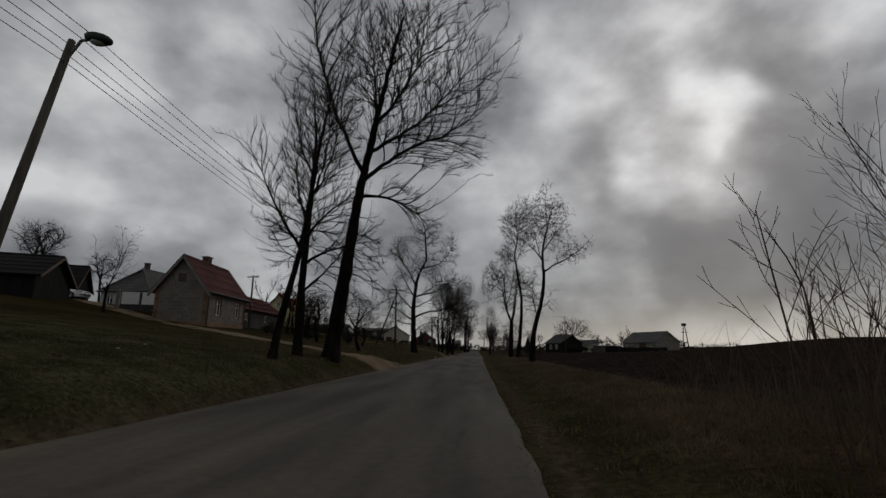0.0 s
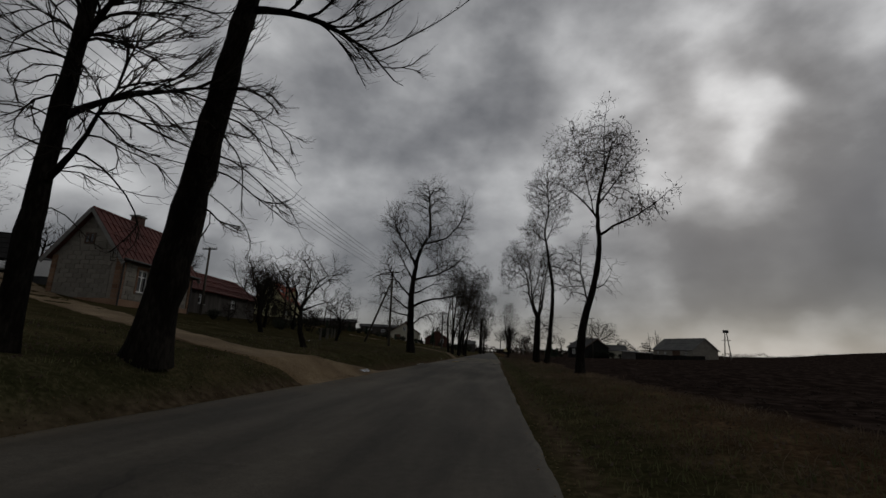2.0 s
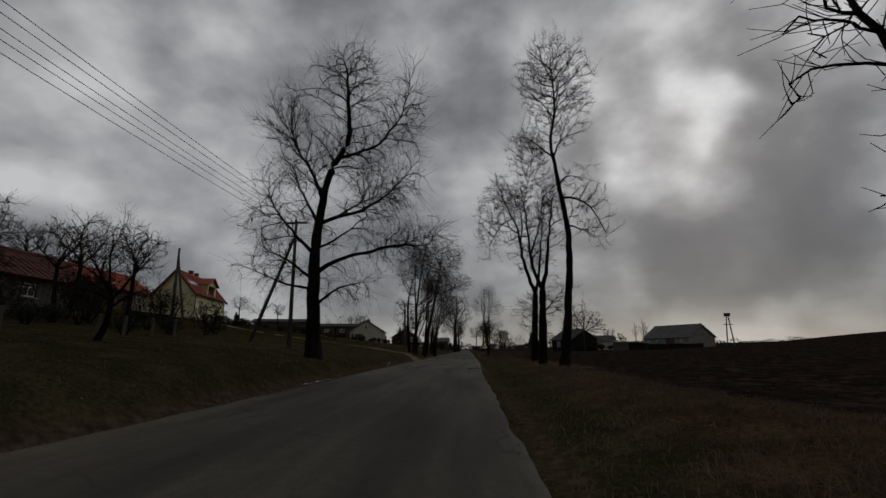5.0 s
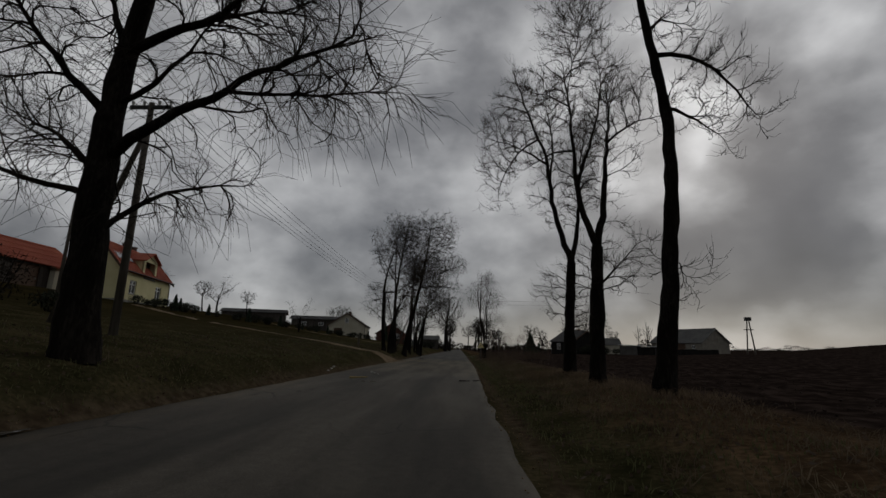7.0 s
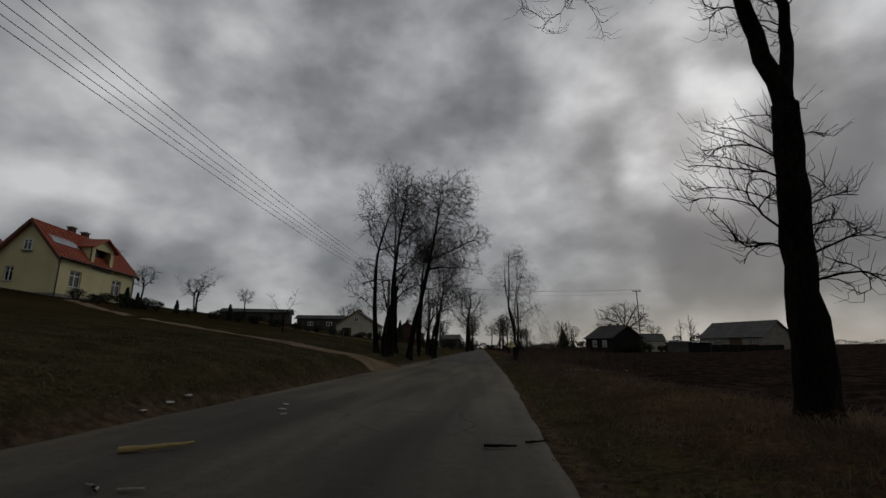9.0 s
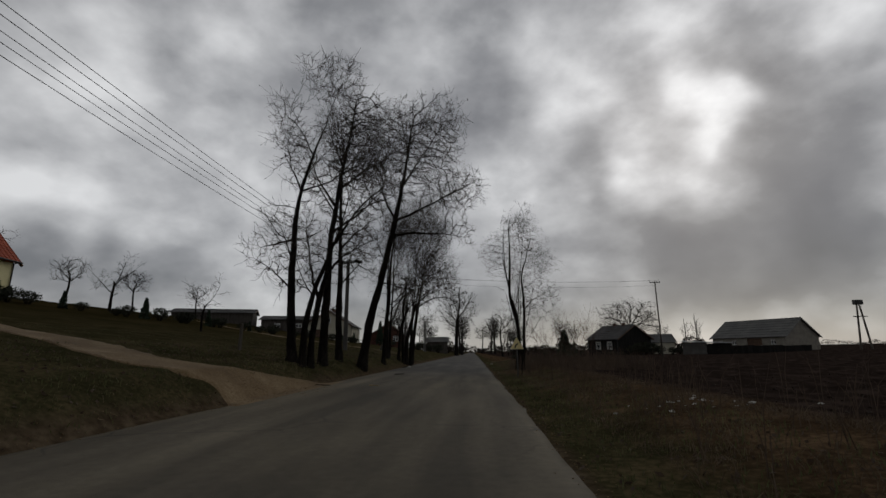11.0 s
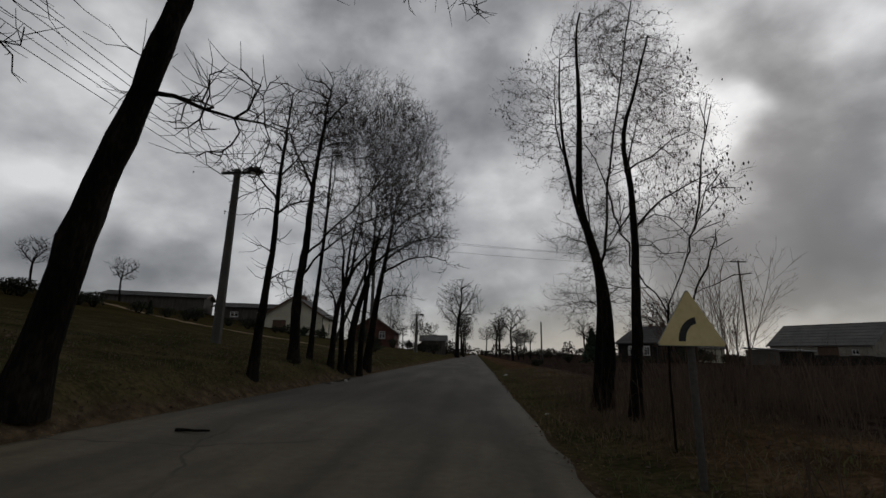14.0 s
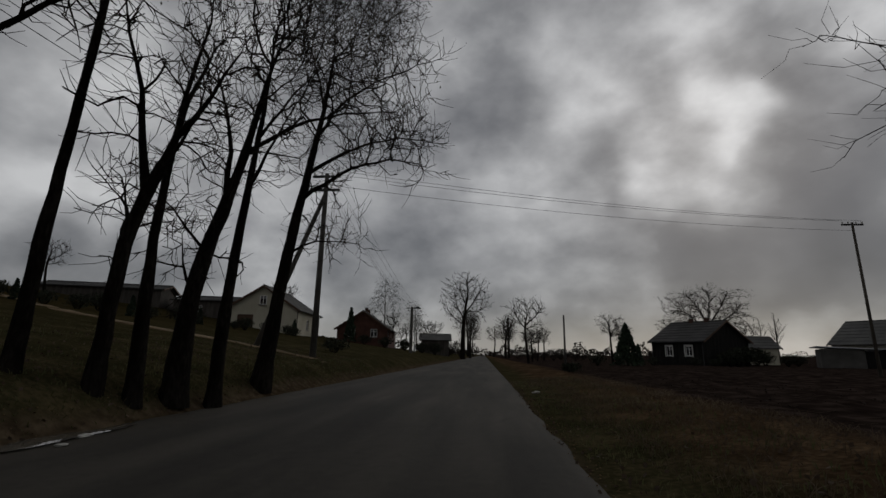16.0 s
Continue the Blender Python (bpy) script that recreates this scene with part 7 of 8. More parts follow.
tree(-31.0, 92.5, flat((0, 0), (0.0, 1.3), (0.1, 2.2)), [[(0.1, 0, 1.5), (-1.2, 0.2, 2.5), (-2.0, 0.3, 3.2)], [(0.1, 0, 2.2), (1.0, -0.2, 2.9), (1.9, -0.3, 3.4)], [(0.1, 0, 2.0), (0.2, 0.5, 3.4), (0.2, 0.8, 4.4)]], 0.16, dict(FRUIT, thin=0.008), 78, "bare spreading fruit tree beside the yellow house", group="garden trees", extra=3, r1=0.7)
# taller trees towards the village
BIG = grown_tree(-4.2, 173.0, 0.6, "large round bare tree beside the far lane",
           [(0.0, 0.0), (0.13, 6.85), (0.56, 10.25), (1.0, 13.13), (0.75, 16.04)],
           [[(0.24, 7.98), (-1.05, 10.23), (-1.54, 13.11)], [(0.45, 9.11), (2.16, 11.41), (3.53, 14.07)], [(0.13, 6.85), (-2.17, 8.51), (-3.35, 10.21)], [(0.67, 10.82), (-0.51, 13.7), (-0.88, 16.03)], [(0.57, 9.45), (3.07, 9.48), (4.89, 10.63)]],
           [(-1.76, 11.95, 2.87, 4.14), (3.07, 12.57, 2.76, 4.14), (0.53, 14.05, 2.76, 3.22), (0.34, 8.54, 3.91, 1.84, 0.6)], 226, bare=4.0, fine=2.6, density=0.15, group="far trees")
MID = grown_tree(4.8, 131.0, 0.16, "bare tree beside the lane near the village",
           [(0.0, 0.0), (-0.34, 3.24), (-0.25, 4.45)],
           [[(-0.32, 3.84), (-1.16, 4.75), (-1.57, 5.66)], [(-0.25, 4.45), (0.08, 5.68), (-0.33, 6.6)], [(-0.26, 4.15), (0.86, 5.08), (1.49, 6.0)], [(-0.33, 3.72), (0.65, 3.98), (1.25, 3.99)]],
           [(-0.23, 5.37, 1.89, 1.51), (0.65, 4.16, 0.88, 0.5, 0.6)], 227, bare=1.2, fine=1.9, density=0.35, fork=True, group="far trees")
BRC = grown_tree(-13.2, 141.0, 0.16, "birch with drooping bare twigs",
           [(0.0, 0.0), (-0.0, 4.12), (-0.07, 7.17), (0.01, 8.72)],
           [[(-0.0, 4.12), (-1.08, 5.63), (-1.59, 6.39)], [(-0.04, 6.4), (-0.88, 7.78), (-1.24, 8.55)], [(0.0, 5.64), (0.96, 6.79), (1.32, 7.33)], [(0.02, 3.75), (1.06, 4.51), (1.58, 4.89)]],
           [(0.02, 6.78, 1.66, 2.26), (-1.37, 5.24, 1.05, 1.35, 0.7), (1.3, 4.14, 0.9, 1.88, 0.7), (-0.03, 3.0, 1.2, 1.05, 0.5)], 228, bare=2.0, fine=1.8, density=0.45, style="weep", bark=BIRCH, group="far trees")
grown_tree(31.0, 143.5, 0.33, "broad bare tree behind the dark house",
           [(0.0, 0.0), (-1.97, 3.28), (-1.66, 4.88)],
           [[(-2.04, 4.0), (-3.6, 6.03), (-5.65, 7.05)], [(-1.75, 4.74), (-2.42, 7.09), (-3.52, 9.02)], [(-1.66, 4.88), (-0.43, 7.11), (0.38, 9.2)], [(-1.72, 4.37), (1.01, 6.09), (2.89, 7.14)], [(-1.66, 4.88), (-1.54, 7.32), (-1.61, 9.34)]],
           [(-1.68, 7.32, 4.86, 2.35), (-4.66, 6.17, 2.35, 1.72, 0.8), (1.29, 5.51, 2.35, 2.04, 0.8)], 229, bare=2.4, fine=1.9, density=0.34, fork=True, group="far trees")
POP = tree(54.5, 172.0, flat((0, 0), (0.0, 3.0), (0.0, 7.5)), [], 0.22, dict(FAR, angle=24, lift=(0.03, 0.2, 0.2, 0.1)), 85, "slim upright poplar behind the barn", group="far trees", extra=14, r1=0.3)


def again(src, x, y, s, turn):
    copy_thing(src, pose(x, y, ground_z(x, y) - 0.1, 0, 0, turn) @ Matrix.Scale(s, 4))


again(BRC, -8.9, 140.0, 0.72, 80)
again(MID, 25.5, 146.0, 0.85, 30)
for x, y, s, a in ((52.6, 173.5, 0.9, 50), (56.2, 175.0, 0.8, 120)):
    again(POP, x, y, s, a)
for x, y, s, a in ((-3.6, 205, 0.72, 70), (-5.0, 232, 0.9, 150), (6.2, 215, 0.7, 20), (8.5, 240, 0.85, 260)):
    again(BIG, x, y, s, a)
for x, y, s, a in ((3.9, 262, 1.7, 200), (-4.6, 285, 1.9, 310), (10.5, 285, 1.7, 90), (-14.0, 215, 1.3, 40), (16.0, 235, 1.3, 10), (-22.0, 190, 1.2, 230), (20, 300, 1.7, 33), (-30, 260, 1.5, 77), (-45, 330, 1.7, 130)):
    again(MID, x, y, s, a)
for x, y, s, a in ((16.5, 142, 0.9, 40), (-26.5, 139, 0.9, 70), (-29.5, 141, 0.8, 170), (-24.0, 134, 0.7, 270), (-44.0, 112, 0.8, 10), (-50.0, 108, 0.9, 200), (-38.5, 117, 0.7, 60), (-58, 100, 0.8, 20), (-36.0, 60, 0.9, 100), (-38.5, 88, 0.8, 310), (-30.0, 46.0, 0.7, 25), (-41, 47, 0.8, 75), (20.0, 150, 0.8, 120), (-17.8, 44.0, 0.62, 10), (-16.2, 46.2, 0.7, 140), (-19.5, 46.5, 0.75, 230), (-34.5, 33.0, 0.8, 60), (-37.5, 36.0, 0.9, 160), (-44.0, 33.0, 0.9, 260), (37.5, 150, 0.8, 15), (62, 160, 0.6, 33), (9.0, 160, 0.8, 210), (7.2, 150, 0.7, 5), (12.0, 175, 0.9, 90), (-10.5, 165, 0.8, 120), (-13.5, 175, 0.9, 12)):
    again(MID, x, y, s, a)
thick = shrub(-9.5, 150.0, 1.8, 1.6, 91, "dark bushy shrub near the village", TWIG, group="village shrubs", n=900)
rng = np.random.RandomState(9)
for k in range(34):
    sx = rng.choice([-1, 1]) * rng.uniform(5.5, 22) + (2 if k % 2 else 0)
    sy = rng.uniform(146, 235)
    copy_thing(thick, pose(sx, sy, ground_z(sx, sy) - 0.05, 0, 0, rng.uniform(0, 360)) @ Matrix.Scale(rng.uniform(0.7, 1.7), 4))


def wood_edge(name, a0, a1, d0, d1, hmax, n, seed, label):
    """The ragged top of far woods and hedgerows on the skyline."""
    rng = np.random.RandomState(seed)
    a = np.radians(rng.uniform(a0, a1, n))
    d = rng.uniform(d0, d1, n)
    x, y = d * np.sin(a), 60 + d * np.cos(a)
    crest = 0.35 + 0.65 * np.clip(np.sin(a * 37 + seed) * np.sin(a * 91) + 0.35 + 0.4 * np.sin(a * 211), 0, 1)
    z = land(x, y) + hmax * crest * rng.uniform(0, 1, n)
    ob = clump(name, np.stack([x, y, z], -1), hmax * 0.10, rng, TWIG, None, flat_=0.5)
    return tagged(ob, label, "woods", kind="stuff")


wood_edge("far_woods", 24, 64, 420, 560, 4.5, 7000, 3, "far bare woods on the skyline")
wood_edge("far_woods", -8, 26, 420, 600, 12.0, 5200, 4, "far bare woods on the skyline")
wood_edge("far_hedge", -60, -8, 150, 260, 3.2, 6200, 5, "far dark hedgerow along the rising meadow")


# ---- saplings and dead growth by the field ----
def sapling(x, y, h, stems, seed, label, arch=0.02, toward=(0.0, 0.0), girth=0.0095, width=0.12):
    """Thin stems from one foot, with side shoots; toward bends them all one way."""
    root = thing("sapling", pose(x, y, ground_z(x, y) - 0.05), label, "sapling", "saplings by the field")
    br = Branches(seed)
    st = dict(ASH, lift=(arch, 0.05 + arch, 0.05, 0.02), bend=0.09, dens=(3.4, 4.6, 3.6, 3), bare=(0.36, 0.2, 0.1, 0.1), angle=33, ratio=0.36, most=(1.0, 0.5, 0.3, 0.25), least=0.12, thin=0.0024, depth=2, knots=(9, 6, 4, 2))
    for k in range(stems):
        a = k * 2.4 + br.rng.uniform(0, 1)
        lean = br.rng.uniform(0.02, 0.14)
        d = np.array([lean * math.cos(a) + toward[0] * br.rng.uniform(0.5, 1.3), lean * math.sin(a) + toward[1] * br.rng.uniform(0.5, 1.3), 1.0])
        br.shoot(np.array([width * math.cos(a), width * math.sin(a), 0]), d, h * br.rng.uniform(0.78, 1.08), girth, 0, st)
    mesh_part("stem_growth", br.mesh("stem_growth", (0,), 5), TWIG_RED, root)
    m = br.mesh("crown", (1, 2, 3), 3)
    if m:
        tagged(mesh_part("crown", m, TWIG_RED, root), kind="stuff")
    return root


sapling(2.10, 2.95, 2.0, 1, 101, "thin upright bare sapling among dead weeds", 0.01, (-0.16, 0.05), 0.011, 0.02)
sapling(2.28, 3.05, 2.0, 2, 103, "thin forked bare sapling among dead weeds", 0.02, (0.0, 0.04), 0.011, 0.03)
for sx, sy, sh, sn, sd in ((2.75, 3.6, 1.35, 2, 2), (3.3, 4.3, 1.7, 3, 4), (3.0, 4.1, 1.5, 2, 5), (4.3, 5.3, 2.0, 4, 7)):
    sapling(sx, sy, sh, sn, 100 + sd, "short thin bare sapling among dead weeds")
for sx, sy, sh, sn, sd in ((5.1, 4.6, 3.4, 5, 21), (5.7, 5.6, 3.2, 5, 22), (5.0, 5.2, 2.2, 4, 23)):
    sapling(sx, sy, sh, sn, 100 + sd, "many-stemmed bare bush arching over dead weeds", 0.03, (-0.22, 0.05), 0.012, 0.2)
for sx, sy, sh, sn, sd in ((3.6, 78.4, 2.6, 4, 11), (4.6, 79.4, 2.8, 5, 12), (5.4, 80.6, 3.0, 5, 13), (6.4, 82.2, 2.8, 5, 14), (5.8, 84.0, 2.6, 4, 15), (7.4, 84.4, 2.8, 5, 16), (4.0, 80.6, 2.2, 4, 17), (5.6, 82.8, 2.4, 4, 18)):
    sapling(sx, sy, sh, sn, 100 + sd, "thin arching bare sapling beside the lane", arch=-0.06)


def blades(name, xy, h, w, mat, seed, label, lean=0.35, category="grass"):
    """Bent grass blades or stalks, two joints each."""
    rng = np.random.RandomState(seed)
    n = len(xy)
    z = ground_surface(xy[:, 0], xy[:, 1]) - 0.01
    base = np.column_stack([xy, z])
    a = rng.uniform(0, 6.28, n)
    tilt = np.abs(rng.normal(0, lean, n))
    up = np.column_stack([np.cos(a) * tilt, np.sin(a) * tilt, np.ones(n)])
    b = rng.uniform(0, 6.28, n)
    side = np.column_stack([np.cos(b), np.sin(b), np.zeros(n)]) * w[:, None]
    mid = base + up * h[:, None] * 0.55
    tip = base + (up * np.array([1.9, 1.9, 0.92])) * h[:, None]
    V = np.stack([base - side, base + side, mid + side * 0.75, mid - side * 0.75, tip + side * 0.15, tip - side * 0.15], 1).reshape(-1, 3)
    o = np.arange(n)[:, None] * 6
    F = np.concatenate([o + np.array([[0, 1, 2, 3]]), o + np.array([[3, 2, 4, 5]])])
    return tagged(mesh_part(name, quads_mesh(name, [(V, F)]), mat), label, category, kind="stuff")


def strip(rng, n, x0, x1, y0, y1, patch=None, keep_off=True):
    x, y = rng.uniform(x0, x1, n), rng.uniform(y0, y1, n)
    keep = np.ones(n, bool)
    if patch:
        keep &= soft_noise(x, y, patch[0], patch[1]) + rng.normal(0, 0.15, n) > patch[2]
    if keep_off:
        for c0, c1, cy0, cy1 in ((-4.9, -4.2, 20.6, 27.0), (-5.5, -4.8, 20.0, 23.4), (-8.6, -5.4, 19.9, 22.1), (-12.0, -8.4, 21.4, 24.0), (-4.9, -4.2, 63.6, 67.6), (-5.4, -4.8, 63.4, 65.4), (-8.0, -5.2, 63.2, 64.9), (-12.0, -7.8, 64.4, 66.2)):
            keep &= ~((x > c0) & (x < c1) & (y > cy0) & (y < cy1))
    return np.column_stack([x, y])[keep]


rng = np.random.RandomState(77)
xy = np.concatenate([strip(rng, 20000, -9.0, -4.5, -1, 100, (2.5, 3, -0.35)), strip(rng, 7000, -14.0, -8.5, 2, 100, (3, 4, -0.1)), strip(rng, 9000, -5.4, -4.42, -1, 100)])
blades("meadow_grass", xy, rng.uniform(0.025, 0.085, len(xy)), rng.uniform(0.004, 0.008, len(xy)), GRASS, 1, "short tired green grass of the verge")
xy = strip(rng, 36000, 0.7, 3.4, 0, 100, (2.0, 5, -0.35))
xy = xy[xy[:, 0] > road_right(xy[:, 1]) + 0.06 + np.abs(rng.normal(0, 0.12, len(xy)))]
blades("verge_grass", xy, rng.uniform(0.025, 0.10, len(xy)), rng.uniform(0.004, 0.008, len(xy)), GRASS, 2, "short tired green grass of the verge")
xy = np.concatenate([strip(rng, 49000, 1.7, 4.2, 4, 100, (1.3, 6, -0.05)), strip(rng, 7000, -6.6, -4.6, 0, 100, (1.5, 7, 0.2))])
blades("dry_grass", xy, rng.uniform(0.05, 0.17, len(xy)), rng.uniform(0.003, 0.006, len(xy)), DRY, 3, "brown dry grass at the field's edge", lean=0.85)
clumps = [(3.2, 28.1), (3.9, 44.3), (3.6, 47.3), (3.6, 50.6), (2.3, 78.6), (2.35, 77.2)]
xy = np.concatenate([np.column_stack([rng.normal(cx, 0.55, 1500), rng.normal(cy, 0.75, 1500)]) for cx, cy in clumps])
blades("tall_dry_grass", xy, rng.uniform(0.05, 0.19, len(xy)), rng.uniform(0.003, 0.006, len(xy)), PALE_DRY, 4, "matted dry grass round the trunks", lean=0.8)
xy = strip(rng, 5200, 1.9, 7.5, 2.2, 8.5, (1.1, 14, -0.2))
blades("tall_dry_grass", xy, rng.uniform(0.10, 0.32, len(xy)), rng.uniform(0.003, 0.006, len(xy)), DRY, 7, "tall dry grass round the saplings", lean=0.6)
xy = np.concatenate([strip(rng, 700, 2.6, 7.5, 2.8, 8.0), strip(rng, 3600, 1.9, 8.0, 75.5, 82.0, (1.4, 8, -0.1)), strip(rng, 1500, 2.0, 4.5, 58, 75, (1.2, 9, 0.15))])
blades("dead_weeds", xy, rng.uniform(0.35, 1.0, len(xy)), rng.uniform(0.003, 0.006, len(xy)), WEED, 5, "dense dead brown weed stalks", lean=0.22, category="weeds")
xy = np.concatenate([strip(rng, 260, 2.8, 7.5, 3.0, 7.5), strip(rng, 1500, 2.4, 8.0, 76.0, 81.5, (1.4, 8, -0.1))])
blades("dead_weeds", xy, rng.uniform(0.6, 1.35, len(xy)), rng.uniform(0.003, 0.005, len(xy)), WEED, 6, "tall dead brown weed stalks", lean=0.25, category="weeds")

# fallen leaves and clods
xy = np.concatenate([strip(rng, 9000, -9, -4.4, 0, 100), strip(rng, 9000, 0.9, 4.2, 0, 100)])
P = np.column_stack([xy, ground_surface(xy[:, 0], xy[:, 1]) + 0.015])
tagged(clump("fallen_leaves", P, 0.026, rng, WEED, None, flat_=0.7), "scattered dry fallen leaves", "leaves", kind="stuff")


xy = np.concatenate([strip(rng, 500, -8, -4.5, 0, 100), strip(rng, 2600, 0.95, 4.0, 0, 100, (1.6, 12, 0.0))])
P = np.column_stack([xy, ground_surface(xy[:, 0], xy[:, 1]) + 0.02])
tagged(clump("fallen_leaves", P, 0.020, rng, DRY, None, flat_=0.7), "scattered pale curled fallen leaves", "leaves", kind="stuff")


def lumps(name, centres, sizes, seed, mat, label, category):
    """Loose clods, each a dented six-cornered lump."""
    rng = np.random.RandomState(seed)
    n = len(centres)
    unit = np.array([(1, 0, 0), (0, 1, 0), (-1, 0, 0), (0, -1, 0), (0, 0, 0.7), (0, 0, -0.5)], float)
    V = (centres[:, None] + unit[None] * rng.uniform(0.6, 1.3, (n, 6, 1)) * sizes[:, None, None]).reshape(-1, 3)
    t = np.array([(0, 1, 4), (1, 2, 4), (2, 3, 4), (3, 0, 4), (1, 0, 5), (2, 1, 5), (3, 2, 5), (0, 3, 5)])
    F = (np.arange(n)[:, None, None] * 6 + t[None]).reshape(-1, 3)
    return tagged(mesh_part(name, quads_mesh(name, [(V, F)]), mat), label, category, kind="stuff")


SOIL = material("ploughed_soil", [(0.0204, 0.0136, 0.0102), (0.0323, 0.0221, 0.01666), (0.051, 0.03655, 0.0272)], 0.97, 1.2, 14, 0.5, 20, world_space=True, spec=0.15)
xy = np.concatenate([strip(rng, 3500, 4.4, 11, 0, 100, None, False)])
P = np.column_stack([xy, ground_surface(xy[:, 0], xy[:, 1]) + 0.01])
lumps("soil_clods", P, rng.uniform(0.012, 0.05, len(P)), 4, SOIL, "loose clods of dark ploughed soil", "soil")
xy = np.concatenate([strip(rng, 2200, -4.75, -4.25, 0, 100, None, False), np.column_stack([road_right(np.linspace(0, 100, 1800)) + rng.normal(0.05, 0.10, 1800), np.linspace(0, 100, 1800)])])
P = np.column_stack([xy, np.maximum(ground_surface(xy[:, 0], xy[:, 1]), road_height(xy[:, 0])) + 0.012])
lumps("edge_gravel", P, rng.uniform(0.005, 0.016, len(P)), 5, GRAVEL, "loose grit along the tarmac edge", "gravel")
xy = np.concatenate([np.column_stack([rng.uniform(-5.2, -3.7, 420), rng.normal(24.0, 1.9, 420)]), np.column_stack([rng.uniform(-5.2, -3.7, 380), rng.normal(66.2, 1.6, 380)])])
P = np.column_stack([xy, np.where(xy[:, 0] > -4.4, road_height(xy[:, 0]) + 0.012, ground_surface(xy[:, 0], xy[:, 1])) + 0.03])
P = P[~((P[:, 0] > -4.1) & (rng.uniform(0, 1, len(P)) < 0.6))]
P[:, 2] -= np.where(P[:, 0] > -4.15, 0.03, 0.0)
lumps("drive_stones", P, rng.uniform(0.006, 0.022, len(P)), 6, GRAVEL, "loose stones in the mouths of the drives", "stones")


# ---- small loose things ----
def scrap(x, y, size, seed, label, mat=LITTER, name="litter", group="roadside litter"):
    """A crumpled flat scrap."""
    r = random.Random(seed)
    bm = bmesh.new()
    bmesh.ops.create_icosphere(bm, subdivisions=2, radius=1)
    for v in bm.verts:
        k = 1 + 0.45 * noise.noise(v.co * 2.3 + Vector((seed, 0, 0)))
        v.co = Vector((v.co.x * k * size, v.co.y * k * size * r.uniform(0.55, 0.75), v.co.z * k * size * 0.28))
    z = max(float(ground_surface(np.array(x), np.array(y))), float(road_height(x)) + 0.01 if -4.4 < x < 1 else -9)
    ob = part(name, bm, mat)
    ob.matrix_world = pose(x, y, z + size * 0.2, r.uniform(-8, 8), r.uniform(-8, 8), r.uniform(0, 360))
    return tagged(ob, label, "litter", group)


lit = random.Random(31)
for k in range(26):
    scrap(3.45 + lit.gauss(0, 0.55), 62.9 + lit.gauss(0, 0.45), lit.uniform(0.018, 0.055), k, "crumpled pale litter in the verge")
for k, (x, y, s) in enumerate(((-4.55, 51.8, 0.07), (-4.6, 52.3, 0.09), (-4.5, 51.2, 0.06), (-3.1, 52.4, 0.07), (-2.9, 52.0, 0.05), (-3.3, 53.0, 0.06), (1.3, 79.0, 0.05), (-3.95, 84.6, 0.06), (-4.1, 85.0, 0.08), (1.5, 94.0, 0.12), (-8.2, 30.2, 0.06), (-7.1, 8.8, 0.05), (-7.8, 10.5, 0.04))):
    scrap(x, y, s, 40 + k, "pale scrap lying beside the lane")


def stick(x, y, length, r, turn, label, mat, seed):
    rng = np.random.RandomState(seed)
    t = np.linspace(-0.5, 0.5, 7)
    P = np.column_stack([t * length, rng.normal(0, length * 0.02, 7), np.full(7, r)])[None]
    R = (r * (1 - 0.5 * (t + 0.5)) * rng.uniform(0.8, 1.2, 7))[None]
    ob = mesh_part("stick", quads_mesh("stick", [tube_arrays(P, R, 7)]), mat)
    z = max(float(road_height(x)) + 0.018, 0.0) if -4.4 < x < 1 else float(ground_surface(np.array(x), np.array(y)))
    ob.matrix_world = pose(x, y, z, 0, 0, turn)
    return tagged(ob, label, "stick", "fallen sticks")


PEELED = material("peeled_wood", [(0.28, 0.20, 0.08), (0.36, 0.27, 0.11), (0.44, 0.34, 0.16)], 0.8, 3, 20, 0.3, 20)
PALE_BARK = material("pale_bark_strip", [(0.20, 0.18, 0.14), (0.30, 0.27, 0.22), (0.40, 0.37, 0.31)], 0.9, 5, 20, 0.3, 20)
stick(-3.05, 49.55, 0.62, 0.03, 42, "peeled yellow stick lying on the lane", PEELED, 1)
for sx, sy, sl, sa, sd in ((-2.72, 48.42, 0.14, 150, 11), (-2.62, 48.36, 0.10, 120, 12), (-2.4, 48.40, 0.17, 15, 13)):
    stick(sx, sy, sl, 0.014, sa, "pale curled strip of bark on the lane", PALE_BARK, sd)
stick(0.2, 50.4, 0.35, 0.02, 5, "dark broken branch lying on the lane", BARK, 2)
stick(0.62, 50.7, 0.3, 0.015, 30, "dark broken branch lying on the lane", BARK, 3)
stick(-4.2, 68.3, 0.45, 0.02, -10, "dark broken branch lying on the lane", BARK, 4)
stick(-2.9, 69.0, 0.3, 0.012, -15, "pale broken branch lying on the lane", PEELED, 5)
stick(-3.2, 75.6, 0.4, 0.02, 0, "dark broken branch lying on the lane", BARK, 6)


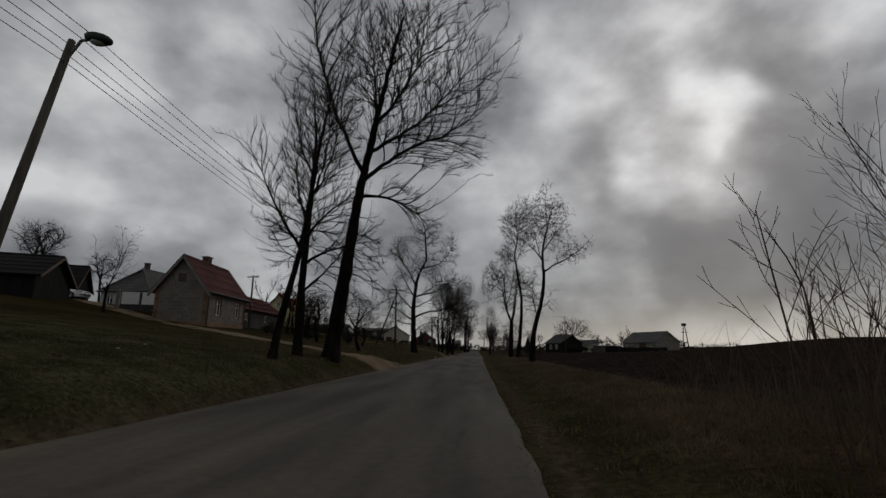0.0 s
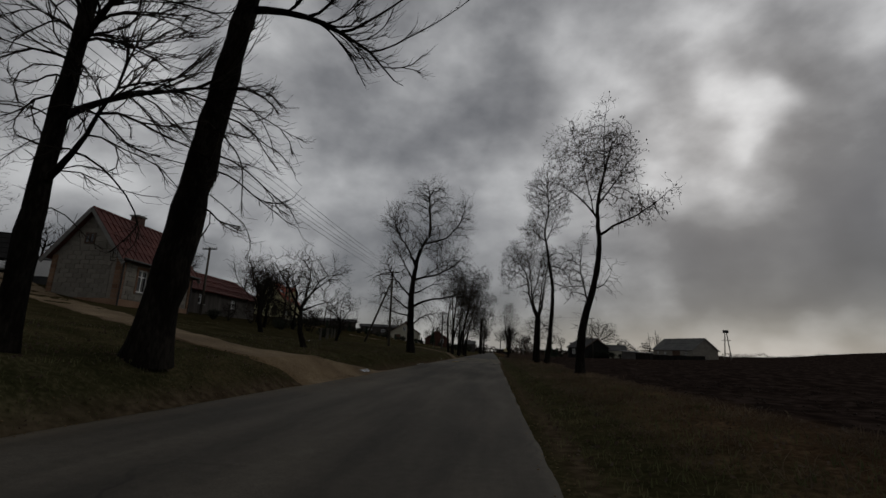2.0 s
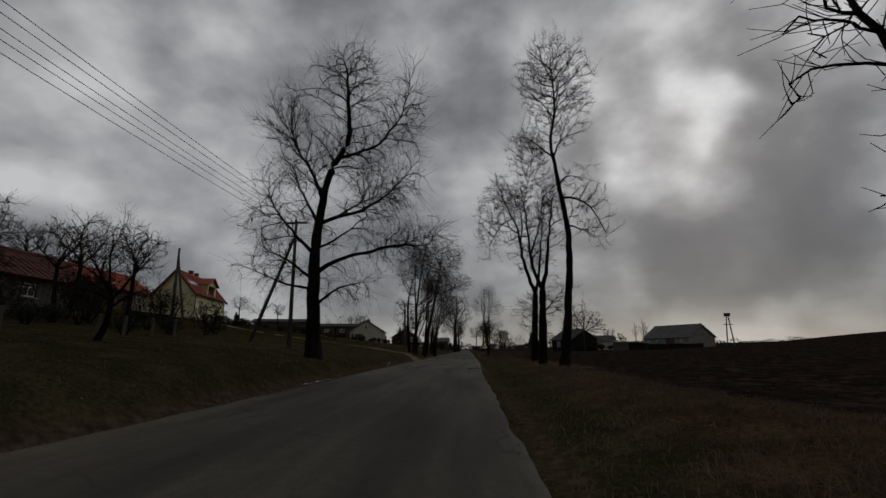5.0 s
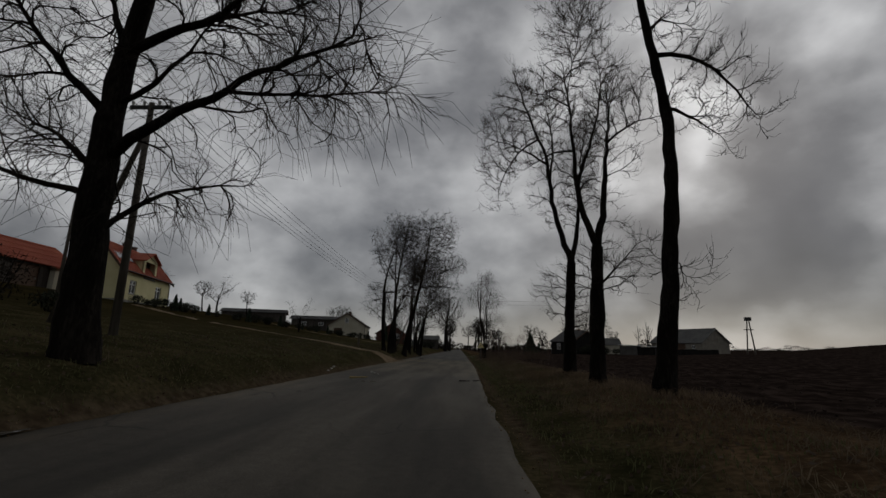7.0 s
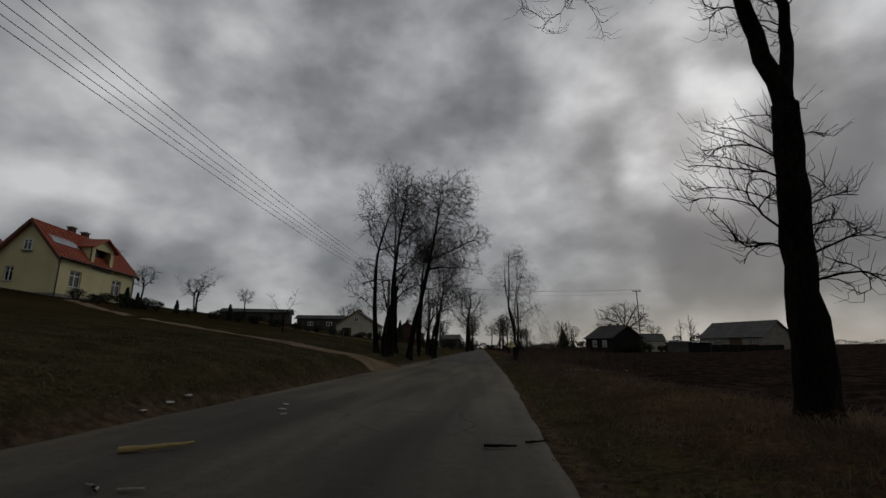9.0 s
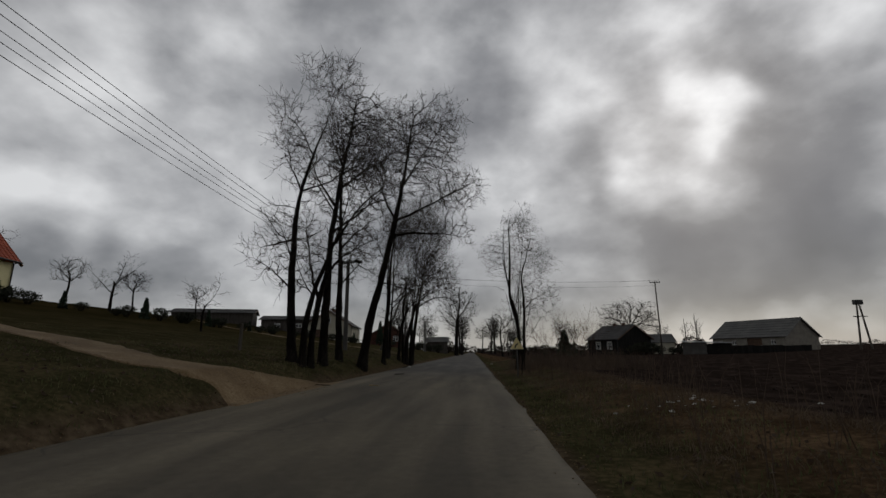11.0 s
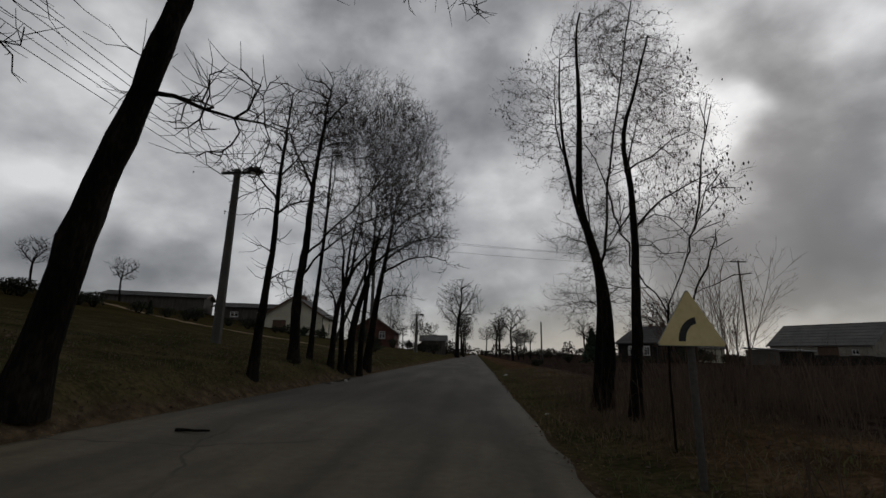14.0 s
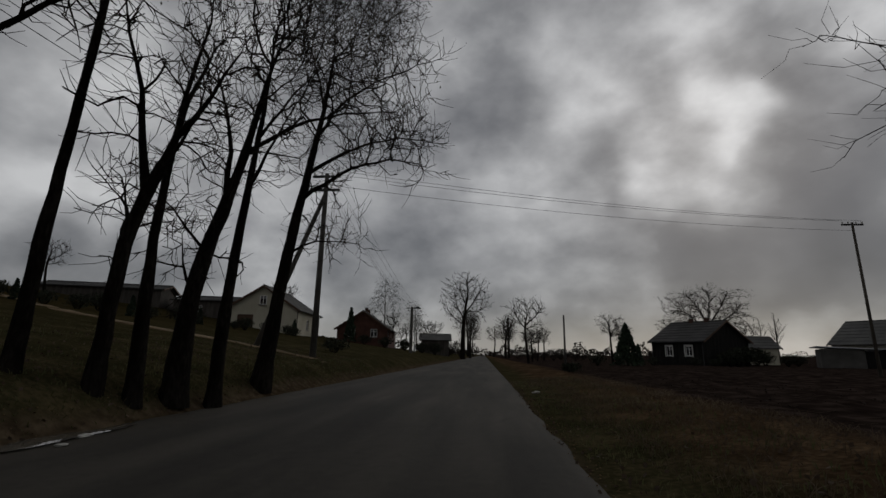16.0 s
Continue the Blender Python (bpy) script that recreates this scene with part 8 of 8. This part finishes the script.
def puddle(x, y, a, b, turn, label, lift=0.012):
    """A thin film of standing water that fills a shallow hollow."""
    bm = bmesh.new()
    ca, sa = math.cos(radians(turn)), math.sin(radians(turn))

    def at(px, py, drop=0.0):
        wx, wy = ca * px - sa * py, sa * px + ca * py
        X, Y = np.array(x + wx), np.array(y + wy)
        h = float(np.where(X > -4.4, road_height(X), np.minimum(ground_surface(X, Y), road_height(np.array(-4.4)) + 0.1)))
        return bm.verts.new((wx, wy, h + lift - drop))

    rings = []
    for r in (1.0, 0.6, 0.25):
        ring = []
        for i in range(24):
            t = i / 24 * 2 * math.pi
            k = 1 + 0.18 * math.sin(3 * t + x) + 0.1 * math.sin(5 * t)
            ring.append(at(math.cos(t) * a * k * r, math.sin(t) * b * k * r, 0.006 if r == 1 else 0))
        rings.append(ring)
    for p, q in zip(rings, rings[1:]):
        for i in range(24):
            bm.faces.new((p[i], p[(i + 1) % 24], q[(i + 1) % 24], q[i]))
    bm.faces.new(rings[-1])
    ob = part("puddle", bm, PUDDLE)
    ob.matrix_world = pose(x, y, 0)
    return tagged(ob, label, "puddle", "puddles")


puddle(-4.6, 26.5, 0.52, 0.20, 80, "shallow bright puddle at the mouth of the drive", 0.05)
puddle(-4.36, 37.9, 0.46, 0.055, 89, "narrow bright puddle along the tarmac edge", 0.036)
puddle(-4.37, 38.9, 0.40, 0.05, 88, "narrow bright puddle along the tarmac edge", 0.036)
puddle(-4.36, 39.7, 0.26, 0.045, 90, "narrow bright puddle along the tarmac edge", 0.036)
puddle(-4.22, 83.6, 0.35, 0.15, 88, "narrow bright puddle along the tarmac edge", 0.036)
puddle(-4.2, 84.9, 0.80, 0.15, 88, "narrow bright puddle along the tarmac edge", 0.036)


for px, py, ph in ((-7.6, 70.0, 0.85), (-9.9, 37.0, 0.6), (-10.4, 38.6, 0.6), (-10.8, 40.4, 0.6), (-11.3, 42.4, 0.6), (-8.9, 33.4, 0.6)):
    fp = thing("fence_post", pose(px, py, ground_z(px, py)), "short weathered wooden post standing in the grass", "post", "meadow posts")
    part("post", rod(bmesh.new(), (0, 0, -0.3), (0.02, 0.01, ph), 0.06, 0.05, 8), WOODPOLE, fp)
    part("post_top", rod(bmesh.new(), (0.02, 0.01, ph + 0.002), (0.02, 0.01, ph + 0.03), 0.055, 0.03, 8), WOODPOLE, fp)


# ---- the white car ----
from mathutils.bvhtree import BVHTree

CAR_PAINT = material("white_car_paint", [(0.76, 0.76, 0.74), (0.81, 0.81, 0.79), (0.85, 0.85, 0.83)], 0.2, 0.6, 12, 0, spec=0.6)
CAR_GLASS = material("dark_car_glass", [(0.010, 0.012, 0.013), (0.016, 0.018, 0.02), (0.028, 0.03, 0.032)], 0.04, 1.5, 6, 0, spec=0.7)
CAR_BLACK = material("black_car_plastic", [(0.010, 0.010, 0.010), (0.016, 0.016, 0.016), (0.025, 0.025, 0.025)], 0.55, 4, 30, 0.1, 40)
TYRE = material("tyre_rubber", [(0.012, 0.012, 0.012), (0.02, 0.02, 0.02), (0.032, 0.031, 0.03)], 0.85, 6, 40, 0.3, 60)
ALLOY = material("alloy_rim", [(0.30, 0.30, 0.30), (0.38, 0.38, 0.38), (0.46, 0.46, 0.46)], 0.35, 3, 20, 0, metal=0.7)
CHROME = material("chrome_trim", [(0.55, 0.55, 0.55), (0.62, 0.62, 0.62), (0.7, 0.7, 0.7)], 0.15, 3, 20, 0, metal=0.95)
LAMP_LENS = material("headlamp_lens", [(0.12, 0.12, 0.125), (0.18, 0.18, 0.185), (0.26, 0.26, 0.265)], 0.1, 6, 20, 0, spec=0.7)
PLATE = material("plate_white", [(0.55, 0.55, 0.54), (0.62, 0.62, 0.61), (0.68, 0.68, 0.67)], 0.4, 3, 20, 0)
PLATE_BLUE = material("plate_blue", [(0.02, 0.04, 0.16), (0.025, 0.05, 0.2), (0.03, 0.06, 0.24)], 0.4, 3, 20, 0)
DRL = bpy.data.materials.new("daytime_light")
DRL.use_nodes = True
DRL.node_tree.nodes["Principled BSDF"].inputs["Emission Color"].default_value = (1, 1, 1, 1)
DRL.node_tree.nodes["Principled BSDF"].inputs["Emission Strength"].default_value = 1.6

CL, CW = 4.75, 0.91


def prof(y, table):
    return float(np.interp(y, [a for a, _ in table], [b for _, b in table]))


TOP = [(0.0, 0.66), (0.04, 0.745), (0.16, 0.815), (0.4, 0.88), (0.8, 0.94), (1.2, 0.985), (1.45, 1.0), (2.0, 1.0), (3.4, 1.02), (4.3, 1.03), (4.62, 1.0), (4.72, 0.9), (4.75, 0.75)]
HALF = [(0.0, 0.60), (0.05, 0.69), (0.14, 0.77), (0.3, 0.835), (0.55, 0.88), (0.9, 0.905), (1.5, 0.91), (3.4, 0.91), (4.1, 0.89), (4.5, 0.83), (4.7, 0.74), (4.75, 0.68)]
LOW = [(0.0, 0.24), (0.1, 0.19), (0.6, 0.18), (4.2, 0.2), (4.6, 0.28), (4.75, 0.36)]


def car_body():
    """The lower shell as a loft of rounded sections from nose to tail."""
    st = np.concatenate([np.linspace(0, 0.6, 12), np.linspace(0.75, 4.2, 20), np.linspace(4.32, 4.75, 7)])
    bm = bmesh.new()
    rings = []
    for y in st:
        zt, w, zb = prof(y, TOP), prof(y, HALF), prof(y, LOW)
        nose = max(0.0, 1 - y / 0.5)
        shape = [(0.0, zt), (0.35, zt - 0.004), (0.66, zt - 0.022), (0.86, zt - 0.062), (0.955, zt - 0.125), (0.99, zt - 0.2), (0.985, (zt + zb) * 0.52), (1.0 - 0.01, zb + 0.22), (0.985, zb + 0.10), (0.94, zb + 0.015), (0.72, zb), (0.0, zb)]
        half = []
        for k, (fx, z) in enumerate(shape):
            bulge = 0.045 * nose * math.sin(math.pi * min(max((z - zb) / (zt - zb), 0), 1))
            half.append((fx * w, y - bulge + 0.06 * nose * (1 if k < 4 else 0) * 0, z))
        ring = [bm.verts.new((x, yy, z)) for x, yy, z in half] + [bm.verts.new((-x, yy, z)) for x, yy, z in half[-2:0:-1]]
        rings.append(ring)
    for a_, b_ in zip(rings, rings[1:]):
        for i in range(len(a_)):
            j = (i + 1) % len(a_)
            bm.faces.new((a_[i], b_[i], b_[j], a_[j]))
    bm.faces.new(rings[0])
    bm.faces.new(rings[-1][::-1])
    bmesh.ops.recalc_face_normals(bm, faces=bm.faces)
    return bm


def cabin_outline(z):
    """Front and rear ends and half width of the greenhouse at height z."""
    t = max(0.0, (z - 0.97) / 0.50)
    y0 = 1.32 + 1.0 * t ** 0.92 + 0.25 * max(0, t - 0.86) * 3
    y1 = 4.58 - 0.42 * t - 0.5 * max(0, t - 0.86) * 3
    w = 0.855 - 0.20 * t ** 1.3 - 0.30 * max(0, t - 0.86)
    return y0, y1, w


def cabin_ring(z, grow=0.0, n=8):
    y0, y1, w = cabin_outline(z)
    y0, y1, w = y0 - grow, y1 + grow, w + grow
    pts = []
    for i in range(n + 1):
        x = w * (i / n * 2 - 1)
        pts.append((x, y0 + 0.20 * (abs(x) / w) ** 2.4, z))
    for i in range(1, 10):
        t = i / 10
        pts.append((w * (1 + 0.02 * math.sin(math.pi * t)), y0 + 0.20 + (y1 - y0 - 0.32) * t, z))
    for i in range(n + 1):
        x = w * (1 - i / n * 2)
        pts.append((x, y1 - 0.12 * (abs(x) / w) ** 2.4, z))
    for i in range(1, 10):
        t = 1 - i / 10
        pts.append((-w * (1 + 0.02 * math.sin(math.pi * t)), y0 + 0.20 + (y1 - y0 - 0.32) * t, z))
    return pts


def car_cabin():
    bm = bmesh.new()
    rings = [[bm.verts.new(p) for p in cabin_ring(z)] for z in (0.95, 1.05, 1.15, 1.25, 1.34, 1.40, 1.435, 1.46, 1.47)]
    for a_, b_ in zip(rings, rings[1:]):
        for i in range(len(a_)):
            j = (i + 1) % len(a_)
            bm.faces.new((a_[i], a_[j], b_[j], b_[i]))
    bm.faces.new(rings[-1])
    bmesh.ops.recalc_face_normals(bm, faces=bm.faces)
    return bm


def cabin_glass(keep, z0, z1):
    """Panes that follow the greenhouse a few millimetres proud of it."""
    bm = bmesh.new()
    zs_ = np.linspace(z0, z1, 6)
    rings = [cabin_ring(z, 0.006) for z in zs_]
    made = {}

    def vert(r, i):
        if (r, i) not in made:
            made[(r, i)] = bm.verts.new(rings[r][i])
        return made[(r, i)]

    n = len(rings[0])
    for r in range(5):
        for i in range(n):
            j = (i + 1) % n
            if keep(i, r):
                bm.faces.new((vert(r, i), vert(r, j), vert(r + 1, j), vert(r + 1, i)))
    bmesh.ops.recalc_face_normals(bm, faces=bm.faces)
    return bm


def wheel(parent, x, y, side):
    r, wd = 0.33, 0.21
    out = side * wd / 2
    bm = bmesh.new()
    prof_ = [(0.215, -0.09), (0.30, -0.105), (0.325, -0.085), (0.333, 0.0), (0.325, 0.085), (0.30, 0.105), (0.215, 0.09)]
    seg = 28
    rings = []
    for k in range(seg):
        a = 2 * math.pi * k / seg
        rings.append([bm.verts.new((px, rr * math.cos(a), rr * math.sin(a))) for rr, px in prof_])
    for k in range(seg):
        A, B = rings[k], rings[(k + 1) % seg]
        for i in range(len(prof_) - 1):
            bm.faces.new((A[i], A[i + 1], B[i + 1], B[i]))
    w = part("wheel", bm, TYRE, parent, smooth=True)
    w.matrix_local = Matrix.Translation((x, y, r))
    bm = bmesh.new()
    bmesh.ops.create_cone(bm, cap_ends=False, segments=28, radius1=0.218, radius2=0.218, depth=0.17, matrix=Matrix.Rotation(radians(90), 4, "Y"))
    for k in range(10):
        a = 2 * math.pi * k / 10
        box(bm, out - side * 0.035 - 0.012, out - side * 0.035 + 0.012, -0.016, 0.016, 0.05, 0.212, Matrix.Rotation(a, 4, "X"))
    bmesh.ops.create_cone(bm, cap_ends=True, segments=16, radius1=0.065, radius2=0.055, depth=0.03, matrix=Matrix.Translation((out - side * 0.03, 0, 0)) @ Matrix.Rotation(radians(90 * side), 4, "Y"))
    part("rim", bm, ALLOY, w)
    bm = bmesh.new()
    bmesh.ops.create_cone(bm, cap_ends=True, segments=24, radius1=0.2, radius2=0.2, depth=0.02, matrix=Matrix.Translation((out - side * 0.085, 0, 0)) @ Matrix.Rotation(radians(90), 4, "Y"))
    part("brake_disc", bm, DARK_METAL, w)
    return w


def build_car(m, label, lit):
    car = thing("car", m, label, "car")
    shell = car_body()
    tree_ = BVHTree.FromBMesh(shell)

    def skin(outline, mat, name, label_="", axis="y", side=1, proud=0.006, thick=0.012, parent=None, cuts=3):
        """A piece of trim moulded onto the shell: outline in (x, z) on the nose, or (y, z) on a side."""
        bm = bmesh.new()
        vs = [bm.verts.new((a, b, 0)) for a, b in outline]
        bm.faces.new(vs)
        bmesh.ops.triangulate(bm, faces=bm.faces)
        bmesh.ops.subdivide_edges(bm, edges=bm.edges, cuts=cuts, use_grid_fill=True)
        for v in bm.verts:
            a, b = v.co.x, v.co.y
            if axis == "y":
                hit = tree_.ray_cast(Vector((a, -2, b)), Vector((0, 1, 0)))
                p = hit[0] if hit[0] is not None else Vector((a, 0.6, b))
                v.co = Vector((a, p.y - proud, b))
            else:
                hit = tree_.ray_cast(Vector((side * 3, a, b)), Vector((-side, 0, 0)))
                p = hit[0] if hit[0] is not None else Vector((side * CW, a, b))
                v.co = Vector((p.x + side * proud, a, b))
        back = bmesh.ops.extrude_face_region(bm, geom=list(bm.faces))
        shift = Vector((0, thick, 0)) if axis == "y" else Vector((-side * thick, 0, 0))
        for v in (g for g in back["geom"] if isinstance(g, bmesh.types.BMVert)):
            v.co += shift
        bmesh.ops.recalc_face_normals(bm, faces=bm.faces)
        return part(name, bm, mat, parent if parent is not None else car, label_)

    def mirror(outline):
        return [(-a, b) for a, b in outline[::-1]]

    # trim first, while the shell can still be felt for
    grille = skin([(-0.44, 0.735), (-0.46, 0.70), (-0.38, 0.635), (-0.2, 0.605), (0.2, 0.605), (0.38, 0.635), (0.46, 0.70), (0.44, 0.735), (0.2, 0.74), (-0.2, 0.74)], CAR_BLACK, "grille", proud=0.008)
    skin([(-0.43, 0.70), (-0.43, 0.685), (0.43, 0.685), (0.43, 0.70)], CHROME, "grille_bar", "chrome bar", proud=0.016, parent=grille)
    skin([(-0.36, 0.65), (-0.36, 0.638), (0.36, 0.638), (0.36, 0.65)], CHROME, "grille_bar", "chrome bar", proud=0.016, parent=grille)
    skin([(0.085 * math.cos(a), 0.675 + 0.045 * math.sin(a)) for a in np.linspace(0, 6.28, 15)[:-1]], CHROME, "badge", "plain oval chrome badge", proud=0.026, parent=grille)
    skin([(-0.66, 0.57), (-0.60, 0.46), (-0.48, 0.35), (-0.34, 0.285), (0.34, 0.285), (0.48, 0.35), (0.60, 0.46), (0.66, 0.57)], CAR_BLACK, "lower_grille", proud=0.008, cuts=5)
    plate = skin([(-0.26, 0.585), (-0.26, 0.47), (0.26, 0.47), (0.26, 0.585)], PLATE, "number_plate", "white number plate", proud=0.03, thick=0.02)
    skin([(-0.258, 0.583), (-0.258, 0.472), (-0.215, 0.472), (-0.215, 0.583)], PLATE_BLUE, "plate_band", proud=0.034, parent=plate, thick=0.003)
    for x0 in (-0.18, -0.12, -0.06, 0.03, 0.085, 0.14, 0.195):
        skin([(x0, 0.563), (x0, 0.493), (x0 + 0.03, 0.493), (x0 + 0.03, 0.563)], SIGN_BLACK, "bar", proud=0.034, parent=plate, thick=0.003, cuts=1)
    for flip in (False, True):
        f = mirror if flip else (lambda o: o)
        lens = skin(f([(0.48, 0.725), (0.53, 0.665), (0.62, 0.645), (0.72, 0.665), (0.80, 0.72), (0.845, 0.80), (0.79, 0.805), (0.66, 0.785), (0.55, 0.76)]), LAMP_LENS, "headlight", "clear headlight unit", proud=0.012, cuts=5)
        skin(f([(0.49, 0.722), (0.53, 0.68), (0.61, 0.662), (0.69, 0.676), (0.69, 0.69), (0.61, 0.678), (0.545, 0.693), (0.51, 0.728)]), DRL if lit else PLATE, "daytime_light", "bright white light strip", proud=0.018, parent=lens, thick=0.006)
        skin(f([(0.70 + 0.036 * math.cos(a), 0.735 + 0.036 * math.sin(a)) for a in np.linspace(0, 6.28, 13)[:-1]]), CAR_GLASS, "projector", parent=lens, proud=0.02, thick=0.006, cuts=1)
        fog = skin(f([(0.54, 0.33), (0.60, 0.31), (0.74, 0.345), (0.795, 0.50), (0.66, 0.43)]), CAR_BLACK, "fog_light_recess", proud=0.008, cuts=5)
        skin(f([(0.62, 0.345), (0.71, 0.36), (0.74, 0.43), (0.66, 0.40)]), LAMP_LENS, "fog_light", parent=fog, proud=0.014, thick=0.006)
        s = -1 if flip else 1
        for y0, y1 in ((1.62, 2.55), (2.57, 3.45)):
            d = skin([(y0, 0.95), (y0, 0.30), (y1, 0.30), (y1, 0.97)], CAR_PAINT, "door", axis="x", side=s, proud=0.004, thick=0.01)
            skin([(y1 - 0.24, 0.83), (y1 - 0.24, 0.805), (y1 - 0.05, 0.815), (y1 - 0.05, 0.84)], CAR_PAINT, "door_handle", axis="x", side=s, proud=0.03, thick=0.02, parent=d, cuts=1)
        skin([(1.3, 0.24), (1.3, 0.205), (3.3, 0.205), (3.3, 0.24)], CAR_BLACK, "sill_trim", axis="x", side=s, proud=0.012, cuts=2)
        for wy in (0.95, 3.72):
            skin([(wy + 0.375 * math.cos(a), 0.33 + 0.375 * math.sin(a)) for a in np.linspace(-0.42, math.pi + 0.42, 20)], CAR_BLACK, "wheel_well", axis="x", side=s, proud=0.005, thick=0.02, cuts=1)
    part("body", shell, CAR_PAINT, car, smooth=True)
    part("cabin", car_cabin(), CAR_PAINT, car, smooth=True)
    part("windscreen", cabin_glass(lambda i, r: 0 <= i < 8, 1.01, 1.405), CAR_GLASS, car, smooth=True)
    part("rear_window", cabin_glass(lambda i, r: 18 <= i < 26 and r > 0, 1.02, 1.40), CAR_GLASS, car, smooth=True)
    for lo, hi in ((9, 12), (12, 15), (15, 17)):
        part("side_window", cabin_glass(lambda i, r: lo <= i < hi, 1.02, 1.37), CAR_GLASS, car, smooth=True)
        part("side_window", cabin_glass(lambda i, r: 44 - hi <= i < 44 - lo, 1.02, 1.37), CAR_GLASS, car, smooth=True)
    for s in (-1, 1):
        bm = bmesh.new()
        bmesh.ops.create_uvsphere(bm, u_segments=12, v_segments=8, radius=1, matrix=Matrix.Translation((s * 1.0, 1.78, 1.0)) @ Matrix.Diagonal((0.12, 0.07, 0.075, 1)))
        mir = part("side_mirror", bm, CAR_PAINT, car, smooth=True)
        part("mirror_stalk", boxes((min(s * 0.84, s * 0.93), max(s * 0.84, s * 0.93), 1.76, 1.82, 0.955, 0.985)), CAR_BLACK, mir)
        for wy in (0.95, 3.72):
            wheel(car, s * 0.815, wy, s)
        part("roof_rail", boxes((s * 0.56 - 0.015, s * 0.56 + 0.015, 2.6, 3.9, 1.455, 1.485), bevel=0.006), CHROME, car)
    for s in (-1, 1):
        bm = bmesh.new()
        rod(bm, (s * 0.25 - 0.3, 1.33, 0.985), (s * 0.25 + 0.28, 1.42, 1.03), 0.008, seg=6)
        part("wiper", bm, CAR_BLACK, car)
        part("tail_light", boxes((min(s * 0.55, s * 0.78), max(s * 0.55, s * 0.78), 4.66, 4.74, 0.75, 0.9), bevel=0.01), SIGN_RED, car)
    part("underside", boxes((-0.62, 0.62, 0.6, 4.3, 0.15, 0.22)), CAR_BLACK, car)
    return car


build_car(pose(-38.5, 42.5, ground_z(-38.5, 42.5) + 0.25, 0, 0, 100), "white car parked in the farmyard", False)


# ---- blocks and quoins of the cottage walls ----
def block_mesh(w, h, d=0.035, bev=0.008):
    me = bpy.data.meshes.new("block")
    bm = bmesh.new()
    box(bm, bev, w - bev, -d, 0.012, bev, h - bev)
    for v in bm.verts:
        if v.co.y < -d / 2:
            v.co.x += 0.006 if v.co.x < w / 2 else -0.006
            v.co.z += 0.006 if v.co.z < h / 2 else -0.006
    bm.to_mesh(me)
    bm.free()
    return me


BW, BH = 0.49, 0.245
FULL, HALFB, QUOIN = block_mesh(BW, BH), block_mesh(BW / 2, BH), block_mesh(0.3, BH, 0.05)
for me, mt in ((FULL, BLOCKS), (HALFB, BLOCKS), (QUOIN, BRICK)):
    me.materials.append(mt)


def lay(wall, length, height, holes, peak=None):
    """Courses of blocks on a wall, with brick quoins at its ends."""
    row = 0
    z = 0.37
    top_z = peak or height
    while z + BH < top_z - 0.05:
        inset = 0.0 if z < height else (z + BH - height) / (top_z - height) * length / 2
        x = inset + (0.32 if z < height else 0.05)
        end = length - inset - (0.32 if z < height else 0.05)
        if row % 2:
            cells = [(x, HALFB, BW / 2)]
            x += BW / 2
        else:
            cells = []
        while x + BW <= end + 0.001:
            cells.append((x, FULL, BW))
            x += BW
        if x + BW / 2 <= end + 0.001:
            cells.append((x, HALFB, BW / 2))
        for cx, me, w in cells:
            if any(cx + w > h[0] - 0.14 and cx < h[1] + 0.14 and z + BH > h[2] - 0.08 and z < h[3] + 0.12 for h in holes):
                continue
            ob = new("block", me)
            ob.parent = wall
            ob.matrix_local = Matrix.Translation((cx, 0, z))
        if z + BH < height:
            for qx in (0.0, length - 0.3):
                ob = new("quoin", QUOIN)
                ob.parent = wall
                ob.matrix_local = Matrix.Translation((qx, 0, z))
        z += BH
        row += 1


walls = [o for o in cottage.children if o.name.split(".")[0] in ("front_wall", "gable_wall")]
lay(walls[0], 6.4, 2.6, [(1.35, 2.2, 0.85, 2.1), (4.55, 5.4, 0.85, 2.1)])
lay(walls[1], 3.8, 2.6, [(1.55, 2.1, 3.2, 3.8)], 5.05)
